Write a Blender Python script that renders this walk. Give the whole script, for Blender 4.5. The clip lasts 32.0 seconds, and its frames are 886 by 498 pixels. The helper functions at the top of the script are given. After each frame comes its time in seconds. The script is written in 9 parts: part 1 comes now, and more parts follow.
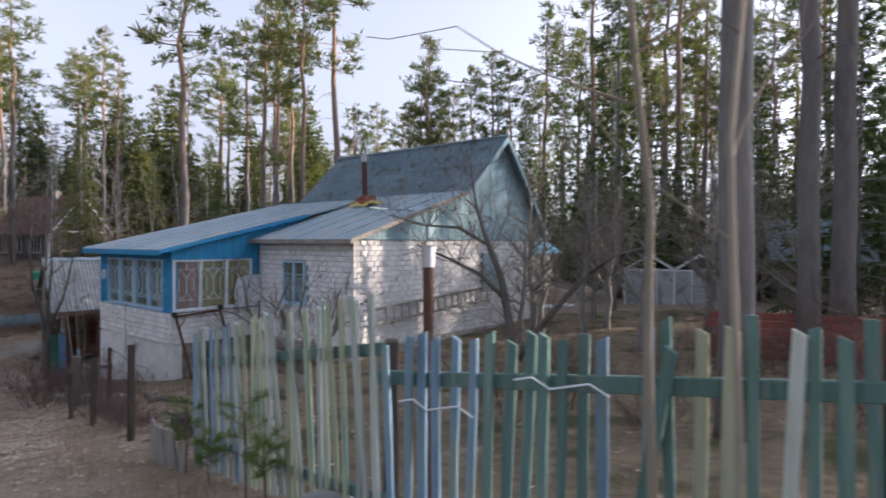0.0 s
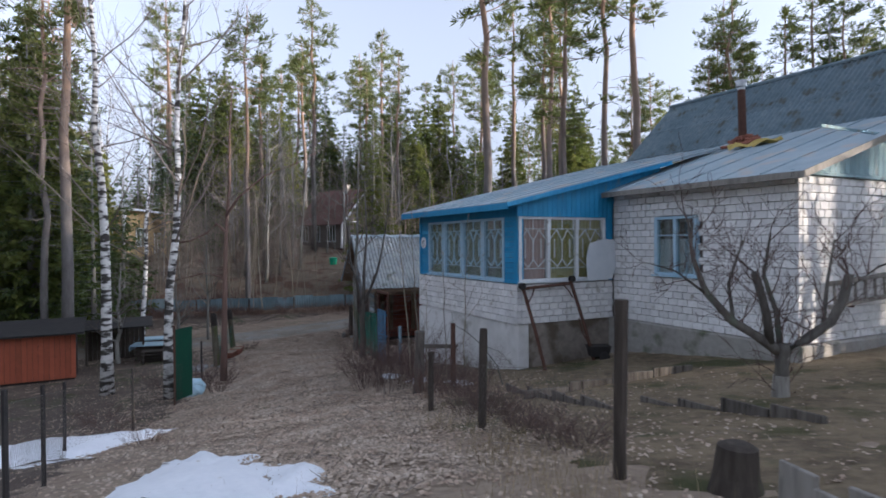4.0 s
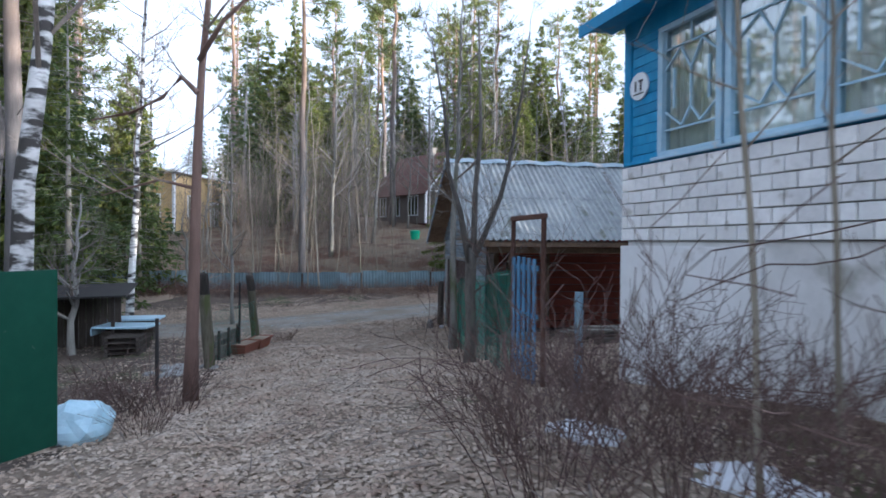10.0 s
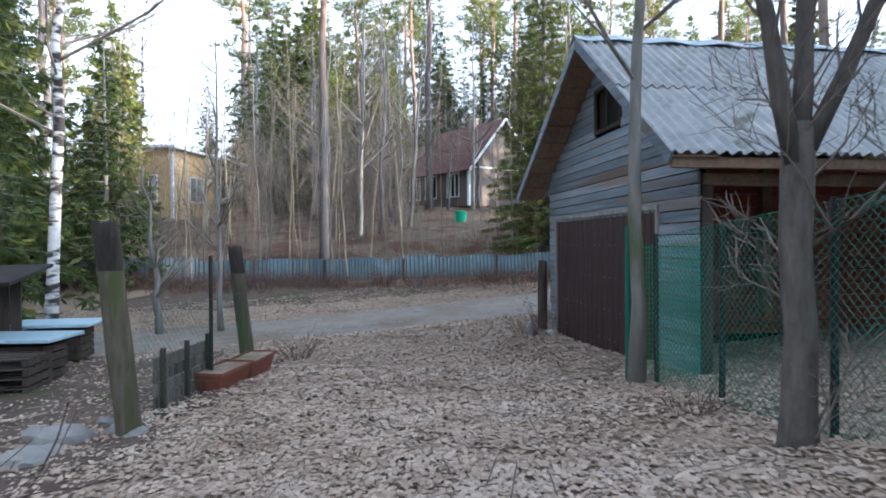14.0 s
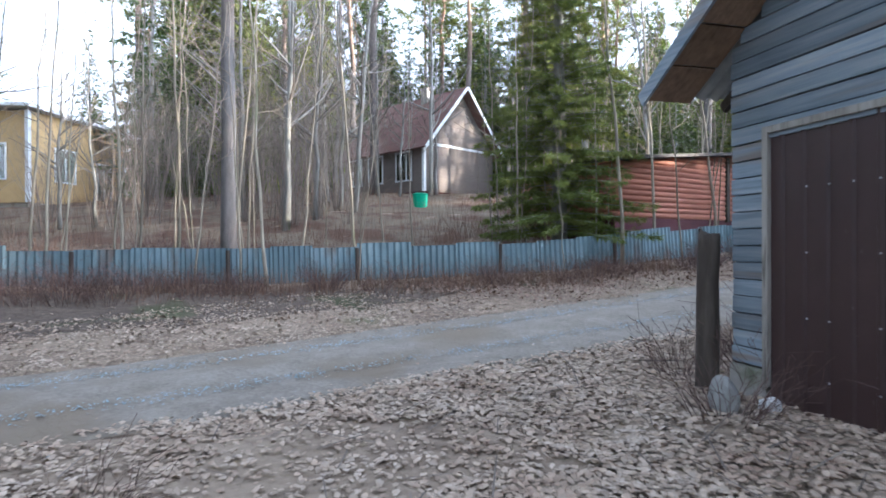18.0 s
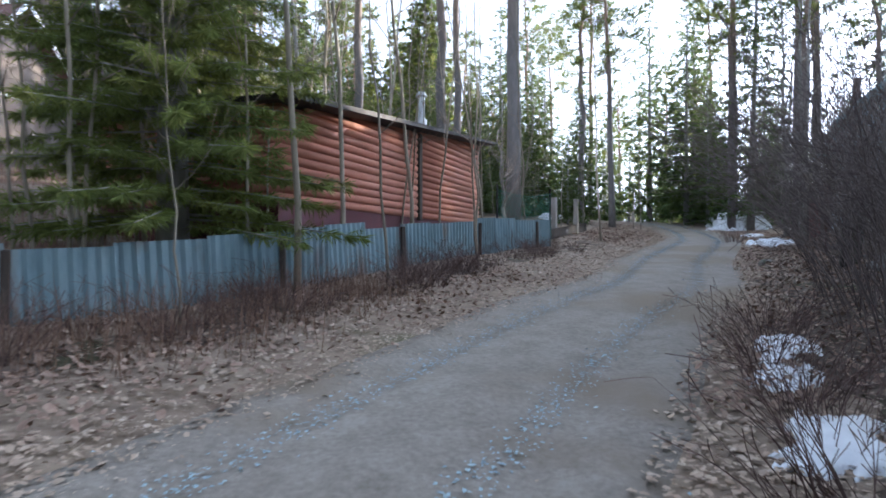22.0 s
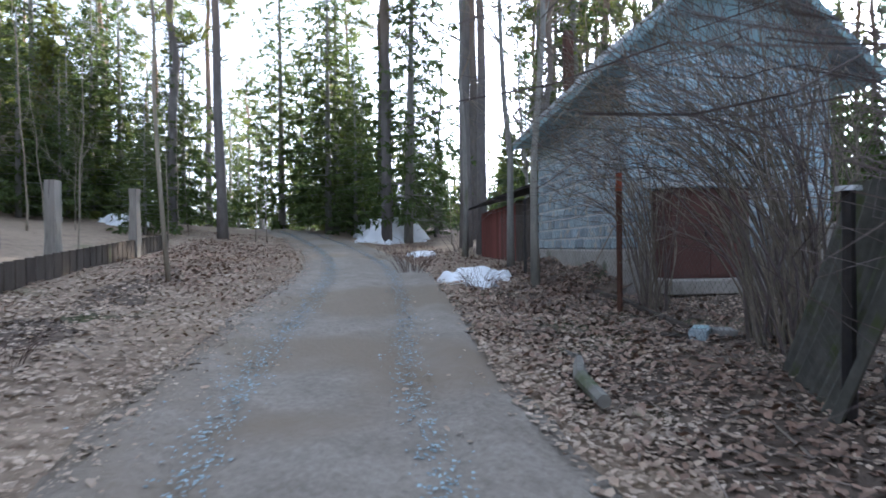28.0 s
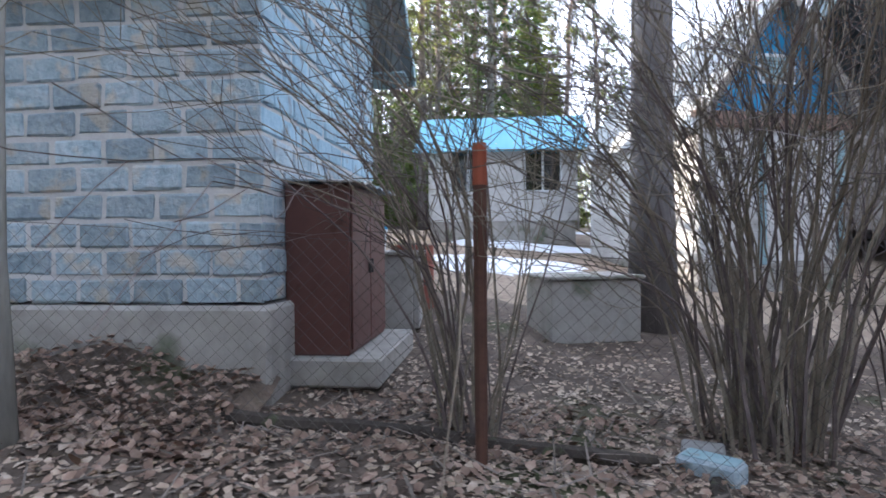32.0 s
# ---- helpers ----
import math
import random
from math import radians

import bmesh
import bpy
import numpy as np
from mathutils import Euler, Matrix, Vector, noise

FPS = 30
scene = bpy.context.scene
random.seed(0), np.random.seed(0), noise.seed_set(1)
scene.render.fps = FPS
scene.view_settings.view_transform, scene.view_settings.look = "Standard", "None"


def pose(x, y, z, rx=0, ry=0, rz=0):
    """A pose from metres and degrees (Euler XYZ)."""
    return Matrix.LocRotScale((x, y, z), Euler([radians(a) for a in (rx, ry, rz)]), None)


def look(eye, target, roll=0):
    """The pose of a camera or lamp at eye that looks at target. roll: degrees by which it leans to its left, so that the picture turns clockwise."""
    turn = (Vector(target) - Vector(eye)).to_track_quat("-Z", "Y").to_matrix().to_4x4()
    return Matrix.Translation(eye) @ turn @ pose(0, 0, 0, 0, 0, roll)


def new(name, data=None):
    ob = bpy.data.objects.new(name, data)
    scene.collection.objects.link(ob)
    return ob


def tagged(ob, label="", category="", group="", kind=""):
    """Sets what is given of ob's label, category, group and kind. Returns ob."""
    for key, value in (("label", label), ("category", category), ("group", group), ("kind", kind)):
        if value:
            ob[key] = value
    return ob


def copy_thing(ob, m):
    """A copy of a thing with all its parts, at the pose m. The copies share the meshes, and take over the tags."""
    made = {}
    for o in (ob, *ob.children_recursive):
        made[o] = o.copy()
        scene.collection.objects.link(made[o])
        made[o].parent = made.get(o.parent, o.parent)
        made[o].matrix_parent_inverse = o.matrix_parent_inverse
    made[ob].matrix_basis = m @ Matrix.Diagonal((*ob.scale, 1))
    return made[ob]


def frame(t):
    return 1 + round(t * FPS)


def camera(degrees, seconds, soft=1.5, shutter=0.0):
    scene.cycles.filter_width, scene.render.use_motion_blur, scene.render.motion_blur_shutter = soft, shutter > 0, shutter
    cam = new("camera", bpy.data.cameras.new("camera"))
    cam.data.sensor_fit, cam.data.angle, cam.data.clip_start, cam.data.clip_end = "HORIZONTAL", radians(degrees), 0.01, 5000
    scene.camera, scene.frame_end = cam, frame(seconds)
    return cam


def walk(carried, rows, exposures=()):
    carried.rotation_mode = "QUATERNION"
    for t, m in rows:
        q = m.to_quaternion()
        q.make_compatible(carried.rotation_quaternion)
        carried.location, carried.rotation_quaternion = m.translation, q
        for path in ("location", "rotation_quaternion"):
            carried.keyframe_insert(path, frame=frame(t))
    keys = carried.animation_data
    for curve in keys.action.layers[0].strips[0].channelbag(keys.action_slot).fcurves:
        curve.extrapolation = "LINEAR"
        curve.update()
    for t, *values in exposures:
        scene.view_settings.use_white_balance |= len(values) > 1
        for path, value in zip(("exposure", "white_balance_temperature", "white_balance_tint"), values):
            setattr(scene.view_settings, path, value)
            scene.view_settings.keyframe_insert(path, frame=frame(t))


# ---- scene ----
EXPO = [(0.0, 1.06, 5560, 19), (2.0, 1.0, 5440, 18), (4.0, 1.02, 5340, 15), (7.0, 1.35, 5200, 13), (9.0, 1.68, 5000, 12), (12.0, 1.92, 5250, 11), (13.0, 2.03, 5200, 11), (15.5, 2.27, 5150, 11), (18.0, 2.5, 5080, 11), (20.5, 2.3, 5080, 11), (23.0, 2.02, 5080, 11), (25.0, 1.98, 5080, 11), (28.0, 2.22, 5140, 12), (30.0, 2.6, 5200, 13), (31.0, 2.86, 5270, 15), (32.0, 2.78, 5300, 15)]
cam = camera(74.55, 32.0, soft=1.7, shutter=0.3)
PATH = [
    (0.0, 0.000, -0.000, 1.361, -0.00, -0.64, -0.11),
    (0.5, -0.594, 0.233, 1.272, 6.88, -0.77, 0.21),
    (1.0, -1.218, 0.521, 1.108, 11.93, -0.70, 0.18),
    (1.5, -1.746, 1.024, 0.954, 13.79, -0.76, 0.26),
    (2.0, -2.225, 1.524, 0.820, 14.07, -0.66, 0.32),
    (2.5, -2.749, 2.188, 0.661, 14.16, -0.78, 0.40),
    (3.0, -3.314, 2.771, 0.520, 15.40, -0.69, 0.26),
    (3.5, -3.835, 3.445, 0.390, 18.86, -0.72, 0.33),
    (4.0, -4.274, 3.971, 0.253, 22.84, -0.63, 0.34),
    (4.5, -4.656, 4.583, 0.126, 24.84, -0.72, 0.29),
    (6.5, -6.302, 7.685, -0.468, 26.07, -0.83, 0.23),
    (7.0, -6.777, 8.422, -0.642, 26.26, -0.75, 0.05),
    (7.5, -7.194, 9.254, -0.783, 26.56, -0.94, 0.21),
    (8.0, -7.638, 9.970, -0.914, 26.72, -0.99, 0.19),
    (8.5, -8.198, 10.721, -1.078, 26.80, -1.03, -0.06),
    (9.0, -8.707, 11.396, -1.198, 27.24, -0.92, 0.00),
    (9.5, -9.396, 12.057, -1.457, 28.63, -0.67, -0.22),
    (10.0, -10.096, 12.733, -1.673, 30.75, -0.60, -0.45),
    (10.5, -10.792, 13.380, -1.807, 31.51, -0.52, -0.38),
    (11.0, -11.313, 13.990, -1.956, 31.85, -0.53, -0.06),
    (11.5, -11.974, 14.582, -2.046, 32.03, -0.62, -0.07),
    (12.0, -12.613, 15.182, -2.124, 32.44, -0.59, 0.13),
    (12.5, -13.232, 15.821, -2.219, 33.16, -0.56, 0.07),
    (13.0, -13.789, 16.434, -2.367, 33.34, -0.56, 0.21),
    (13.5, -14.438, 17.058, -2.459, 33.41, -0.65, 0.26),
    (14.0, -15.017, 17.718, -2.541, 32.72, -0.61, 0.34),
    (14.5, -15.588, 18.325, -2.560, 31.80, -0.73, 0.63),
    (16.5, -18.013, 20.843, -2.863, 27.89, -0.50, 0.54),
    (17.0, -18.575, 21.567, -2.946, 26.64, -0.35, 0.39),
    (17.5, -19.180, 22.290, -3.009, 26.17, -0.29, 0.02),
    (18.0, -19.615, 23.031, -3.037, 25.79, -0.24, 0.25),
    (18.5, -20.077, 23.804, -3.051, 24.71, -0.25, 0.31),
    (19.0, -20.439, 24.560, -3.102, 20.93, -0.07, 0.26),
    (19.5, -20.787, 25.336, -3.099, 16.88, -0.14, 0.12),
    (20.0, -21.035, 26.131, -3.107, 10.70, -0.06, 0.10),
    (20.5, -21.196, 27.020, -3.114, 4.65, 0.07, 0.29),
    (21.0, -21.239, 27.856, -3.099, -1.89, 0.13, 0.37),
    (21.5, -21.242, 28.684, -3.047, -5.98, 0.03, 0.26),
    (22.0, -21.139, 29.517, -2.971, -9.42, -0.09, -0.00),
    (22.5, -21.006, 30.281, -2.885, -12.65, -0.23, -0.14),
    (23.0, -20.724, 31.107, -2.845, -16.62, -0.21, -0.05),
    (23.5, -20.429, 31.911, -2.848, -19.29, -0.26, -0.04),
    (24.0, -20.042, 32.733, -2.805, -22.95, -0.20, 0.05),
    (24.5, -19.585, 33.561, -2.741, -26.45, -0.26, 0.21),
    (25.0, -19.054, 34.306, -2.634, -30.39, -0.18, -0.02),
    (25.5, -18.549, 35.029, -2.531, -32.50, -0.33, -0.49),
    (27.5, -16.473, 37.826, -2.341, -40.58, -0.11, 0.53),
    (28.0, -15.906, 38.576, -2.272, -44.02, -0.15, 0.57),
    (28.5, -15.424, 39.289, -2.189, -47.32, -0.17, 0.34),
    (29.0, -14.834, 39.964, -2.170, -54.20, 0.01, 0.22),
    (29.5, -14.341, 40.638, -2.151, -64.72, 0.24, -0.02),
    (30.0, -13.866, 41.370, -2.094, -75.75, 0.08, 0.16),
    (30.5, -13.417, 41.963, -2.072, -86.09, 0.40, 0.23),
    (31.0, -12.997, 42.598, -2.059, -98.28, 0.35, 0.32),
    (31.5, -12.513, 43.287, -1.979, -110.12, 0.05, 0.52),
    (32.0, -11.937, 43.927, -1.911, -120.59, -0.51, 0.44),
]
walk(cam, [(t, pose(x, y, z, 90 + pitch, roll, yaw)) for t, x, y, z, yaw, pitch, roll in PATH], exposures=EXPO)

# ---- world and sun ----
SUN_TURN, SUN_UP = 75.0, 10.5          # degrees clockwise from +y, degrees above the horizon
world = bpy.data.worlds.new("world")
scene.world = world
world.use_nodes = True
wn = world.node_tree.nodes
sky = wn.new("ShaderNodeTexSky")
sky.sky_type, sky.sun_disc = "NISHITA", False
sky.sun_elevation, sky.sun_rotation = radians(SUN_UP), radians(SUN_TURN)
sky.air_density, sky.dust_density, sky.ozone_density = 1.0, 4.5, 0.8
wn["Background"].inputs[1].default_value = 0.15
haze = wn.new("ShaderNodeHueSaturation")     # thin high haze pales the sky
haze.inputs["Saturation"].default_value, haze.inputs["Value"].default_value = 0.14, 1.4
world.node_tree.links.new(sky.outputs[0], haze.inputs["Color"])
world.node_tree.links.new(haze.outputs[0], wn["Background"].inputs[0])
sun = new("sun", bpy.data.lights.new("sun", "SUN"))
sun.data.energy, sun.data.angle, sun.data.color = 5.0, radians(0.6), (1.0, 0.78, 0.52)
sun_way = Vector((math.sin(radians(SUN_TURN)) * math.cos(radians(SUN_UP)), math.cos(radians(SUN_TURN)) * math.cos(radians(SUN_UP)), math.sin(radians(SUN_UP))))
sun.matrix_world = look(sun_way * 300, (0, 0, 0))


# ---- materials ----
def surf(name, cols, scale=8.0, rough=0.85, bump=0.3, stretch=(1, 1, 1), rand=0.12, metal=0.0, spots=None, spot_scale=3.0, spot_cut=0.6, island=False, local=False, spec=0.3, depth=0.01):
    """Colours blended by two noises, an own tint for each object or island, spots of another colour, and fine relief."""
    m = bpy.data.materials.new(name)
    m.use_nodes = True
    n, l = m.node_tree.nodes, m.node_tree.links
    b = n["Principled BSDF"]
    b.inputs["Metallic"].default_value = metal
    b.inputs["Specular IOR Level"].default_value = spec
    info = n.new("ShaderNodeObjectInfo")
    geo = n.new("ShaderNodeNewGeometry")
    mp = n.new("ShaderNodeMapping")
    mp.inputs["Scale"].default_value = stretch
    if local:
        tc = n.new("ShaderNodeTexCoord")
        l.new(tc.outputs["Object"], mp.inputs["Vector"])
        cx = n.new("ShaderNodeCombineXYZ")
        mu = n.new("ShaderNodeMath")
        mu.operation = "MULTIPLY"
        mu.inputs[1].default_value = 57.0
        l.new(info.outputs["Random"], mu.inputs[0])
        l.new(mu.outputs[0], cx.inputs[0])
        l.new(mu.outputs[0], cx.inputs[2])
        l.new(cx.outputs[0], mp.inputs["Location"])
    else:
        l.new(geo.outputs["Position"], mp.inputs["Vector"])
    fine, coarse = n.new("ShaderNodeTexNoise"), n.new("ShaderNodeTexNoise")
    for t, s, d in ((fine, scale, 5.0), (coarse, scale * 0.13, 3.0)):
        t.inputs["Scale"].default_value, t.inputs["Detail"].default_value, t.inputs["Roughness"].default_value = s, d, 0.6
        l.new(mp.outputs[0], t.inputs["Vector"])
    mix = n.new("ShaderNodeMath")
    mix.operation = "MULTIPLY_ADD"
    mix.inputs[1].default_value = 0.55
    half = n.new("ShaderNodeMath")
    half.operation = "MULTIPLY"
    half.inputs[1].default_value = 0.45
    l.new(coarse.outputs[0], half.inputs[0])
    l.new(fine.outputs[0], mix.inputs[0])
    l.new(half.outputs[0], mix.inputs[2])
    ramp = n.new("ShaderNodeValToRGB")
    el = ramp.color_ramp.elements
    while len(el) < len(cols):
        el.new(0.5)
    for i, c in enumerate(cols):
        el[i].position = 0.3 + 0.4 * i / max(1, len(cols) - 1)
        el[i].color = (*c, 1)
    l.new(mix.outputs[0], ramp.inputs[0])
    out = ramp.outputs[0]
    if spots:
        sp = n.new("ShaderNodeTexNoise")
        sp.inputs["Scale"].default_value, sp.inputs["Detail"].default_value = spot_scale, 6.0
        l.new(mp.outputs[0], sp.inputs["Vector"])
        sr = n.new("ShaderNodeMapRange")
        sr.inputs[1].default_value, sr.inputs[2].default_value = spot_cut - 0.05, spot_cut + 0.05
        l.new(sp.outputs[0], sr.inputs[0])
        mx = n.new("ShaderNodeMix")
        mx.data_type = "RGBA"
        mx.inputs[7].default_value = (*spots, 1)
        l.new(sr.outputs[0], mx.inputs[0])
        l.new(out, mx.inputs[6])
        out = mx.outputs[2]
    hs = n.new("ShaderNodeHueSaturation")
    rr = n.new("ShaderNodeMapRange")
    rr.inputs[3].default_value, rr.inputs[4].default_value = 1 - rand, 1 + rand
    l.new(geo.outputs["Random Per Island"] if island else info.outputs["Random"], rr.inputs[0])
    l.new(rr.outputs[0], hs.inputs["Value"])
    l.new(out, hs.inputs["Color"])
    l.new(hs.outputs[0], b.inputs["Base Color"])
    rg = n.new("ShaderNodeMapRange")
    rg.inputs[3].default_value, rg.inputs[4].default_value = max(0, rough - 0.12), min(1, rough + 0.12)
    l.new(fine.outputs[0], rg.inputs[0])
    l.new(rg.outputs[0], b.inputs["Roughness"])
    if bump:
        bp = n.new("ShaderNodeBump")
        bp.inputs["Strength"].default_value, bp.inputs["Distance"].default_value = bump, depth
        l.new(fine.outputs[0], bp.inputs["Height"])
        l.new(bp.outputs[0], b.inputs["Normal"])
    return m


M = {}
M["ground"] = surf("litter_ground", [(0.13, 0.1, 0.076), (0.22, 0.17, 0.128), (0.3, 0.24, 0.18), (0.24, 0.19, 0.14)], 7.0, 0.95, 0.8, rand=0, spots=(0.1, 0.11, 0.05), spot_scale=0.5, spot_cut=0.68, depth=0.04)
M["turf"] = surf("mossy_garden_turf", [(0.07, 0.052, 0.034), (0.135, 0.104, 0.066), (0.21, 0.165, 0.105), (0.165, 0.135, 0.078)], 6.0, 0.95, 0.9, rand=0, spots=(0.06, 0.063, 0.024), spot_scale=0.9, spot_cut=0.58, depth=0.05)
M["bankturf"] = surf("dry_bank_turf", [(0.09, 0.07, 0.05), (0.16, 0.13, 0.095), (0.22, 0.18, 0.13)], 6.0, 0.95, 0.9, rand=0, spots=(0.1, 0.06, 0.04), spot_scale=0.6, spot_cut=0.55, depth=0.05)
M["humus"] = surf("dark_humus", [(0.055, 0.042, 0.034), (0.1, 0.077, 0.06), (0.17, 0.13, 0.1)], 8.0, 0.95, 0.9, rand=0, spots=(0.06, 0.065, 0.03), spot_scale=0.8, spot_cut=0.62, depth=0.05)
M["road"] = surf("gravel_road", [(0.155, 0.135, 0.11), (0.235, 0.21, 0.18), (0.32, 0.295, 0.26)], 22.0, 0.95, 0.6, rand=0, spots=(0.2, 0.165, 0.125), spot_scale=0.45, spot_cut=0.56, depth=0.02)
M["gravel"] = surf("crushed_stone", [(0.2, 0.28, 0.33), (0.38, 0.48, 0.53)], 30.0, 0.9, 0.3, rand=0.25, island=True)
M["brick"] = surf("white_silicate_brick", [(0.6, 0.595, 0.59), (0.72, 0.715, 0.71), (0.8, 0.795, 0.79)], 14.0, 0.9, 0.35, rand=0.11, spots=(0.42, 0.4, 0.37), spot_scale=5.0, spot_cut=0.66)
M["mortar"] = surf("grey_mortar", [(0.2, 0.185, 0.17), (0.28, 0.265, 0.245)], 18.0, 0.95, 0.4, rand=0)
M["concrete"] = surf("old_concrete", [(0.2, 0.19, 0.175), (0.32, 0.305, 0.28), (0.4, 0.385, 0.36)], 6.0, 0.95, 0.4, rand=0.05, spots=(0.13, 0.14, 0.1), spot_scale=1.6, spot_cut=0.62)
M["greyplaster"] = surf("grey_white_plaster", [(0.46, 0.455, 0.445), (0.6, 0.595, 0.585), (0.72, 0.715, 0.71)], 3.5, 0.92, 0.7, rand=0, spots=(0.26, 0.25, 0.21), spot_scale=1.3, spot_cut=0.62)
M["brownplaster"] = surf("brown_grey_plaster", [(0.14, 0.12, 0.1), (0.24, 0.21, 0.18), (0.32, 0.29, 0.25)], 5.0, 0.95, 0.4, rand=0, spots=(0.11, 0.09, 0.065), spot_scale=1.6, spot_cut=0.56)
M["whitewash"] = surf("whitewashed_plaster", [(0.6, 0.6, 0.6), (0.74, 0.74, 0.74)], 5.0, 0.9, 0.2, rand=0, spots=(0.4, 0.38, 0.36), spot_scale=2.0, spot_cut=0.66)
M["blue"] = surf("blue_painted_boards", [(0.02, 0.17, 0.36), (0.035, 0.24, 0.46), (0.06, 0.3, 0.52)], 9.0, 0.6, 0.2, stretch=(1, 1, 0.3), rand=0.12, spots=(0.1, 0.22, 0.3), spot_scale=5, spot_cut=0.68, local=True)
M["paleblue"] = surf("faded_blue_boards", [(0.17, 0.27, 0.31), (0.25, 0.37, 0.41), (0.31, 0.4, 0.43)], 9.0, 0.85, 0.3, stretch=(2, 2, 0.3), rand=0.14, spots=(0.22, 0.22, 0.2), spot_scale=4, spot_cut=0.64, local=True)
M["whitepaint"] = surf("white_painted_wood", [(0.55, 0.58, 0.6), (0.72, 0.74, 0.75)], 12.0, 0.6, 0.2, rand=0.06, spots=(0.4, 0.38, 0.34), spot_scale=8, spot_cut=0.68)
M["bluewhite"] = surf("pale_blue_window_paint", [(0.3, 0.48, 0.62), (0.48, 0.62, 0.72)], 12.0, 0.55, 0.2, rand=0.06, spots=(0.5, 0.5, 0.5), spot_scale=6, spot_cut=0.66)
M["metalroof"] = surf("blue_grey_sheet_metal", [(0.2, 0.27, 0.32), (0.3, 0.38, 0.43), (0.4, 0.46, 0.5)], 3.0, 0.5, 0.1, rand=0.06, metal=0.25, spots=(0.42, 0.4, 0.38), spot_scale=1.6, spot_cut=0.62)
M["slate"] = surf("asbestos_slate", [(0.2, 0.22, 0.23), (0.32, 0.34, 0.345), (0.42, 0.435, 0.43)], 5.0, 0.95, 0.3, rand=0.12, spots=(0.17, 0.18, 0.15), spot_scale=2.2, spot_cut=0.66)
M["slateblue"] = surf("bluish_slate", [(0.095, 0.135, 0.16), (0.15, 0.2, 0.23), (0.22, 0.265, 0.285)], 5.0, 0.95, 0.3, rand=0.1, spots=(0.1, 0.11, 0.1), spot_scale=2.2, spot_cut=0.62)
M["darkslate"] = surf("mossy_dark_slate", [(0.05, 0.052, 0.045), (0.1, 0.1, 0.088), (0.17, 0.165, 0.145)], 6.0, 0.95, 0.5, rand=0, spots=(0.07, 0.085, 0.035), spot_scale=2.6, spot_cut=0.58)
M["greyplank"] = surf("weathered_grey_planks", [(0.09, 0.125, 0.155), (0.2, 0.24, 0.28), (0.34, 0.36, 0.37)], 10.0, 0.9, 0.45, stretch=(0.12, 1.5, 2.5), rand=0.3, spots=(0.2, 0.155, 0.12), spot_scale=2.0, spot_cut=0.6, local=True)
M["brownplank"] = surf("brown_soffit_boards", [(0.12, 0.08, 0.055), (0.22, 0.15, 0.1), (0.3, 0.21, 0.14)], 10.0, 0.85, 0.3, stretch=(0.2, 2, 2), rand=0.15, local=True)
M["redbrown"] = surf("red_brown_boards", [(0.2, 0.055, 0.04), (0.32, 0.095, 0.068)], 8.0, 0.85, 0.3, stretch=(2, 2, 0.3), rand=0.2, local=True)
M["oldred"] = surf("faded_dark_red_boards", [(0.1, 0.035, 0.03), (0.17, 0.06, 0.048)], 8.0, 0.9, 0.3, stretch=(2, 2, 0.3), rand=0.25, local=True)
M["door"] = surf("dark_brown_sheet_steel", [(0.03, 0.016, 0.015), (0.048, 0.026, 0.024)], 6.0, 0.5, 0.05, rand=0.02, spec=0.45, spots=(0.1, 0.08, 0.07), spot_scale=14, spot_cut=0.74)
# near-black base colour standing in for the shade of unlit interiors
M["dark"] = surf("unlit_interior_black", [(0.015, 0.013, 0.012), (0.03, 0.026, 0.022)], 4.0, 0.95, 0)
M["oldwood"] = surf("dark_weathered_wood", [(0.025, 0.02, 0.016), (0.055, 0.045, 0.037), (0.1, 0.085, 0.07)], 9.0, 0.92, 0.6, stretch=(2, 2, 0.25), rand=0.2, spots=(0.08, 0.1, 0.045), spot_scale=3, spot_cut=0.68, local=True)
M["oldgrey"] = surf("dark_split_wood", [(0.06, 0.052, 0.045), (0.13, 0.115, 0.1), (0.2, 0.18, 0.16)], 9.0, 0.92, 0.8, stretch=(3, 3, 0.25), rand=0.15, spots=(0.04, 0.035, 0.03), spot_scale=4, spot_cut=0.6, local=True)
M["mosswood"] = surf("mossy_weathered_wood", [(0.03, 0.027, 0.021), (0.085, 0.078, 0.056), (0.15, 0.138, 0.1)], 8.0, 0.95, 0.9, stretch=(2, 2, 0.3), rand=0.15, spots=(0.075, 0.085, 0.035), spot_scale=3, spot_cut=0.6, local=True, depth=0.02)
M["char"] = surf("charred_wood", [(0.012, 0.011, 0.01), (0.03, 0.026, 0.023), (0.06, 0.05, 0.042)], 14.0, 0.95, 1.0, stretch=(2, 2, 0.3), local=True, depth=0.02)
M["gateblue"] = surf("worn_slate_blue_paint", [(0.055, 0.13, 0.23), (0.09, 0.19, 0.32), (0.16, 0.26, 0.37)], 9.0, 0.7, 0.3, stretch=(1, 1, 0.3), rand=0.15, spots=(0.2, 0.22, 0.23), spot_scale=6, spot_cut=0.66, local=True)
M["greywood"] = surf("grey_weathered_post", [(0.13, 0.12, 0.11), (0.25, 0.235, 0.21), (0.34, 0.32, 0.29)], 9.0, 0.92, 0.7, stretch=(3, 3, 0.3), rand=0.15, spots=(0.07, 0.06, 0.05), spot_scale=4, spot_cut=0.66, local=True)
M["rust"] = surf("rusty_steel", [(0.06, 0.032, 0.025), (0.13, 0.07, 0.05)], 20.0, 0.85, 0.4, rand=0.1, metal=0.2)
M["iron"] = surf("dark_iron", [(0.02, 0.02, 0.022), (0.05, 0.045, 0.042)], 20.0, 0.7, 0.3, rand=0.1, metal=0.3)
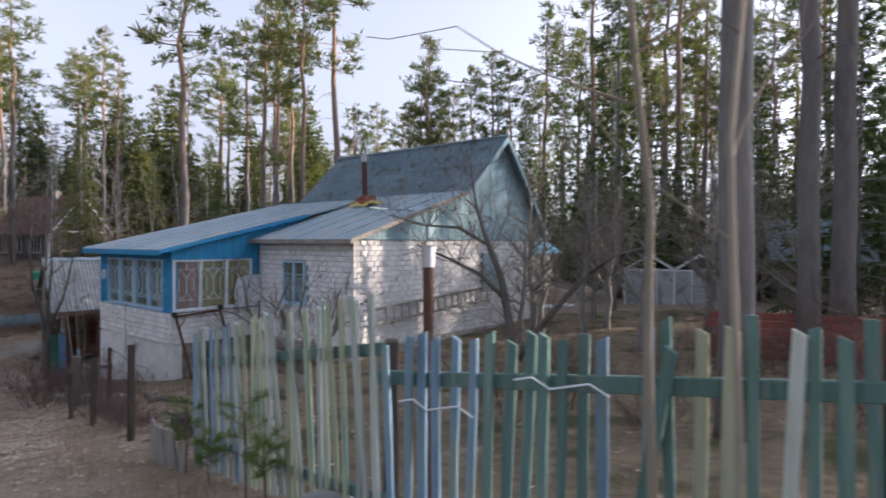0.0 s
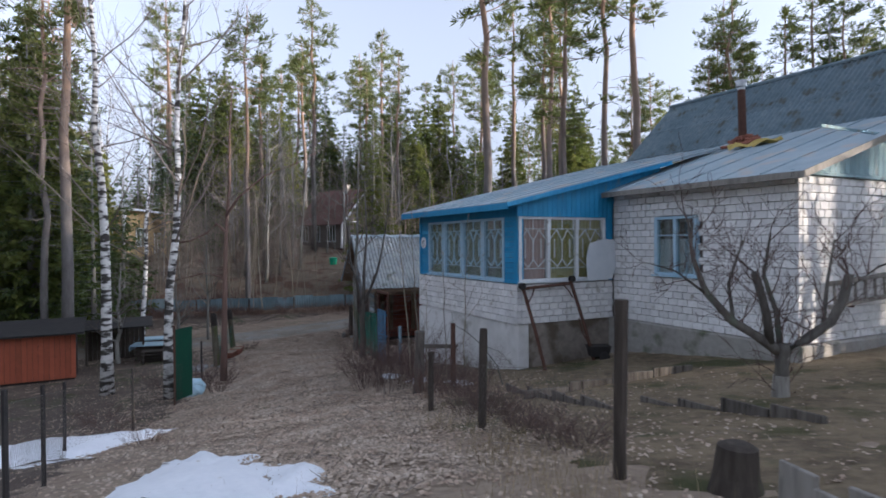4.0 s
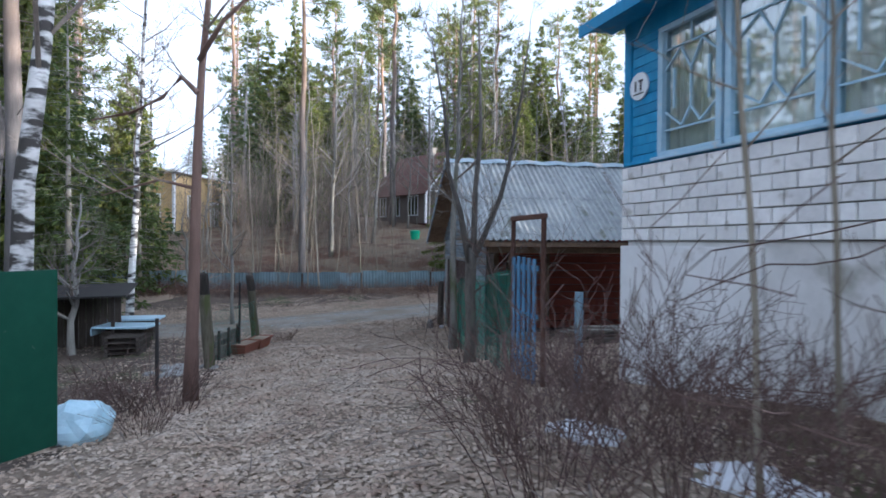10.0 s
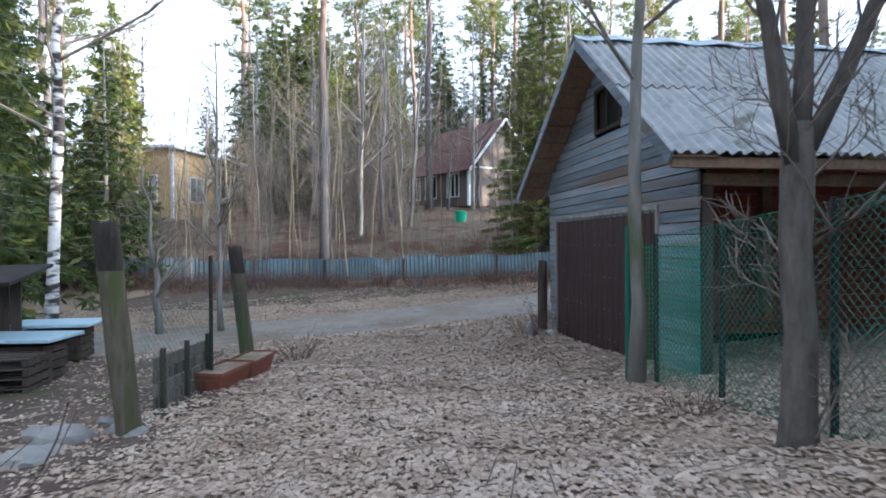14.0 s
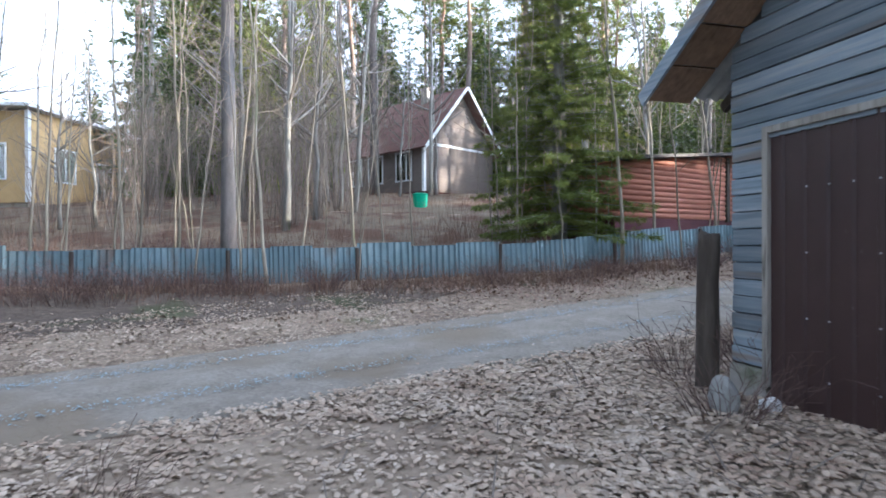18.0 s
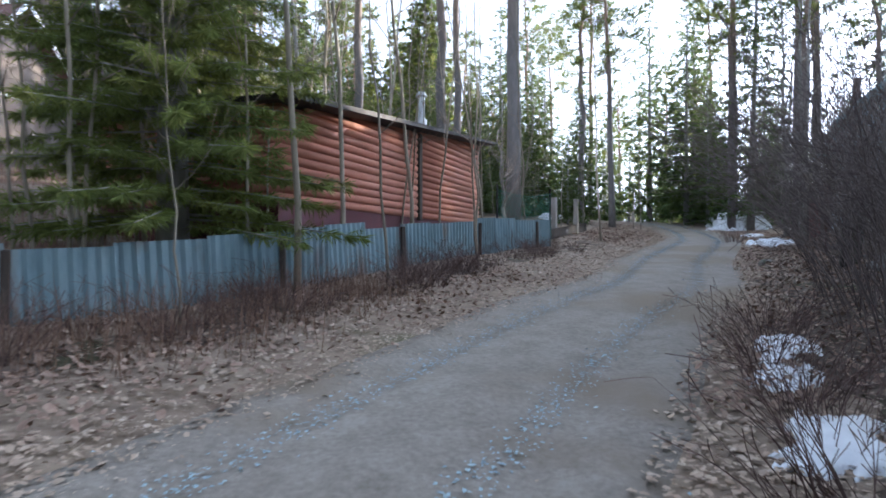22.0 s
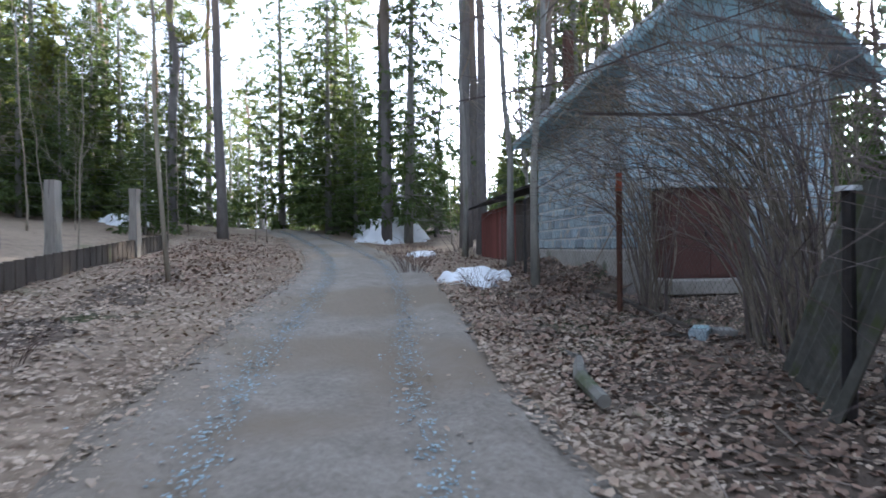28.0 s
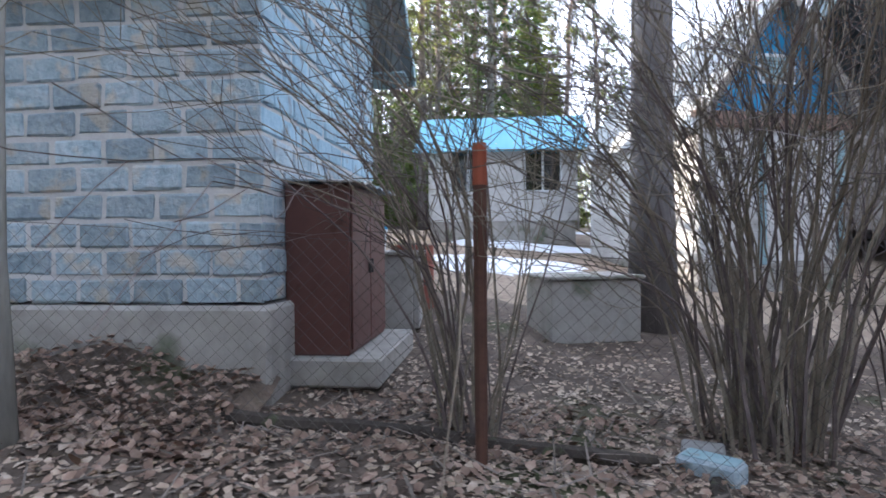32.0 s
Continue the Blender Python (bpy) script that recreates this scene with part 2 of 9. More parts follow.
M["zinc"] = surf("galvanised_steel", [(0.35, 0.37, 0.39), (0.55, 0.57, 0.6)], 12.0, 0.4, 0.1, rand=0.1, metal=0.7)
M["wire"] = surf("rusty_galvanised_wire", [(0.07, 0.06, 0.055), (0.14, 0.125, 0.115)], 12.0, 0.6, 0, rand=0.1, metal=0.4)
M["greenwire"] = surf("green_plastic_mesh", [(0.015, 0.12, 0.085), (0.03, 0.19, 0.14)], 12.0, 0.5, 0, rand=0.1)
M["picket_y"] = surf("lichen_green_picket", [(0.24, 0.27, 0.17), (0.36, 0.38, 0.26), (0.42, 0.43, 0.33)], 9.0, 0.9, 0.4, stretch=(3, 3, 0.3), rand=0.18, spots=(0.2, 0.3, 0.24), spot_scale=4, spot_cut=0.62, local=True)
M["picket_b"] = surf("worn_blue_picket", [(0.1, 0.17, 0.24), (0.17, 0.26, 0.34), (0.25, 0.32, 0.35)], 9.0, 0.9, 0.4, stretch=(3, 3, 0.3), rand=0.2, spots=(0.2, 0.25, 0.2), spot_scale=4, spot_cut=0.62, local=True)
M["picket_g"] = surf("worn_green_picket", [(0.06, 0.12, 0.11), (0.11, 0.19, 0.17), (0.16, 0.23, 0.2)], 9.0, 0.9, 0.4, stretch=(3, 3, 0.3), rand=0.22, spots=(0.2, 0.24, 0.2), spot_scale=4, spot_cut=0.62, local=True)
M["picket_w"] = surf("grey_green_bleached_picket", [(0.26, 0.3, 0.28), (0.37, 0.41, 0.37), (0.46, 0.49, 0.43)], 9.0, 0.92, 0.5, stretch=(3, 3, 0.3), rand=0.2, spots=(0.2, 0.23, 0.17), spot_scale=5, spot_cut=0.6, local=True)
M["fenceboard"] = surf("faded_blue_fence_sheet", [(0.08, 0.12, 0.14), (0.14, 0.2, 0.225), (0.2, 0.26, 0.285)], 5.0, 0.9, 0.3, stretch=(1, 1, 0.35), rand=0.16, spots=(0.12, 0.11, 0.1), spot_scale=2.0, spot_cut=0.62)
M["sidingwhite"] = surf("dirty_white_siding", [(0.4, 0.4, 0.39), (0.52, 0.52, 0.51), (0.58, 0.58, 0.57)], 7.0, 0.8, 0.15, rand=0.05, spots=(0.36, 0.35, 0.32), spot_scale=2.0, spot_cut=0.64)
M["pinkwood"] = surf("faded_pink_brown_wood", [(0.2, 0.13, 0.1), (0.3, 0.21, 0.17)], 8.0, 0.9, 0.3, stretch=(1, 0.3, 2), rand=0.05)
M["brightblueroof"] = surf("light_blue_roof_sheet", [(0.16, 0.42, 0.58), (0.24, 0.52, 0.66)], 3.0, 0.5, 0.1, rand=0.03)
M["log"] = surf("orange_brown_log_siding", [(0.25, 0.1, 0.062), (0.34, 0.14, 0.09), (0.4, 0.18, 0.12)], 5.0, 0.6, 0.15, stretch=(0.3, 0.3, 3), rand=0.1)
M["maroon"] = surf("maroon_plinth", [(0.05, 0.015, 0.02), (0.09, 0.025, 0.03)], 4.0, 0.7, 0.1)
M["yellow"] = surf("yellow_wall_paint", [(0.42, 0.29, 0.13), (0.52, 0.37, 0.18)], 3.0, 0.85, 0.15, rand=0.04)
M["redroof"] = surf("brown_red_roof_sheet", [(0.13, 0.072, 0.062), (0.21, 0.118, 0.102)], 5.0, 0.8, 0.2, rand=0.06)
M["greywall"] = surf("grey_brown_house_wall", [(0.13, 0.11, 0.098), (0.2, 0.172, 0.152)], 4.0, 0.9, 0.2, stretch=(1, 1, 5))
M["block"] = surf("cinder_block", [(0.19, 0.255, 0.3), (0.32, 0.395, 0.44), (0.46, 0.51, 0.53)], 16.0, 0.95, 1.0, rand=0.22, spots=(0.44, 0.42, 0.37), spot_scale=5.0, spot_cut=0.6, depth=0.03)
M["blueblock"] = surf("blue_limewashed_block", [(0.24, 0.36, 0.45), (0.34, 0.48, 0.57), (0.45, 0.57, 0.63)], 14.0, 0.95, 0.7, rand=0.14, spots=(0.24, 0.28, 0.31), spot_scale=7.0, spot_cut=0.62, depth=0.02)
M["blockmortar"] = surf("pale_block_mortar", [(0.44, 0.44, 0.43), (0.58, 0.58, 0.565)], 12.0, 0.95, 0.6, rand=0, depth=0.02)
M["locker"] = surf("brown_painted_steel", [(0.085, 0.04, 0.034), (0.13, 0.06, 0.05)], 9.0, 0.5, 0.1, rand=0.04, spots=(0.07, 0.03, 0.02), spot_scale=6, spot_cut=0.68)
M["barrel"] = surf("red_brown_barrel", [(0.17, 0.055, 0.04), (0.26, 0.09, 0.06)], 9.0, 0.65, 0.2, rand=0.05, spots=(0.1, 0.05, 0.03), spot_scale=6, spot_cut=0.62)
M["snow"] = surf("old_snow", [(0.72, 0.75, 0.8), (0.84, 0.86, 0.9)], 12.0, 0.75, 0.5, rand=0, depth=0.02, spots=(0.5, 0.46, 0.4), spot_scale=7.0, spot_cut=0.74)
M["plastic_w"] = surf("white_plastic", [(0.6, 0.64, 0.68), (0.72, 0.75, 0.78)], 6.0, 0.4, 0.05)
M["plastic_b"] = surf("pale_blue_bag", [(0.32, 0.5, 0.6), (0.5, 0.65, 0.74)], 9.0, 0.35, 0.4, depth=0.02)
M["green"] = surf("dark_green_sheet_steel", [(0.006, 0.045, 0.028), (0.012, 0.07, 0.042)], 5.0, 0.45, 0.05, spots=(0.16, 0.15, 0.12), spot_scale=11, spot_cut=0.76)
M["teal"] = surf("green_plastic", [(0.02, 0.3, 0.17), (0.03, 0.38, 0.22)], 5.0, 0.5, 0.05)
M["orange"] = surf("orange_red_paint", [(0.22, 0.06, 0.03), (0.33, 0.09, 0.045)], 8.0, 0.7, 0.2)
M["terracotta"] = surf("terracotta_plastic", [(0.2, 0.075, 0.05), (0.28, 0.11, 0.075)], 8.0, 0.6, 0.1, rand=0.1)
M["cloth_pink"] = surf("pinkish_curtain", [(0.6, 0.36, 0.33), (0.72, 0.48, 0.44)], 6.0, 0.9, 0.1, stretch=(3, 3, 0.3))
M["cloth_yellow"] = surf("yellow_curtain", [(0.62, 0.5, 0.18), (0.75, 0.63, 0.28)], 6.0, 0.9, 0.1, stretch=(3, 3, 0.3))
M["cloth_white"] = surf("white_net_curtain", [(0.6, 0.6, 0.58), (0.76, 0.76, 0.74)], 6.0, 0.9, 0.1, stretch=(3, 3, 0.3))
M["stone"] = surf("grey_stone", [(0.16, 0.16, 0.155), (0.3, 0.3, 0.29)], 9.0, 0.9, 0.6, rand=0.15, depth=0.02)
M["film"] = surf("cloudy_greenhouse_film", [(0.3, 0.33, 0.33), (0.44, 0.46, 0.46)], 3.0, 0.35, 0.1, rand=0.1, spots=(0.2, 0.22, 0.21), spot_scale=2, spot_cut=0.58, spec=0.5)
M["straw"] = surf("yellow_rag", [(0.35, 0.26, 0.07), (0.5, 0.4, 0.14)], 12.0, 0.9, 0.5, depth=0.03)
M["redbrick"] = surf("red_brick_rubble", [(0.2, 0.08, 0.055), (0.3, 0.13, 0.09)], 12.0, 0.95, 0.5, island=True, rand=0.2)
M["twig"] = surf("bare_twig_bark", [(0.12, 0.1, 0.085), (0.23, 0.195, 0.165)], 15.0, 0.95, 0, rand=0.3, island=True)
M["twig_dark"] = surf("purple_brown_thicket_bark", [(0.07, 0.056, 0.052), (0.14, 0.115, 0.108), (0.2, 0.17, 0.155)], 15.0, 0.95, 0, rand=0.35, island=True)
M["twig_lilac"] = surf("olive_brown_lilac_bark", [(0.09, 0.078, 0.06), (0.2, 0.175, 0.135), (0.3, 0.265, 0.215)], 12.0, 0.95, 0, rand=0.4, island=True)
M["twig_pale"] = surf("pale_shrub_bark", [(0.15, 0.125, 0.095), (0.28, 0.235, 0.185)], 15.0, 0.95, 0, rand=0.35, island=True)
M["twig_red"] = surf("reddish_shrub_bark", [(0.075, 0.048, 0.042), (0.14, 0.095, 0.082)], 15.0, 0.95, 0, rand=0.3, island=True)
M["bark_tan"] = surf("tan_sapling_bark", [(0.15, 0.13, 0.1), (0.25, 0.22, 0.17), (0.36, 0.32, 0.25)], 8.0, 0.95, 0.5, stretch=(1, 1, 0.25), rand=0.25, spots=(0.12, 0.13, 0.07), spot_scale=2, spot_cut=0.66)
M["bark_grey"] = surf("grey_tree_bark", [(0.12, 0.118, 0.108), (0.21, 0.205, 0.185), (0.3, 0.29, 0.26)], 10.0, 0.95, 0.8, stretch=(1, 1, 0.25), rand=0.15, spots=(0.09, 0.11, 0.05), spot_scale=2, spot_cut=0.66, depth=0.03)
M["bark_dark"] = surf("dark_grey_tree_bark", [(0.05, 0.045, 0.04), (0.11, 0.1, 0.088), (0.17, 0.155, 0.135)], 16.0, 0.95, 1.0, stretch=(1, 1, 0.3), rand=0.15, spots=(0.12, 0.13, 0.1), spot_scale=3, spot_cut=0.62, depth=0.03)
M["dryleaf"] = surf("dry_fallen_leaf", [(0.2, 0.125, 0.095), (0.33, 0.245, 0.185), (0.41, 0.325, 0.25), (0.48, 0.4, 0.325), (0.35, 0.29, 0.24)], 9.0, 0.85, 0, rand=0.22, island=True)
# dark brown leaves; on the right verge the colour also stands for thicket shade
M["darkleaf"] = surf("brown_and_shaded_leaf", [(0.08, 0.058, 0.046), (0.16, 0.105, 0.078), (0.24, 0.165, 0.125), (0.33, 0.255, 0.2), (0.12, 0.125, 0.065)], 9.0, 0.8, 0, rand=0.3, island=True)
M["drygrass"] = surf("dry_grass", [(0.22, 0.17, 0.1), (0.4, 0.32, 0.2)], 3.0, 0.9, 0, rand=0.3, island=True)
M["mossgrass"] = surf("mossy_short_grass", [(0.1, 0.1, 0.035), (0.2, 0.16, 0.085), (0.3, 0.24, 0.14)], 2.0, 0.9, 0, rand=0.35, island=True)
M["rustgrass"] = surf("dry_brown_weeds", [(0.13, 0.075, 0.05), (0.24, 0.16, 0.115)], 3.0, 0.9, 0, rand=0.3, island=True)
M["needle_pine"] = surf("pine_needles", [(0.085, 0.11, 0.032), (0.135, 0.155, 0.045), (0.2, 0.2, 0.06)], 0.8, 0.7, 0, rand=0.3, island=True)
M["needle_young"] = surf("young_pine_needles", [(0.1, 0.17, 0.04), (0.17, 0.25, 0.07)], 4.0, 0.7, 0, rand=0.3, island=True)
# brighter, yellower copy of the spruce needles: low sunlight put into the colour
M["needle_lit"] = surf("sunlit_spruce_needles", [(0.11, 0.13, 0.025), (0.18, 0.2, 0.04), (0.26, 0.27, 0.06)], 0.8, 0.7, 0, rand=0.3, island=True)
# between the plain and the sunlit needles: part of the sun is in the colour
M["needle_near"] = surf("half_sunlit_spruce_needles", [(0.085, 0.12, 0.03), (0.15, 0.18, 0.045), (0.25, 0.24, 0.06)], 0.8, 0.7, 0, rand=0.3, island=True)
M["needle_spruce"] = surf("spruce_needles", [(0.05, 0.08, 0.026), (0.08, 0.115, 0.036), (0.125, 0.145, 0.045)], 0.8, 0.7, 0, rand=0.3, island=True)
for key in ("needle_pine", "needle_young", "needle_lit", "needle_near", "needle_spruce"):
    nt = M[key].node_tree           # needles let some of the light through
    tl, ms = nt.nodes.new("ShaderNodeBsdfTranslucent"), nt.nodes.new("ShaderNodeMixShader")
    ms.inputs[0].default_value = 0.5
    tint = next(x for x in nt.nodes if x.bl_idname == "ShaderNodeHueSaturation")
    nt.links.new(tint.outputs[0], tl.inputs[0])
    nt.links.new(nt.nodes["Principled BSDF"].outputs[0], ms.inputs[1])
    nt.links.new(tl.outputs[0], ms.inputs[2])
    nt.links.new(ms.outputs[0], nt.nodes["Material Output"].inputs[0])
M["label_bar"] = surf("dark_lettering", [(0.05, 0.05, 0.06), (0.08, 0.08, 0.09)], 5.0, 0.8, 0)


def ramp_bark(name, low, high, z0, z1, scale):
    """Bark that turns from one colour to another up the trunk, with plates."""
    m = surf(name, [tuple(0.5 * c for c in low), low], scale, 0.95, 0.9, stretch=(1, 1, 0.3), rand=0.15, local=True, depth=0.03)
    n, l = m.node_tree.nodes, m.node_tree.links
    tc, sep, mr, mx = n.new("ShaderNodeTexCoord"), n.new("ShaderNodeSeparateXYZ"), n.new("ShaderNodeMapRange"), n.new("ShaderNodeMix")
    l.new(tc.outputs["Object"], sep.inputs[0])
    l.new(sep.outputs[2], mr.inputs[0])
    mr.inputs[1].default_value, mr.inputs[2].default_value = z0, z1
    mx.data_type = "RGBA"
    mx.inputs[7].default_value = (*high, 1)
    ramp = next(x for x in n if x.bl_idname == "ShaderNodeValToRGB")
    hs = next(x for x in n if x.bl_idname == "ShaderNodeHueSaturation")
    l.new(ramp.outputs[0], mx.inputs[6])
    l.new(mr.outputs[0], mx.inputs[0])
    l.new(mx.outputs[2], hs.inputs["Color"])
    return m


M["bark_pine"] = ramp_bark("pine_bark", (0.19, 0.175, 0.168), (0.27, 0.175, 0.115), 6.0, 14.0, 9.0)
M["bark_red"] = ramp_bark("red_flaky_bark", (0.2, 0.128, 0.105), (0.19, 0.125, 0.098), 1.0, 6.0, 9.0)
M["bark_birch"] = surf("white_birch_bark", [(0.4, 0.39, 0.37), (0.6, 0.59, 0.57), (0.68, 0.67, 0.66)], 6.0, 0.85, 0.3, stretch=(1, 1, 3), rand=0.06, spots=(0.05, 0.045, 0.04), spot_scale=2.6, spot_cut=0.52)


def glass():
    m = bpy.data.materials.new("window_glass")
    m.use_nodes = True
    n, l = m.node_tree.nodes, m.node_tree.links
    n.remove(n["Principled BSDF"])
    tr, gl, mx, fr = n.new("ShaderNodeBsdfTransparent"), n.new("ShaderNodeBsdfGlossy"), n.new("ShaderNodeMixShader"), n.new("ShaderNodeLayerWeight")
    tr.inputs[0].default_value = (0.82, 0.86, 0.85, 1)
    gl.inputs["Roughness"].default_value = 0.03
    fr.inputs[0].default_value = 0.5
    po, ma = n.new("ShaderNodeMath"), n.new("ShaderNodeMath")
    po.operation, ma.operation = "POWER", "MULTIPLY_ADD"
    po.inputs[1].default_value, ma.inputs[1].default_value, ma.inputs[2].default_value = 2.2, 0.8, 0.1
    l.new(fr.outputs["Facing"], po.inputs[0])
    l.new(po.outputs[0], ma.inputs[0])
    l.new(ma.outputs[0], mx.inputs[0])
    l.new(tr.outputs[0], mx.inputs[1])
    l.new(gl.outputs[0], mx.inputs[2])
    l.new(mx.outputs[0], n["Material Output"].inputs[0])
    return m


M["glass"] = glass()


# ---- builders ----
class Geo:
    """Collects vertices and faces of one mesh; off is added to every vertex."""

    def __init__(self, off=(0, 0, 0)):
        self.v, self.f, self.off = [], [], Vector(off)

    def add(self, verts, faces):
        k = len(self.v)
        self.v += [tuple(Vector(p) + self.off) for p in verts]
        self.f += [tuple(k + i for i in q) for q in faces]
        return self

    def box(self, x0, x1, y0, y1, z0, z1, m=None):
        p = [Vector((x, y, z)) for x in (x0, x1) for y in (y0, y1) for z in (z0, z1)]
        return self.add([m @ q for q in p] if m else p, [(0, 1, 3, 2), (4, 6, 7, 5), (0, 4, 5, 1), (2, 3, 7, 6), (0, 2, 6, 4), (1, 5, 7, 3)])

    def cbox(self, x0, x1, y0, y1, z0, z1, c, m=None):
        """A box with chamfered edges."""
        bm = bmesh.new()
        bmesh.ops.create_cube(bm, size=1)
        for q in bm.verts:
            q.co = Vector((x0 + (q.co.x + 0.5) * (x1 - x0), y0 + (q.co.y + 0.5) * (y1 - y0), z0 + (q.co.z + 0.5) * (z1 - z0)))
        bmesh.ops.bevel(bm, geom=bm.edges[:], offset=c, segments=1, affect="EDGES")
        bm.verts.index_update()
        self.add([(m @ q.co) if m else q.co for q in bm.verts], [[q.index for q in f.verts] for f in bm.faces])
        bm.free()
        return self

    def beam(self, a, b, w, h, c=0.0):
        """A squared beam from a to b, w wide and h high."""
        a, b = Vector(a), Vector(b)
        m = Matrix.Translation(a) @ (b - a).to_track_quat("Y", "Z").to_matrix().to_4x4()
        n = (b - a).length
        return self.cbox(-w / 2, w / 2, 0, n, -h / 2, h / 2, c, m) if c else self.box(-w / 2, w / 2, 0, n, -h / 2, h / 2, m)

    def tube(self, pts, radii, n=6, caps=True):
        pts = [Vector(p) for p in pts]
        k, rings = len(pts), []
        up = Vector((0.31, 0.17, 0.93))
        for i, p in enumerate(pts):
            d = (pts[min(i + 1, k - 1)] - pts[max(i - 1, 0)])
            d = d.normalized() if d.length > 1e-6 else Vector((0, 0, 1))
            s = d.cross(Vector((1, 0, 0)) if abs(d.x) < 0.8 else up).normalized()
            t = d.cross(s)
            rings += [p + (s * math.cos(2 * math.pi * j / n) + t * math.sin(2 * math.pi * j / n)) * radii[i] for j in range(n)]
        fs = [(i * n + j, i * n + (j + 1) % n, (i + 1) * n + (j + 1) % n, (i + 1) * n + j) for i in range(k - 1) for j in range(n)]
        if caps:
            fs += [tuple(range(n - 1, -1, -1)), tuple((k - 1) * n + j for j in range(n))]
        return self.add(rings, fs)

    def prism(self, poly, axis, a0, a1):
        """A polygon (two coordinates) drawn along the third axis."""
        def put(p, a):
            q = list(p)
            q.insert(axis, a)
            return q
        n = len(poly)
        return self.add([put(p, a0) for p in poly] + [put(p, a1) for p in poly], [tuple(range(n)), tuple(range(2 * n - 1, n - 1, -1))] + [(i, i + n, (i + 1) % n + n, (i + 1) % n) for i in range(n)])

    def slab(self, corners, thick, nu=1, nv=1, wave=0.0, pitch=0.15, sag=0.0):
        """A slab over four corners (along u, then v), waved across u, with its thickness downwards."""
        a, b, c, d = [Vector(p) for p in corners]
        n = (b - a).cross(d - a).normalized()
        if n.z < 0:
            n = -n
        wide = (b - a).length
        top = []
        for j in range(nv + 1):
            for i in range(nu + 1):
                u, v = i / nu, j / nv
                p = (a * (1 - u) + b * u) * (1 - v) + (d * (1 - u) + c * u) * v
                top.append(p + n * (wave * math.sin(2 * math.pi * u * wide / pitch) - sag * math.sin(math.pi * u) * math.sin(math.pi * v)))
        w = nu + 1
        low = [p - n * thick for p in top]
        k = len(top)
        fs = [(j * w + i, j * w + i + 1, (j + 1) * w + i + 1, (j + 1) * w + i) for j in range(nv) for i in range(nu)]
        fs += [tuple(k + q for q in reversed(f)) for f in fs]
        rim = list(range(nu)) + [nu + j * w for j in range(nv)] + [nv * w + i for i in range(nu, 0, -1)] + [j * w for j in range(nv, 0, -1)]
        fs += [(rim[i], k + rim[i], k + rim[(i + 1) % len(rim)], rim[(i + 1) % len(rim)]) for i in range(len(rim))]
        return self.add(top + low, fs)

    def mesh(self, name, smooth=False):
        me = bpy.data.meshes.new(name)
        me.from_pydata(self.v, [], self.f)
        if smooth:
            me.polygons.foreach_set("use_smooth", [True] * len(me.polygons))
        me.update()
        return me


def fix_normals(me):
    bm = bmesh.new()
    bm.from_mesh(me)
    bmesh.ops.recalc_face_normals(bm, faces=bm.faces[:])
    bm.to_mesh(me)
    bm.free()


def part(name, g, material, parent=None, label="", smooth=False, m=None):
    me = g if isinstance(g, bpy.types.Mesh) else g.mesh(name, smooth)
    if not me.materials:
        me.materials.append(M[material])
        if len(me.polygons) < 4000:
            fix_normals(me)
    ob = new(name, me)
    ob.parent = parent
    if m is not None:
        ob.matrix_basis = m
    if label:
        ob["label"] = label
    return ob


def thing(name, m, label, category, group="", kind=""):
    ob = new(name)
    ob.empty_display_size = 0.2
    ob.matrix_basis = m
    return tagged(ob, label, category, group, kind)


rnd = random.Random(7)


def uni(a, b):
    return rnd.uniform(a, b)


# ---- terrain ----
HEIGHTS = (
    (-5.69, -5.20, -4.64, -3.85, -2.77, -1.57, -0.55, 0.21, 0.93, 1.77),
    (-4.71, -4.77, -4.82, -4.42, -3.30, -1.74, -0.46, 0.43, 1.20, 1.99),
    (-3.82, -4.39, -4.93, -4.81, -3.83, -2.16, -0.63, 0.54, 1.47, 2.05),
    (-2.91, -3.91, -4.68, -4.84, -4.46, -3.25, -1.11, 0.22, 1.02, 1.64),
    (-1.73, -2.95, -3.94, -4.71, -4.77, -4.53, -1.95, -0.53, 0.12, 1.02),
    (-0.24, -1.23, -2.52, -4.30, -4.08, -4.56, -3.77, -2.14, -0.65, 0.60),
    (1.01, 0.50, -0.88, -2.24, -2.34, -2.97, -2.92, -2.88, -1.48, 0.03),
    (1.29, 0.97, 0.01, -1.08, -1.53, -1.53, -1.93, -2.24, -1.53, -0.43),
    (0.73, 0.20, -0.33, -0.73, -1.39, -1.13, -1.16, -1.07, -0.72, -0.42),
    (-0.07, -0.33, -0.39, -0.49, -0.93, -0.93, -0.60, -0.24, -0.15, -0.26),
)
HX, HY, HD = -66.0, -18.0, 10.0


def spline_w(f):
    return ((1 - f) ** 3 / 6, (3 * f ** 3 - 6 * f * f + 4) / 6, (-3 * f ** 3 + 3 * f * f + 3 * f + 1) / 6, f ** 3 / 6)


def ground(x, y):
    """Height of the land, a smooth slope from the lane's upper end down to the road and up the far bank."""
    u, v = min(max((x - HX) / HD, 1.001), 7.999), min(max((y - HY) / HD, 1.001), 7.999)
    i, j = int(u), int(v)
    wu, wv = spline_w(u - i), spline_w(v - j)
    return sum(wu[p] * wv[q] * HEIGHTS[i - 1 + p][j - 1 + q] for p in range(4) for q in range(4))


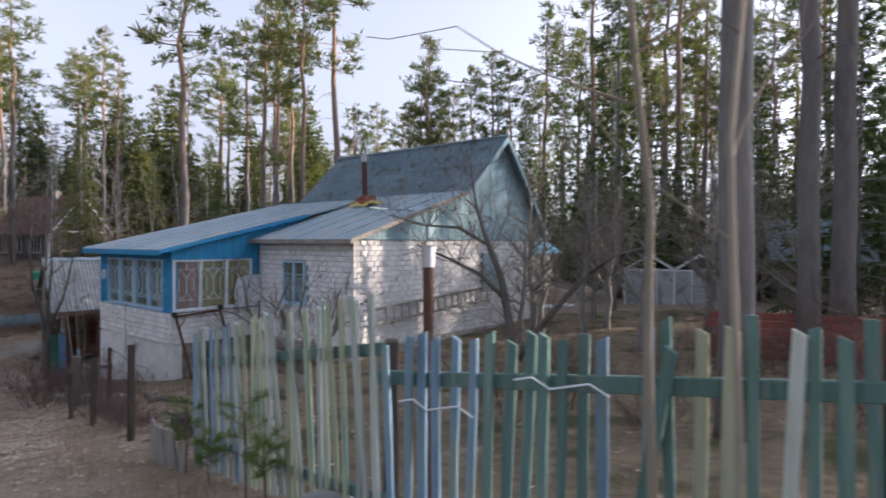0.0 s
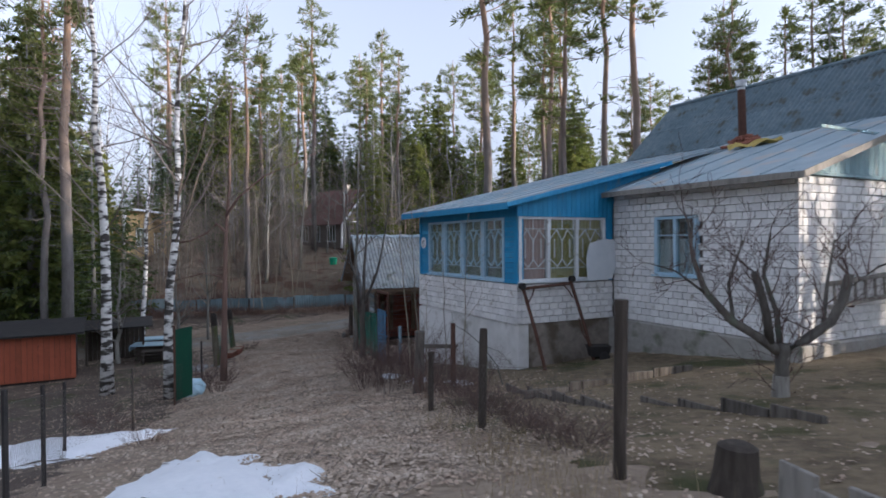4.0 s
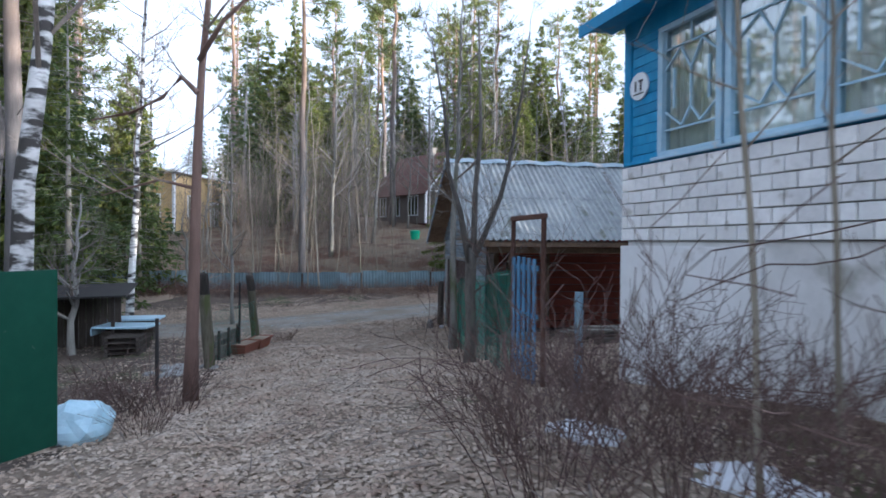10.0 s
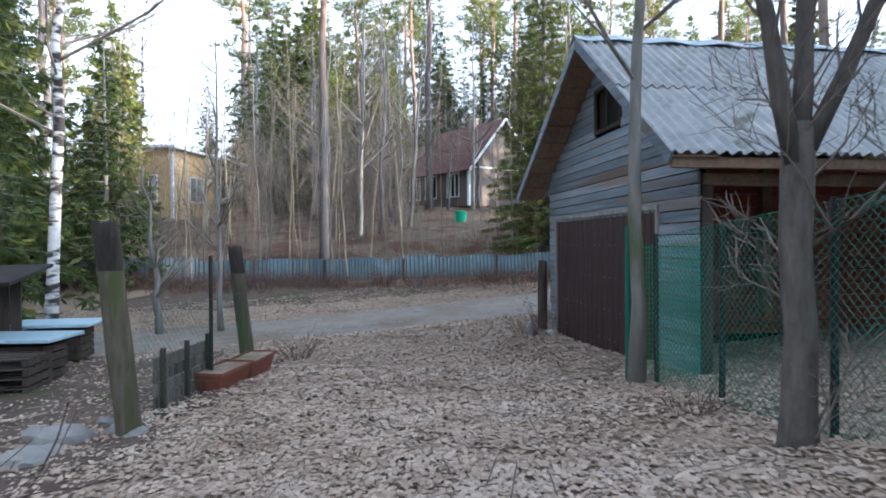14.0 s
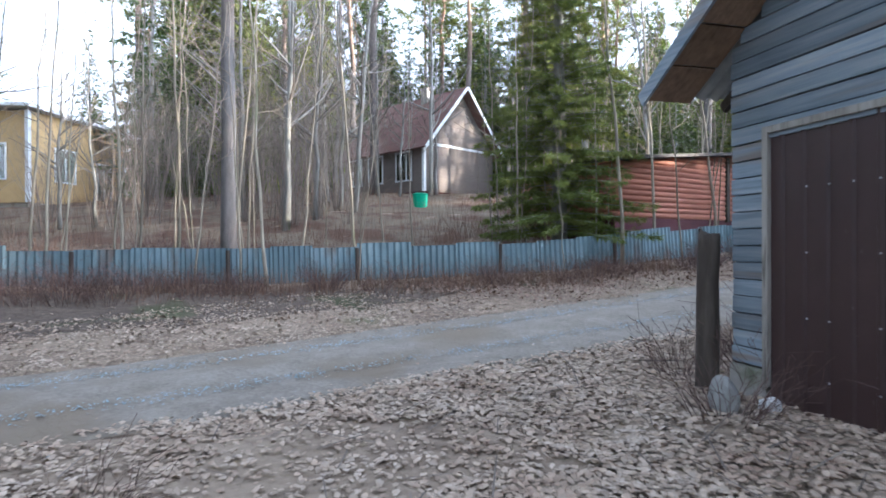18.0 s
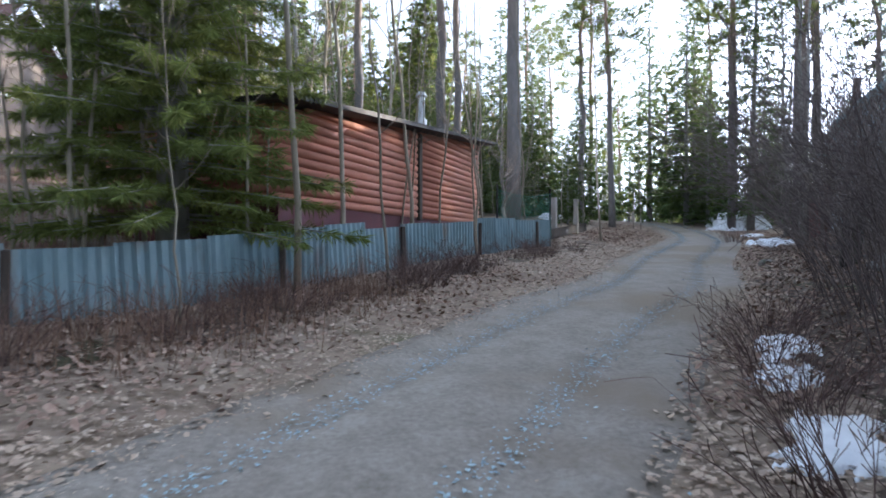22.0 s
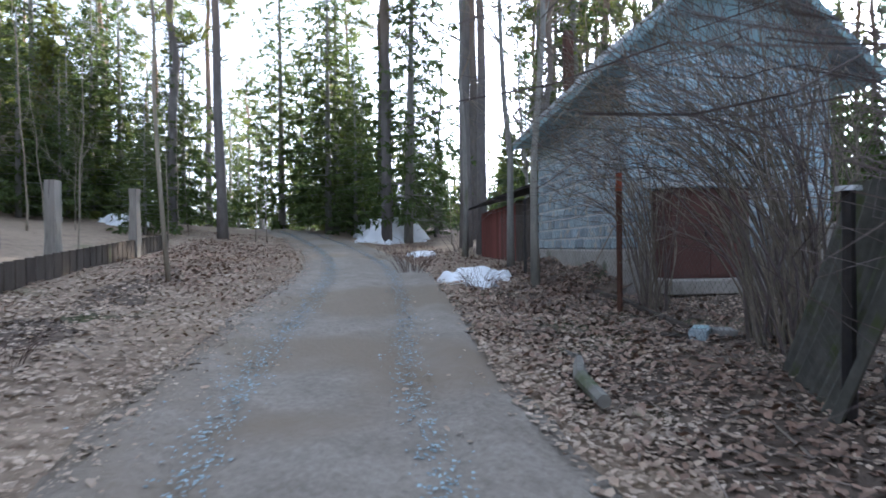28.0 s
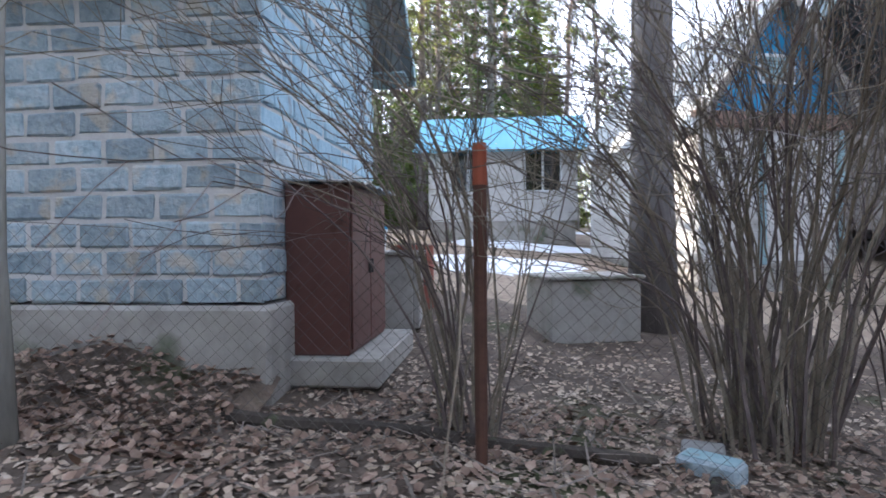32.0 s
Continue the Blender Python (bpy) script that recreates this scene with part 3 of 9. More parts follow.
ROAD = ((-60, -2), (-46, 8), (-36, 15.5), (-29, 21.8), (-25.4, 26.3), (-23.04, 29.88), (-20.64, 33.1), (-18.04, 36.4), (-15.75, 38.9), (-13.62, 42.04), (-11.04, 45.28), (-7.94, 49.58), (-4.9, 55.6), (-2.9, 63), (-4.5, 74), (-12, 88))


def catmull(pts, step):
    out = []
    for k in range(len(pts) - 1):
        p0, p1, p2, p3 = (Vector(pts[max(0, min(len(pts) - 1, q))]) for q in (k - 1, k, k + 1, k + 2))
        n = max(1, int((p2 - p1).length / step))
        for i in range(n):
            t = i / n
            out.append(0.5 * ((2 * p1) + (p2 - p0) * t + (2 * p0 - 5 * p1 + 4 * p2 - p3) * t * t + (3 * p1 - p0 - 3 * p2 + p3) * t ** 3))
    return out + [Vector(pts[-1])]


road_line = catmull(ROAD, 0.5)
road_arr = np.array([tuple(p) for p in road_line])


def road_gap(x, y):
    return float(np.sqrt(((road_arr - (x, y)) ** 2).sum(1).min()))


def relief(x, y):
    """Height of the ground sheet: the land, sunk under the road, with small bumps."""
    g = road_gap(x, y) if -64 < x < 4 and -6 < y < 92 else 9
    k = min(1.0, max(0.0, (g - 1.1) / 0.8))
    return ground(x, y) - 0.06 * (1 - k) + k * (0.05 * noise.noise((x * 0.7, y * 0.7, 0)) + 0.03 * noise.noise((x * 2.3, y * 2.3, 5)))


def span(lo, hi, step, far):
    core = list(np.arange(lo, hi + step / 2, step))
    ext, d, s = [], 0, step
    while d < far:
        s *= 1.6
        d += s
        ext.append(d)
    return [lo - e for e in reversed(ext)] + core + [hi + e for e in ext]


gx, gy = span(-56, 14, 0.5, 900), span(-8, 64, 0.5, 900)
nx, ny = len(gx), len(gy)
gme = Geo()
gme.v = [(x, y, relief(x, y)) for y in gy for x in gx]
gme.f = [(j * nx + i, j * nx + i + 1, (j + 1) * nx + i + 1, (j + 1) * nx + i) for j in range(ny - 1) for i in range(nx - 1)]
tagged(part("ground", gme, "ground", smooth=True), "brown ground with leaf litter and thin dry grass", "ground", kind="structure")

rd = Geo()
CROSS = (-1.6, -1.2, -1.0, -0.75, -0.5, 0.0, 0.5, 0.75, 1.0, 1.2, 1.6)
DIP = (-0.09, 0.0, 0.02, -0.015, 0.01, 0.045, 0.01, -0.015, 0.02, 0.0, -0.09)
for i, p in enumerate(road_line):
    d = (road_line[min(i + 1, len(road_line) - 1)] - road_line[max(0, i - 1)]).normalized()
    s = Vector((d.y, -d.x))
    for c, h in zip(CROSS, DIP):
        w = 1 + 0.12 * noise.noise((p.x * 0.4, p.y * 0.4, c))
        q = p + s * c * w
        rd.v.append((q.x, q.y, ground(q.x, q.y) + h + 0.012 * noise.noise((q.x * 3, q.y * 3, 2))))
k = len(CROSS)
rd.f = [(i * k + j, i * k + j + 1, (i + 1) * k + j + 1, (i + 1) * k + j) for i in range(len(road_line) - 1) for j in range(k - 1)]
tagged(part("road", rd, "road", smooth=True), "grey-brown gravel road with two shallow wheel ruts", "road", kind="structure")



def soil(name, outline, mat, label, category, step=0.3, fray=0.5):
    """A sheet of other soil lying on the ground inside an outline, with frayed edges."""
    pts = [Vector(p) for p in outline]
    x0, x1 = min(p.x for p in pts) - 0.6, max(p.x for p in pts) + 0.6
    y0, y1 = min(p.y for p in pts) - 0.6, max(p.y for p in pts) + 0.6
    na, nb = int((x1 - x0) / step) + 1, int((y1 - y0) / step) + 1
    xs, ys = np.meshgrid(x0 + step * np.arange(na), y0 + step * np.arange(nb))
    inside, best = np.zeros(xs.shape, bool), np.full(xs.shape, 1e9)
    for k in range(len(pts)):
        p, q = pts[k], pts[(k + 1) % len(pts)]
        cross = ((p.y > ys) != (q.y > ys)) & (xs < (q.x - p.x) * (ys - p.y) / ((q.y - p.y) or 1e-9) + p.x)
        inside ^= cross
        d = q - p
        u = np.clip(((xs - p.x) * d.x + (ys - p.y) * d.y) / d.length_squared, 0, 1)
        best = np.minimum(best, np.hypot(xs - p.x - u * d.x, ys - p.y - u * d.y))
    gap = np.where(inside, best, -best)
    g, idx = Geo(), {}
    for j in range(nb):
        for i in range(na):
            x, y = float(xs[j, i]), float(ys[j, i])
            e = float(gap[j, i]) + fray * noise.noise((x * 0.9, y * 0.9, 3)) + 0.3 * noise.noise((x * 2.7, y * 2.7, 8))
            if e > -step * 1.6:
                idx[i, j] = len(g.v)
                g.v.append((x, y, relief(x, y) + (0.012 + 0.03 * max(0, noise.noise((x * 1.6, y * 1.6, 2))) if e > 0 else -0.06)))
    g.f = [(idx[i, j], idx[i + 1, j], idx[i + 1, j + 1], idx[i, j + 1]) for i, j in idx if (i + 1, j) in idx and (i + 1, j + 1) in idx and (i, j + 1) in idx]
    tagged(part(name, g, mat, smooth=True), label, category, kind="structure")


soil("garden_ground", ((-2.9, 6.9), (-4.6, 8.9), (-6.6, 11.3), (-8.2, 13.2), (-9.4, 15.6), (-11.6, 19.2), (-4, 18), (4, 24), (12, 24), (12, 4), (5, 1.6), (-0.2, 4.2)), "turf", "mossy garden ground with old straw and soil", "ground", 0.35)
soil("bank_ground", ((-47, 22.5), (-33, 30.2), (-27, 34.2), (-23, 37.2), (-20.5, 41), (-24, 50), (-34, 52), (-52, 46), (-58, 30)), "bankturf", "dry brown turf on the bank behind the fence", "ground", 0.6)
soil("plot_ground", ((-9.4, 6.2), (-13.3, 10.3), (-15.6, 14.2), (-17.7, 17.2), (-20.3, 21.2), (-22.6, 24.4), (-27, 25), (-36, 18), (-30, 3), (-15, 1)), "humus", "dark trodden soil of the fenced plot", "ground", 0.45)
soil("verge_ground", ((-33, 28.6), (-27, 32.6), (-23, 35.4), (-20.3, 38.8), (-17.5, 42.3), (-15.3, 44.8), (-12.4, 49.5), (-11.6, 48.8), (-14.2, 45.4), (-16.3, 42.6), (-18.8, 39.4), (-21.0, 36.9), (-23.4, 34.0), (-26.6, 29.6), (-31.0, 25.2)), "humus", "dark soil below the sheet fence", "ground", 0.35)
# dark soil colour paints the shade of the thicket here
soil("verge_ground", ((-19.2, 30.6), (-16.6, 35.0), (-14.3, 38.1), (-12.1, 41.2), (-9.6, 44.8), (-5.6, 45.5), (-3, 40), (-7, 36.5), (-12, 32.5), (-16, 29.5)), "humus", "soil under the roadside bushes, coloured dark as in their shade", "ground", 0.35)

FENCE = ((-44, 21.5), (-33, 29.2), (-27, 33.2), (-23, 36.0), (-20.3, 39.5), (-17.5, 43), (-15.3, 45.3))
fence_line = catmull(FENCE, 0.165)


# ---- buildings ----
def planks_wall(parent, g0, axis, at, lo, hi, z0, z1, step, thick, material, clip=None, name="plank", gap=0.006, out=-1, off=0.0):
    """Horizontal boards on a wall: axis 0 runs along x at y = at, axis 1 along y at x = at. clip(z) gives the run at that height."""
    z = z0
    while z < z1 - 0.02:
        h = min(step, z1 - z) * uni(0.94, 1.0)
        runs = clip(z + h / 2) if clip else [(lo, hi)]
        for a, b in runs:
            if b - a < 0.05:
                continue
            g = Geo()
            t = thick * uni(0.7, 1.3)
            if axis == 0:
                g.cbox(-(b - a) / 2, (b - a) / 2, -t / 2, t / 2, 0, h - gap, 0.004)
                m = pose((a + b) / 2, at + out * t / 2, z - off, 0, 0, uni(-0.15, 0.15))
            else:
                g.cbox(-(b - a) / 2, (b - a) / 2, -t / 2, t / 2, 0, h - gap, 0.004)
                m = pose(at + out * t / 2, (a + b) / 2, z - off, 0, 0, 90 + uni(-0.15, 0.15))
            part(name, g, material, parent, m=m)
        z += step


def boards_up(parent, pts, thick, material, width, out, name="board"):
    """Upright boards under a line: pts(x) gives the lower and the upper end at that run; out is the wall's pose."""
    for a, b, z0l, z1l, z0r, z1r in pts:
        g = Geo()
        g.add([(a + 0.004, 0, z0l), (b - 0.004, 0, z0r), (b - 0.004, 0, z1r), (a + 0.004, 0, z1l), (a + 0.004, -thick, z0l), (b - 0.004, -thick, z0r), (b - 0.004, -thick, z1r), (a + 0.004, -thick, z1l)], [(0, 1, 2, 3), (7, 6, 5, 4), (0, 4, 5, 1), (1, 5, 6, 2), (2, 6, 7, 3), (3, 7, 4, 0)])
        part(name, g, material, parent, m=out)


def window(parent, m, w, h, sashes, frame, cloths, pattern=True, deep=0.09, name="window"):
    """A window in its opening: x across, z up, y inwards. Frame, panes with their muntins, and the curtain behind each."""
    win = new(name)
    win.parent, win.matrix_basis = parent, m
    fr = Geo()
    t = 0.06
    fr.cbox(0, w, -0.03, deep, 0, t, 0.006).cbox(0, w, -0.03, deep, h - t, h, 0.006)
    edges = [0.0] + list(sashes) + [w]
    for e in edges:
        x0 = min(max(e - 0.04, 0), w - 0.08)
        fr.cbox(x0, x0 + 0.08, -0.035, deep - 0.002, t, h - t, 0.006)
    part("window_frame", fr, frame, win)
    sl = Geo()
    sl.cbox(-0.05, w + 0.05, -0.09, -0.03, -0.035, 0.0, 0.006)
    part("sill", sl, frame, win)
    for i in range(len(edges) - 1):
        a, b = edges[i] + 0.045, edges[i + 1] - 0.045
        pane = Geo()
        pane.box(a, b, 0.03, 0.034, t, h - t)
        po = part("pane", pane, "glass", win)
        po.visible_shadow = False
        mu = Geo()
        if pattern:
            c, r = (a + b) / 2, 0.011
            zt, zb, k1, k2 = h - t, t, h * 0.80, h * 0.62
            def bar(p, q):
                mu.beam((p[0], 0.018, p[1]), (q[0], 0.018, q[1]), 0.02, 0.018)
            bar((a, k1 + 0.02), (b, k1 + 0.02))
            bar((a + 0.04, zt), (a + 0.04, k1)), bar((b - 0.04, zt), (b - 0.04, k1)), bar((c, zt), (c, k1))
            for s in (-1, 1):
                bar((c + s * 0.16, k1), (c, k2)), bar((c + s * 0.16, k1), (c + s * (b - a) * 0.48, k2 + 0.05)), bar((c + s * (b - a) * 0.3, k2 + 0.06), (c + s * (b - a) * 0.3, h * 0.36))
                bar((c, h * 0.34), (c + s * 0.14, h * 0.22)), bar((c + s * 0.14, h * 0.22), (c + s * (b - a) * 0.45, h * 0.34))
            bar((c, k2), (c, h * 0.34))
            bar((a, h * 0.2), (b, h * 0.2))
        else:
            mu.beam((a, 0.018, h * 0.68), (b, 0.018, h * 0.68), 0.05, 0.03)
        part("muntin", mu, frame, win)
        cl = Geo()
        n = 24
        top = h - t if pattern else h * 0.62
        cl.v = [(a + (b - a) * q / n, 0.075 + 0.018 * math.sin(q * 1.9 + i), z) for z in (t, top) for q in range(n + 1)]
        cl.f = [(q, q + 1, n + 2 + q, n + 1 + q) for q in range(n)]
        part("curtain", cl, cloths[i % len(cloths)], win)
    return win


# the white brick house with its blue veranda
HZ = -3.3
HOUSE = pose(-11.93, 20.23, HZ, 0, 0, -40.17)
house = thing("house", HOUSE, "white brick country house with a blue veranda and grey slate roof", "house")
HO = (0, 0, -HZ)
B0, B1 = -1.62, 1.45            # brickwork of the house, from and to
V0, V1 = -1.63, -0.70           # brickwork of the veranda
g = Geo(HO)
g.box(5.50, 9.86, 2.99, 3.2, B0, B1 + 0.02)
g.box(9.66, 9.88, 2.99, 12.0, B0, B1 + 0.02)
g.box(1.2, 9.88, 11.9, 12.1, B0, B1)
g.box(1.2, 1.4, 2.9, 12.0, B0, B1)
part("wall_core", g, "mortar", house, "grey mortar between the bricks")
g = Geo(HO)
g.box(0.12, 5.22, 0.12, 0.3, V0, V1 + 0.0).box(5.02, 5.222, 0.3, 3.0, V0, V1)
g.box(0.12, 0.3, 0.3, 3.0, -3.3, V1).box(0.12, 5.4, 2.95, 3.1, V0, 1.6)
part("wall_core", g, "mortar", house, "grey mortar between the bricks")
g = Geo(HO)
g.cbox(0.06, 5.30, 0.05, 0.35, -3.7, V0, 0.02)
part("plinth", g, "greyplaster", house, "rough grey-white plastered footing with stains")
# the side footing is darker and browner than the front one
part("plinth", Geo(HO).cbox(4.95, 5.298, 0.35, 3.0, -3.7, V0 - 0.002, 0.02), "brownplaster", house, "darker brown-grey footing with brown spots")
g = Geo(HO)
g.cbox(-0.03, 2.1, 0.01, 0.12, -3.4, V0 - 0.06, 0.01).cbox(-0.02, 0.1, 0.121, 1.5, -3.3, V0 + 0.002, 0.01)
part("plaster_panel", g, "whitewash", house, "whitewashed panel")
g = Geo(HO)
g.cbox(5.2, 10.1, 2.76, 3.1, -2.6, B0, 0.03).cbox(9.75, 10.1, 3.1, 12.2, -2.6, B0 - 0.002, 0.03)
part("plinth", g, "concrete", house, "crumbling grey concrete footing")
# veranda woodwork
edge_f = (0.62, 1.6, 2.68, 3.74, 4.74)
edge_s = (0.06, 0.9, 1.74, 2.62)
WZ0, WZ1 = -0.66, 0.84
g = Geo(HO)
g.cbox(0.0, 0.13, 0.02, 0.17, V1, 1.12, 0.01)
part("corner_post", g, "blue", house)
g = Geo(HO)
g.cbox(5.16, 5.32, 0.03, 0.2, V1, 1.12, 0.01)
part("corner_post", g, "blue", house)
for x0, x1 in ((0.14, 0.62), (4.74, 5.155)):
    z = V1
    while z < 1.05:
        g = Geo(HO)
        g.cbox(x0, x1, 0.045 + uni(-0.004, 0.004), 0.1, z, z + 0.115, 0.006)
        part("board", g, "blue", house)
        z += 0.12
for bx in ((0.05, 5.3, 0.02, 0.13, WZ1, 1.12), (0.05, 5.3, 0.0, 0.14, V1, WZ0), (5.2, 5.34, 0.2, 2.86, V1, WZ0), (5.2, 5.34, 2.62, 2.86, WZ0, 1.3), (0.03, 0.13, 0.17, 2.9, V1, 1.2)):
    part("rail_board", Geo(HO).cbox(*bx, 0.008), "blue", house)
for k in range(4):
    window(house, pose(edge_f[k] + (0 if k == 0 else 0.02), 0.06, WZ0 - HZ), edge_f[k + 1] - edge_f[k] - 0.02, WZ1 - WZ0, (), "bluewhite", ("cloth_white",))
window(house, pose(5.31, edge_s[0], WZ0 - HZ, 0, 0, 90), edge_s[3] - edge_s[0], WZ1 - WZ0, (0.84, 1.68), "whitepaint", ("cloth_pink", "cloth_yellow", "cloth_yellow"))


def ver_roof(y):
    return 1.15 + 0.237 * (y + 0.4)


# boards between the side window and the sloping roof
side = pose(5.345, 0, -HZ, 0, 0, 90)
y = 0.0
while y < 4.4:
    y1 = y + 0.14
    lo0, lo1 = (WZ1 if y < 2.84 else 1.45 + 0.32 * (y - 2.6)), (WZ1 if y1 < 2.84 else 1.45 + 0.32 * (y1 - 2.6))
    boards_up(house, [(y, y1, lo0, ver_roof(y) - 0.03, lo1, ver_roof(y1) - 0.03)], 0.025, "blue", 0.14, side)
    y = y1
g = Geo(HO)
g.slab(((-0.3, -0.42, ver_roof(-0.42)), (5.62, -0.42, ver_roof(-0.42)), (5.62, 7.75, ver_roof(7.75)), (-0.3, 7.75, ver_roof(7.75))), 0.05, 12, 12, 0.006, 1.0)
part("veranda_roof", g, "metalroof", house, "blue-grey sheet metal lean-to roof")
for x in [-0.3 + 0.74 * q for q in range(9)]:
    g = Geo(HO)
    g.beam((x, -0.42, ver_roof(-0.42) + 0.012), (x, 7.7, ver_roof(7.7) + 0.012), 0.02, 0.03)
    part("roof_seam", g, "metalroof", house)
g = Geo(HO)
g.cbox(-0.32, 5.64, -0.45, -0.42, ver_roof(-0.42) - 0.17, ver_roof(-0.42) - 0.02, 0.006).beam((5.635, -0.44, ver_roof(-0.44) - 0.06), (5.635, 4.6, ver_roof(4.6) - 0.06), 0.03, 0.1).beam((-0.315, -0.44, ver_roof(-0.44) - 0.06), (-0.315, 6, ver_roof(6) - 0.06), 0.03, 0.1)
part("fascia", g, "blue", house)
g = Geo(HO)
g.box(-0.28, 5.6, -0.41, 0.04, 1.07, 1.10)
part("soffit", g, "blue", house)


def low_roof(y):
    return 1.47 + 0.32 * (y - 2.55)


g = Geo(HO)
g.slab(((5.0, 2.5, low_roof(2.5)), (10.3, 2.5, low_roof(2.5)), (10.3, 7.75, low_roof(7.75)), (5.0, 7.75, low_roof(7.75))), 0.06, 10, 10, 0.006, 1.1)
part("low_roof", g, "metalroof", house, "patched blue-grey sheet metal roof")
for x in (5.9, 6.8, 7.7, 8.6, 9.5):
    g = Geo(HO)
    g.beam((x, 2.5, low_roof(2.5) + 0.014), (x, 7.7, low_roof(7.7) + 0.014), 0.02, 0.03)
    part("roof_seam", g, "metalroof", house)
g = Geo(HO)
g.cbox(5.0, 10.32, 2.46, 2.5, low_roof(2.5) - 0.13, low_roof(2.5) - 0.01, 0.006).beam((10.31, 2.48, low_roof(2.48) - 0.06), (10.31, 7.7, low_roof(7.7) - 0.06), 0.03, 0.12)
part("fascia", g, "greywood", house)
RY, RZ, KY, KZ, EY, EZ = 9.85, 5.16, 7.62, 3.05, 12.85, 1.5
for a, b, nm in (((KY, KZ), (RY, RZ), "front"), ((EY, EZ), (RY, RZ), "back")):
    for k in range(8):
        x0 = 0.95 + k * 1.175
        for q in range(2):
            u0, u1 = (0.0, 0.53) if q == 0 else (0.48, 1.0)
            pa = (a[0] + (b[0] - a[0]) * u0, a[1] + (b[1] - a[1]) * u0 + 0.02 * (1 - q) + 0.022 * q)
            pb = (a[0] + (b[0] - a[0]) * u1, a[1] + (b[1] - a[1]) * u1 + 0.02 * q)
            g = Geo(HO)
            dz = uni(-0.006, 0.006)
            g.slab(((x0, pa[0], pa[1] + dz), (x0 + 1.2, pa[0], pa[1] + dz), (x0 + 1.2, pb[0], pb[1] + dz), (x0, pb[0], pb[1] + dz)), 0.012, 64, 1, 0.03, 0.15)
            part("slate_sheet", g, "slateblue", house)
g = Geo(HO)
g.tube([(0.9, RY, RZ + 0.05), (10.4, RY, RZ + 0.05)], [0.07, 0.07], 8)
part("ridge_cap", g, "slateblue", house)
g = Geo(HO)
g.beam((10.38, KY, KZ - 0.06), (10.38, RY, RZ - 0.06), 0.03, 0.16).beam((10.38, EY, EZ - 0.06), (10.38, RY, RZ - 0.06), 0.03, 0.16).beam((10.2, EY - 0.1, EZ - 0.1), (0.95, EY - 0.1, EZ - 0.1), 0.12, 0.03)
part("barge_board", g, "paleblue", house)


def gable_top(y):
    return low_roof(y) - 0.06 if y < KY else (KZ + (RZ - KZ) * (y - KY) / (RY - KY) - 0.05 if y < RY else RZ + (EZ - RZ) * (y - RY) / (EY - RY) - 0.05)


gable = pose(10.0, 0, -HZ, 0, 0, 90)
y = 2.6
while y < 12.4:
    y1 = y + 0.16
    lo = 1.46
    if gable_top(min(y1, 12.5)) > lo + 0.05:
        boards_up(house, [(y, y1, lo, max(lo + 0.02, gable_top(y)), lo, max(lo + 0.02, gable_top(y1)))], 0.03, "paleblue", 0.16, gable)
    y = y1
g = Geo(HO)
g.cbox(9.99, 10.06, 2.6, 12.3, 1.43, 1.5, 0.01).cbox(10.03, 10.06, 3.4, 9.3, 2.3, 2.36, 0.01)
part("trim_board", g, "paleblue", house)
# ceiling coloured near-black, as unlit attic shade
g = Geo(HO)
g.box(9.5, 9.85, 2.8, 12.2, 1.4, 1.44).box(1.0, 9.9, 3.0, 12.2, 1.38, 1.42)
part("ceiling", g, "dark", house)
w = window(house, pose(6.72, 2.83, -0.5 - HZ), 1.14, 1.3, (0.57,), "bluewhite", ("plastic_w", "plastic_w"), False)
g = Geo(HO)
g.cbox(10.0, 10.03, 8.8, 9.75, -0.35, 0.95, 0.006)
for q in range(4):
    g.cbox(10.03, 10.045, 8.82 + q * 0.23, 9.04 + q * 0.23, -0.33, 0.93, 0.004)
part("shutter", g, "paleblue", house, "closed grey-blue board shutter")
for k in range(58):
    g = Geo()
    g.cbox(-0.07, 0.07, 0.0, 0.03, 0.15, 1.42, 0.004)
    part("board", g, "blue", house, m=pose(1.3 + 0.15 * k, 12.1, -HZ))
g = Geo(HO)
g.cbox(1.2, 9.9, 12.1, 12.125, -1.62, 0.13, 0.006)
part("plaster_panel", g, "whitewash", house, "whitewashed back wall")
# stove pipe on the roof with a heap of broken brick
g = Geo(HO)
g.tube([(5.95, 6.95, 2.7), (5.9, 6.95, 4.35)], [0.105, 0.1], 12)
part("stove_pipe", g, "rust", house, "rusty stove pipe")
g = Geo(HO)
g.tube([(5.9, 6.95, 4.35), (5.9, 6.95, 4.42), (5.9, 6.95, 4.43), (5.9, 6.95, 4.6), (5.9, 6.95, 4.61), (5.9, 6.95, 4.64)], [0.1, 0.1, 0.14, 0.14, 0.02, 0.02], 12)
part("pipe_cap", g, "zinc", house, "bright steel pipe cap")
g = Geo(HO)
for q in range(34):
    a, r = uni(0, 6.28), uni(0.05, 0.42)
    g.cbox(-0.12, 0.12, -0.06, 0.06, -0.035, 0.035, 0.008, pose(5.95 + r * math.cos(a), 6.9 + r * math.sin(a), low_roof(6.9 + r * math.sin(a)) + 0.22 - 0.42 * r, uni(-20, 20), uni(-20, 20), uni(0, 180)))
part("brick_rubble", g, "redbrick", house, "heap of red brick and mortar round the pipe")
rag = Geo()
for j_ in range(11):
    for i_ in range(15):
        u, v = i_ / 14 - 0.5, j_ / 10 - 0.5
        rag.v.append((u * 1.15 + 0.06 * math.sin(9 * v), v * (0.5 + 0.15 * math.sin(7 * u)) + 0.08 * math.sin(5 * u), 0.04 + 0.05 * math.sin(11 * u + 3 * v) + 0.04 * math.sin(13 * v + 4 * u)))
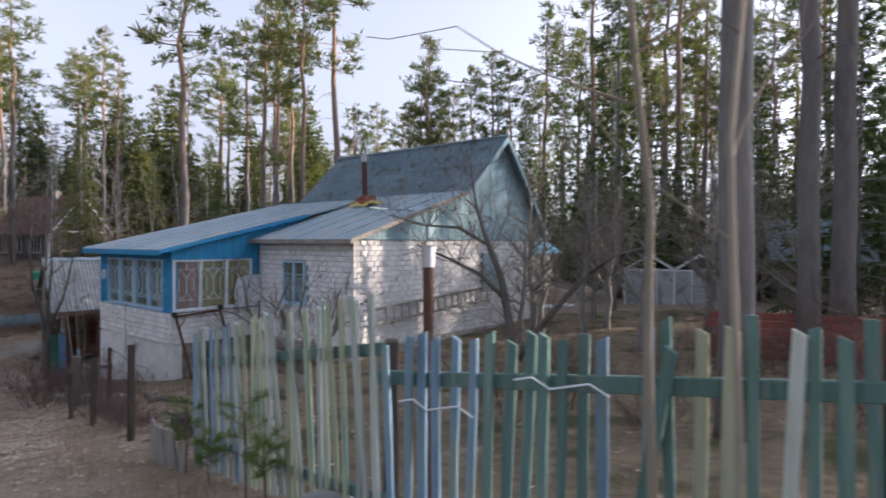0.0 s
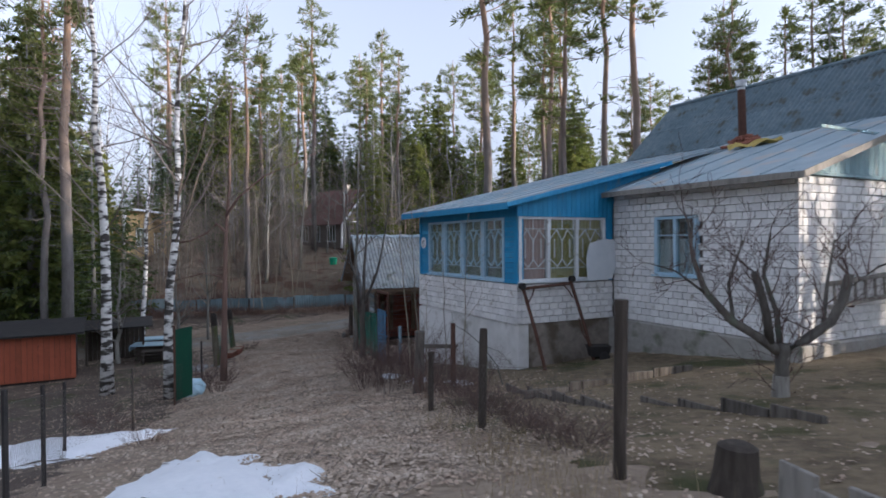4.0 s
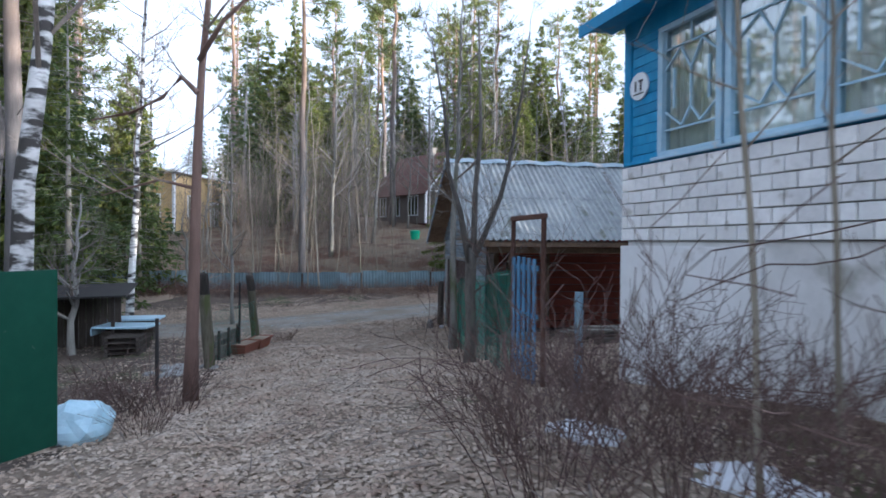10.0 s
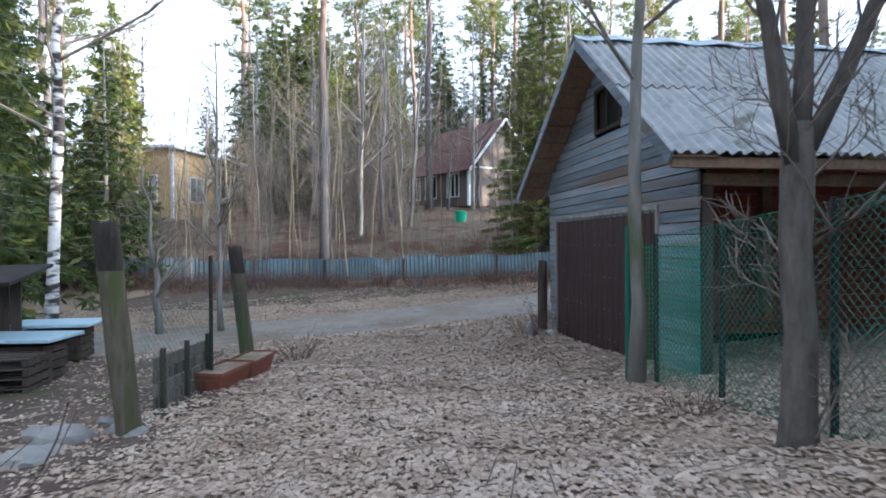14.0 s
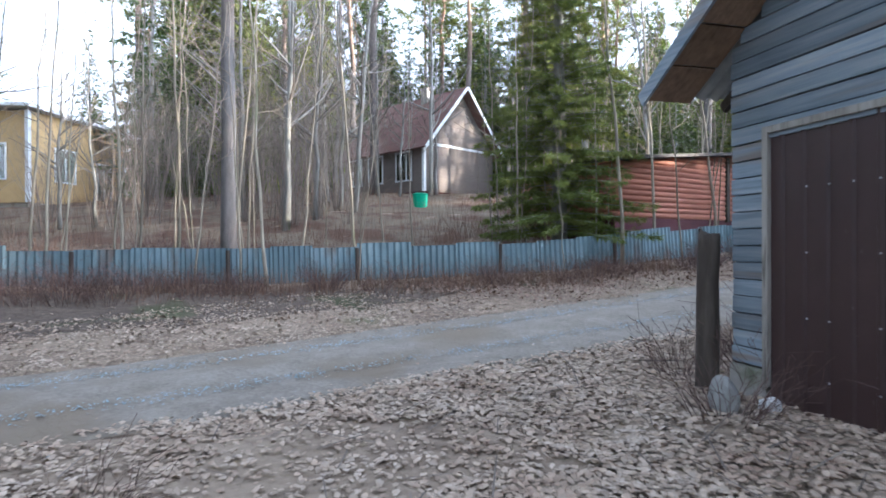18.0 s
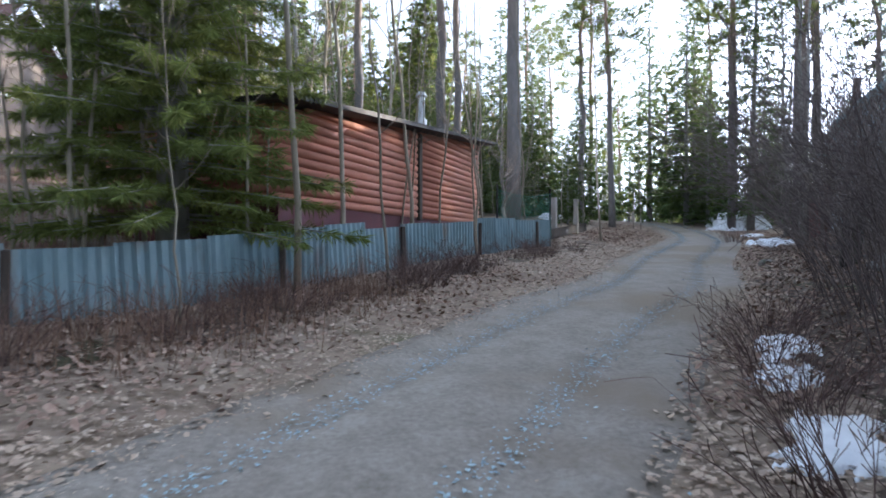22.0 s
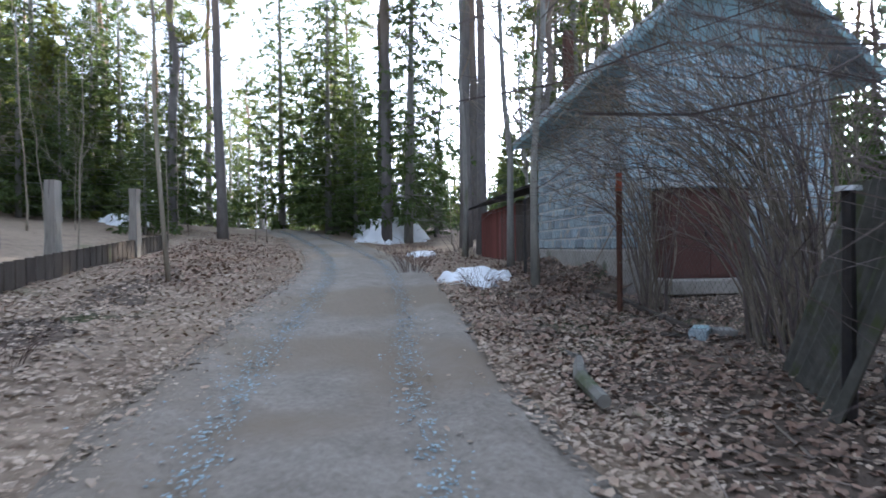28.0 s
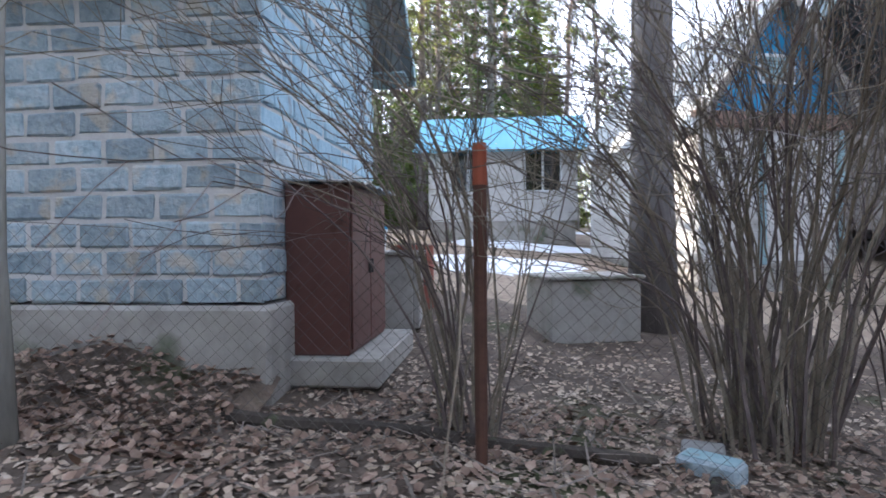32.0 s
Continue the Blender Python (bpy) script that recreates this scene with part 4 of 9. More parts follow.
rag.f = [(a_ * 15 + b_, a_ * 15 + b_ + 1, a_ * 15 + b_ + 16, a_ * 15 + b_ + 15) for a_ in range(10) for b_ in range(14)]
rag_ob = part("roof_rag", rag, "straw", m=HOUSE @ pose(6.75, 6.3, low_roof(6.3) - HZ + 0.02, 17, 0, 10))
tagged(rag_ob, "crumpled yellow cloth lying on the metal roof", "cloth")
# round number plate on the veranda corner
plate = thing("number_plate", HOUSE @ pose(0.3, 0.03, -0.05 - HZ + 0.3), "round white enamel house number plate on blue boards", "sign")
g = Geo()
g.tube([(0, 0, 0), (0, -0.02, 0)], [0.17, 0.165], 24)
part("disc", g, "plastic_w", plate)
g = Geo()
g.box(-0.07, -0.04, -0.026, -0.021, -0.06, 0.07).box(0.0, 0.08, -0.026, -0.021, 0.045, 0.07).box(0.03, 0.055, -0.026, -0.021, -0.06, 0.045).box(-0.1, 0.1, -0.026, -0.021, -0.1, -0.085)
part("lettering", g, "label_bar", plate)

# the garage of grey planks
GZ = -4.25
GARAGE = pose(-19.23, 28.45, GZ, 0, 0, -49.4)
garage = thing("garage", GARAGE, "grey weathered plank garage with a brown steel door", "garage")
GO = (0, 0, -GZ)
GR, GE, GX = 0.56, -1.58, 2.32      # ridge and eave heights, ridge place
GL = 6.55


def gar_top(x):
    return GR - (GR - GE) * abs(x - GX) / (GX + 1.05 if x < GX else 5.1 - GX) - 0.08


def gar_clip(z):
    lo = -0.46 if z < gar_top(-0.46) else GX - (GR - 0.08 - z) / (GR - GE) * (GX + 1.05)
    hi = 4.77 if z < gar_top(4.77) else GX + (GR - 0.08 - z) / (GR - GE) * (5.1 - GX)
    if z < -2.1:
        return [(lo, -0.06), (3.86, hi)]
    if -0.8 < z < -0.12:
        return [(lo, 1.85), (2.8, hi)]
    return [(lo, hi)]


planks_wall(garage, None, 0, 0.0, 0, 0, -4.05, GR - 0.12, 0.145, 0.03, "greyplank", gar_clip, off=GZ)
planks_wall(garage, None, 1, -0.46, 0.02, GL - 0.5, -4.05, -1.75, 0.15, 0.03, "greyplank", None, off=GZ)
planks_wall(garage, None, 1, 2.45, 0.1, GL - 0.5, -4.0, -1.2, 0.2, 0.03, "redbrown", None, out=1, off=GZ)
planks_wall(garage, None, 0, GL - 0.5, -0.4, 4.9, -4.0, -1.3, 0.2, 0.03, "redbrown", None, out=-1, off=GZ)
# floor and gable backing painted near-black for the unlit inside
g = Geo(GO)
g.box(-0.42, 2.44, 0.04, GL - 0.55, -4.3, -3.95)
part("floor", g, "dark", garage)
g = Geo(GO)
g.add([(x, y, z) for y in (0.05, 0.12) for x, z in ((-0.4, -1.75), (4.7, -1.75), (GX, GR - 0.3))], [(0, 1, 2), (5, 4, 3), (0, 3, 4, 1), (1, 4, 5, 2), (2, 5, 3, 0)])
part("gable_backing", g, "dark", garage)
g = Geo(GO)
g.cbox(-0.5, -0.1, -0.04, 0.2, -4.5, -4.07, 0.02)
part("footing", g, "concrete", garage, "low concrete footing")
part("footing", Geo(GO).cbox(3.95, 4.85, -0.05, 0.2, -4.5, -4.06, 0.02), "concrete", garage, "low concrete footing")
# door: ribbed sheet steel in a frame
gd = new("garage_door")
gd.parent = garage
g = Geo(GO)
x, prof = -0.04, []
while x < 3.83:
    prof += [(x, 0.0), (x + 0.085, 0.0), (x + 0.1, -0.018), (x + 0.125, -0.018), (x + 0.14, 0.0)]
    x += 0.2
prof = [(min(p, 3.84), q) for p, q in prof]
k = len(prof)
g.v += [(p, q - 0.02, z - GZ) for z in (-4.42, -2.13) for p, q in prof]
g.f += [(i, i + 1, k + i + 1, k + i) for i in range(k - 1)]
g.box(-0.04, 3.84, 0.0, 0.03, -4.42, -2.13)
part("door_leaf", g, "door", gd, "ribbed dark brown steel sheet")
g = Geo(GO)
g.cbox(-0.1, -0.04, -0.06, 0.05, -4.2, -2.07, 0.005).cbox(3.84, 3.9, -0.06, 0.05, -4.2, -2.07, 0.005).cbox(-0.04, 3.84, -0.062, 0.05, -2.13, -2.072, 0.005)
part("door_frame", g, "greywood", gd)
g = Geo(GO)
for q in range(20):
    for z in (-2.6, -3.1, -3.6, -4.05):
        if rnd.random() < 0.55:
            g.box(0.12 + q * 0.19, 0.132 + q * 0.19, -0.044, -0.036, z, z + 0.012)
part("screw", g, "zinc", gd)
g = Geo(GO)
g.cbox(1.83, 2.82, -0.05, 0.0, -0.82, -0.76, 0.005).cbox(1.83, 1.88, -0.05, 0.0, -0.76, -0.14, 0.005).cbox(2.77, 2.82, -0.05, 0.0, -0.76, -0.14, 0.005).cbox(1.83, 2.82, -0.05, 0.0, -0.14, -0.09, 0.005).cbox(2.3, 2.34, -0.045, 0.0, -0.76, -0.14, 0.005)
part("loft_window_frame", g, "oldwood", garage)
# roof sheets
for a, b in (((-1.08, GE), (GX, GR)), ((5.12, GE), (GX, GR))):
    n = 7
    for k in range(n):
        y0 = -0.55 + k * (GL + 0.55) / n
        y1 = y0 + (GL + 0.55) / n + 0.07
        for q in range(2):
            u0, u1 = (0.0, 0.53) if q == 0 else (0.48, 1.0)
            pa = (a[0] + (b[0] - a[0]) * u0, a[1] + (b[1] - a[1]) * u0 + 0.022 * q)
            pb = (a[0] + (b[0] - a[0]) * u1, a[1] + (b[1] - a[1]) * u1 + 0.022 * q)
            g = Geo(GO)
            dz = uni(-0.008, 0.008)
            g.slab(((pa[0], y0, pa[1] + dz), (pa[0], y1, pa[1] + dz), (pb[0], y1, pb[1] + dz), (pb[0], y0, pb[1] + dz)), 0.012, 56, 1, 0.024, 0.15)
            part("slate_sheet", g, "slate", garage)
g = Geo(GO)
g.slab(((GX - 0.2, -0.57, GR - 0.06), (GX - 0.2, GL + 0.02, GR - 0.06), (GX, GL + 0.02, GR + 0.07), (GX, -0.57, GR + 0.07)), 0.01, 56, 1, 0.02, 0.15)
g.slab(((GX + 0.2, -0.57, GR - 0.06), (GX + 0.2, GL + 0.02, GR - 0.06), (GX, GL + 0.02, GR + 0.07), (GX, -0.57, GR + 0.07)), 0.01, 56, 1, 0.02, 0.15)
part("ridge_cap", g, "metalroof", garage, "pale blue-grey ridge capping")
for s, x in ((0, -1.06), (1, 5.1)):
    for q in range(9):
        f0, f1 = q / 9, (q + 1) / 9 - 0.006
        xa, xb = x + (GX - x) * f0, x + (GX - x) * f1
        za, zb = GE + (GR - GE) * f0 - 0.045, GE + (GR - GE) * f1 - 0.045
        g = Geo(GO)
        g.slab(((xa, -0.52, za), (xb, -0.52, zb), (xb, -0.002, zb), (xa, -0.002, za)), 0.02)
        part("soffit_board", g, "brownplank", garage)
    g = Geo(GO)
    g.beam((x, -0.54, GE - 0.07), (GX, -0.54, GR - 0.07), 0.03, 0.13)
    part("barge_board", g, "greyplank", garage)
g = Geo(GO)
g.cbox(5.0, 5.06, -0.5, GL, GE - 0.17, GE - 0.05, 0.008).cbox(4.6, 4.74, 0.05, GL - 0.6, -1.9, -1.76, 0.01)
part("eave_beam", g, "brownplank", garage)
for y in (0.1, 4.6, 6.3):
    g = Geo(GO)
    g.cbox(4.62, 4.76, y - 0.07, y + 0.07, -4.1, -1.9, 0.01)
    part("carport_post", g, "oldwood", garage)
for y in (0.6, 1.0, 2.0):
    g = Geo(GO)
    g.cbox(3.0, 3.12, y, y + 0.16, -3.6, -1.5, 0.01)
    part("stud", g, "brownplank", garage, "raw brown board standing in the carport")
for y in (0.3, 1.5, 2.7, 3.9, 5.1, 6.3):
    g = Geo(GO)
    g.beam((-0.95, y, GE - 0.12), (GX, y, GR - 0.12), 0.05, 0.1).beam((4.98, y, GE - 0.12), (GX, y, GR - 0.12), 0.05, 0.1)
    part("rafter", g, "oldwood", garage)

# log-sided bath house behind the far fence
SZ = -2.9
sd = math.degrees(math.atan2(46.08 - 42.40, -17.35 + 19.58))
SAUNA = pose(-22.1, 38.25, SZ, 0, 0, sd)
sauna = thing("bath_house", SAUNA, "long bath house with orange-brown log siding and a maroon plinth", "shed")
SL, SW = 9.15, 3.6
SO = (0, 0, -SZ)
def sauna_z(x):
    return -2.52 + 0.045 * x * 0.8
for k in range(17):
    z = -2.3 + k * 0.145
    for x0, x1 in ((0, 4.85), (4.95, SL)):
        top0, top1 = -0.92 + 0.95 * x0 / SL, -0.92 + 0.95 * x1 / SL
        if z > top1:
            continue
        if z + 0.1 > top0:
            x0 = max(x0, (z + 0.92) / 0.95 * SL)
            if x1 - x0 < 0.1:
                continue
        g = Geo()
        g.tube([(x0 - x1, 0, 0), (0, 0, 0)], [0.08, 0.08], 10)
        part("log", g, "log", sauna, m=pose(x1, 0.04, z + 0.07 - SZ), smooth=True)
    for xe in (0.03, SL - 0.03):
        if z < -0.92 + 0.95 * xe / SL:
            g = Geo()
            g.tube([(0, 0, 0), (0, SW, 0)], [0.08, 0.08], 10)
            part("log", g, "log", sauna, m=pose(xe, 0.0, z + 0.07 - SZ), smooth=True)
g = Geo(SO)
g.add([(x, y, z) for y in (0.04, SW) for x, z in ((0.02, -2.4), (SL - 0.02, -2.4), (SL - 0.02, 0.0), (0.02, -0.92))], [(0, 1, 2, 3), (7, 6, 5, 4), (0, 4, 5, 1), (1, 5, 6, 2), (2, 6, 7, 3), (3, 7, 4, 0)])
part("wall_core", g, "log", sauna)
g = Geo(SO)
g.box(-0.03, SL + 0.03, 0.0, SW, -3.3, -2.3)
part("plinth", g, "maroon", sauna, "dark maroon plinth sheet")
g = Geo(SO)
g.cbox(4.83, 4.98, -0.08, 0.1, -2.35, -0.42, 0.01)
part("post", g, "oldwood", sauna, "dark upright joining post")
g = Geo(SO)
g.slab(((-0.35, -0.45, -0.82), (SL + 0.35, -0.45, 0.14), (SL + 0.35, SW + 0.3, 0.19), (-0.35, SW + 0.3, -0.77)), 0.08, 4, 2)
part("roof", g, "iron", sauna, "dark felt roof edge")
g = Geo(SO)
g.tube([(8.46, 1.49, -0.3), (8.46, 1.49, 0.75), (8.46, 1.49, 0.76), (8.46, 1.49, 1.4)], [0.15, 0.15, 0.1, 0.1], 14).tube([(8.46, 1.49, 1.42), (8.46, 1.49, 1.54)], [0.17, 0.12], 14)
part("flue", g, "zinc", sauna, "bright metal flue with a cowl")

# yellow cottage on the bank
YZ = -1.6
yd = math.degrees(math.atan2(44.9 - 38.25, -49.5 + 47.33))
cottage = thing("yellow_cottage", pose(-47.33, 38.25, YZ, 0, 0, yd), "small yellow cottage with a flat pale-edged roof", "house")
g = Geo((0, 0, -YZ))
g.box(0, 6.2, 0, 3.0, -1.0, 3.1)
part("wall", g, "yellow", cottage)
g = Geo((0, 0, -YZ))
g.box(0.1, 6.1, 0.1, 2.9, -2.2, -1.0)
part("plinth", g, "concrete", cottage)
g = Geo((0, 0, -YZ))
g.slab(((-0.5, -0.5, 3.3), (7.0, -0.5, 3.15), (7.0, 3.5, 3.4), (-0.5, 3.5, 3.55)), 0.16)
part("roof", g, "whitepaint", cottage, "thin roof with a white edge")
for x, y0, w_, h_, rz in ((1.5, -0.02, 1.2, 1.5, 0), (4.2, -0.02, 0.95, 2.1, 0)):
    wn_ = new("window")
    wn_.parent, wn_.matrix_basis = cottage, pose(x, y0, 0.1 - YZ if h_ < 2 else -0.85 - YZ, 0, 0, rz)
    g = Geo()
    g.cbox(-0.06, 0.02, -0.05, 0.02, -0.06, h_ + 0.06, 0.01).cbox(w_ - 0.02, w_ + 0.06, -0.05, 0.02, -0.06, h_ + 0.06, 0.01).cbox(0.02, w_ - 0.02, -0.05, 0.02, h_ - 0.02, h_ + 0.06, 0.01).cbox(0.02, w_ - 0.02, -0.05, 0.02, -0.06, 0.02, 0.01).cbox(w_ / 2 - 0.03, w_ / 2 + 0.03, -0.04, 0.02, 0.02, h_ - 0.02, 0.01)
    part("window_frame", g, "whitepaint", wn_)
    g = Geo()
    g.box(0, w_, -0.015, -0.01, 0, h_)
    part("pane", g, "glass", wn_)
    g = Geo()
    g.box(0, w_, -0.006, 0.0, 0, h_)
    part("blind", g, "cloth_white", wn_)
for y0 in (1.1,):
    wn_ = new("window")
    wn_.parent, wn_.matrix_basis = cottage, pose(-0.02, y0 + 1.2, 0.1 - YZ, 0, 0, -90)
    g = Geo()
    g.cbox(-0.06, 1.26, -0.05, 0.0, -0.08, 0.0, 0.01).cbox(-0.06, 1.26, -0.05, 0.0, 1.5, 1.58, 0.01).cbox(-0.06, 0.02, -0.05, 0.0, 0, 1.5, 0.01).cbox(1.18, 1.26, -0.05, 0.0, 0, 1.5, 0.01).cbox(0.57, 0.63, -0.04, 0.0, 0, 1.5, 0.01)
    part("window_frame", g, "whitepaint", wn_)
    g = Geo()
    g.box(0, 1.2, -0.015, -0.01, 0, 1.5)
    part("pane", g, "glass", wn_)
    # near-black panel behind the pane paints the unlit room
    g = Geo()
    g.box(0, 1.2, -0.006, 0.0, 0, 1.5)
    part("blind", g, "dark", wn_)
g = Geo((0, 0, -YZ))
g.cbox(-0.08, 0.1, -0.08, 0.1, -1.0, 3.1, 0.01)
part("corner_board", g, "whitepaint", cottage)
g = Geo((0, 0, -YZ))
g.slab(((3.8, -1.3, 2.2), (6.5, -1.3, 2.2), (6.5, 0, 2.6), (3.8, 0, 2.6)), 0.1)
g.cbox(6.2, 6.32, -1.2, -1.08, -1.6, 2.2, 0.01).cbox(3.95, 4.07, -1.2, -1.08, -1.6, 2.2, 0.01)
part("porch", g, "yellow", cottage)

# brown house with a red-brown roof on the bank
RZ0 = -0.9
rd_ = -18.0
farm = thing("brown_house", pose(-33.3, 49.2, RZ0, 0, 0, rd_), "grey-brown wooden house with a steep red-brown roof", "house")
FO = (0, 0, -RZ0)
g = Geo(FO)
g.box(-6.5, 0, 0, 5.5, -0.2, 2.25)
part("wall", g, "greywall", farm)
g = Geo(FO)
g.box(-6.4, -0.1, 0.1, 5.4, -1.6, -0.2)
part("plinth", g, "maroon", farm)
g = Geo(FO)
g.add([(0, 0, 2.25), (0, 5.5, 2.25), (0, 2.75, 5.3), (-0.1, 0, 2.25), (-0.1, 5.5, 2.25), (-0.1, 2.75, 5.3)], [(0, 1, 2), (5, 4, 3), (0, 3, 4, 1), (1, 4, 5, 2), (2, 5, 3, 0)])
part("gable", g, "greywall", farm)
for s in (0, 1):
    g = Geo(FO)
    ye, yr = (-0.45, 2.75) if s == 0 else (5.95, 2.75)
    g.slab(((-6.9, ye, 1.95), (0.55, ye, 1.95), (0.55, yr, 5.5), (-6.9, yr, 5.5)), 0.08, 40, 1, 0.015, 0.2)
    part("roof", g, "redroof", farm)
g = Geo(FO)
g.beam((0.57, -0.45, 1.9), (0.57, 2.75, 5.45), 0.04, 0.16).beam((0.57, 5.95, 1.9), (0.57, 2.75, 5.45), 0.04, 0.16).cbox(0.0, 0.06, -0.1, 5.6, 2.18, 2.3, 0.01).cbox(-0.14, 0.03, -0.05, 0.12, -0.2, 2.2, 0.01)
part("barge_board", g, "whitepaint", farm)
g = Geo(FO)
g.cbox(-2.55, -2.05, 2.25, 2.75, 4.4, 5.85, 0.02).cbox(-2.6, -2.0, 2.2, 2.8, 5.78, 5.88, 0.02)
part("chimney", g, "concrete", farm)
for x in (-2.1, -4.4, -6.2):
    wn_ = new("window")
    wn_.parent, wn_.matrix_basis = farm, pose(x, -0.02, 0.45 - RZ0)
    g = Geo()
    for q in (0, 0.4, 0.8, 1.2):
        g.cbox(q - 0.04, q + 0.04, -0.05, 0.0, 0, 1.4, 0.01)
    g.cbox(-0.06, 1.26, -0.055, 0.0, -0.08, 0, 0.01).cbox(-0.06, 1.26, -0.055, 0.0, 1.4, 1.48, 0.01)
    part("window_frame", g, "whitepaint", wn_)
    g = Geo()
    g.box(0, 1.2, -0.015, -0.01, 0, 1.4)
    part("pane", g, "glass", wn_)
    # darkness of the room, painted as a near-black panel behind the glass
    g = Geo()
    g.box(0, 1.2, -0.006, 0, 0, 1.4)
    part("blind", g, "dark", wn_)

# cinder block outbuilding with a blue boarded gable
KZ0 = -2.85
YARD = pose(-7.38, 42.70, KZ0, 0, 0, -30.7)
BLOCKS = pose(-7.84, 42.95, KZ0, 0, 0, -36.7)
outb = thing("block_outbuilding", BLOCKS, "outbuilding of grey cinder blocks with a faded blue boarded gable", "building")
KO = (0, 0, -KZ0)
AL, BL, KT = 4.58, 3.42, 0.66      # side length, gable width, wall top
g = Geo(KO)
for a in ((0.012, 0.3, 0.012, AL - 0.03), (0.3, BL - 0.03, 0.012, 0.3), (0.3, BL - 0.03, AL - 0.3, AL - 0.03), (BL - 0.3, BL - 0.032, 0.3, AL - 0.3)):
    part("wall_core", Geo(KO).box(a[0], a[1], a[2], a[3], -2.3, KT), "blockmortar", outb)
g = Geo(KO)
g.cbox(-0.07, BL + 0.07, -0.07, AL + 0.07, -3.4, -2.33, 0.03)
part("footing", g, "concrete", outb, "rough cement footing with moss at its foot")
RK = 2.3
AR = 4.95
x = 0.0
while x < BL - 0.02:
    x1 = min(x + 0.15, BL)
    def kt(q):
        return RK - 0.08 - (RK - 0.36) * abs(q - BL / 2) / (BL / 2 + 0.5)
    boards_up(outb, [(x, x1, KT, kt(x), KT, kt(x1))], 0.03, "paleblue", 0.15, pose(0, 0.02, -KZ0))
    x = x1
for s in (0, 1):
    xe = -0.5 if s == 0 else BL + 0.5
    g = Geo(KO)
    ez = 0.36 if s == 0 else 0.3
    xf, ef = xe, (0.1 if s == 0 else ez)
    g.slab(((xe, -0.45, ez), (xf, AR, ef), (BL / 2, AR, RK), (BL / 2, -0.45, RK)), 0.03, 60, 1, 0.02, 0.17)
    part("roof_sheet", g, "slate", outb)
    g = Geo(KO)
    g.beam((xe, -0.47, ez - 0.05), (BL / 2, -0.47, RK - 0.05), 0.03, 0.13)
    part("barge_board", g, "paleblue", outb)
    g = Geo(KO)
    g.beam((xe + (0.03 if s == 0 else -0.03), -0.45, ez - 0.06), (xf + (0.03 if s == 0 else -0.03), AR, ef - 0.06), 0.03, 0.12)
    g.slab(((xe + 0.03, -0.42, ez - 0.08), (xf + 0.03, AR - 0.02, ef - 0.08), (xf + (0.5 if s == 0 else -0.55), AR - 0.02, ef - 0.04), (xe + (0.5 if s == 0 else -0.55), -0.42, ez - 0.04)), 0.02)
    part("soffit", g, "paleblue", outb)
g = Geo(KO)
g.cbox(0.55, 0.75, 4.2, 4.4, 0.6, 2.55, 0.012)
part("chimney", g, "rust", outb, "narrow dark chimney")
BANK_W, BANK_H = (-1.1, -0.8, -0.4, -0.15, 0.05), (-0.14, -0.02, 0.16, 0.3, 0.34)


def bank_rise(u, w_):
    """Height of the earth banked against the block wall, u along the wall and w_ out from it."""
    end = min(1.0, max(0.0, min(u + 0.1, AL - 0.1 - u) / 0.2))
    return float(np.interp(w_, BANK_W, BANK_H)) * (0.75 + 0.5 * noise.noise((u * 1.4, w_ * 2, 4))) + 0.05 * noise.noise((u * 4, w_ * 5, 1)) - 0.12 * (1 - end)


g = Geo()
for k in range(49):
    u = (AL - 0.1) * k / 48 - 0.1
    for i in range(13):
        w_ = -1.1 + 1.15 * i / 12
        q = BLOCKS @ Vector((w_, u, 0))
        g.v.append((q.x, q.y, ground(q.x, q.y) + bank_rise(u, w_)))
g.f = [(k * 13 + i, k * 13 + i + 1, k * 13 + i + 14, k * 13 + i + 13) for k in range(48) for i in range(12)]
tagged(part("earth_bank", g, "humus", smooth=True), "mossy earth banked against the block wall", "earth", kind="structure")
# red-brown lean-to at its far end
lean = thing("lean_to_shed", BLOCKS @ pose(-0.02, AL + 0.1, 0, 0, 0, 8.5), "low lean-to shed of red-brown boards with a sagging roof", "shed")
for k in range(22):
    g = Geo()
    g.cbox(0, 0.02, k * 0.17, k * 0.17 + 0.16, 0.0, 1.75 - 0.2 * k / 22 + uni(-0.02, 0.02), 0.004)
    part("board", g, "oldred" if k > 6 else "oldwood", lean)
# solid near-black box, painted shade behind the boards
g = Geo()
g.box(0.05, 2.5, 0.3, 3.7, -0.2, 1.4)
part("inner_wall", g, "dark", lean)
g = Geo()
g.slab(((-0.35, -0.1, 1.95), (-0.35, 4.0, 1.7), (2.6, 4.0, 2.5), (2.6, -0.1, 2.8)), 0.05, 20, 4, 0.012, 0.2, 0.1)
part("roof", g, "iron", lean, "sagging tarred roof")

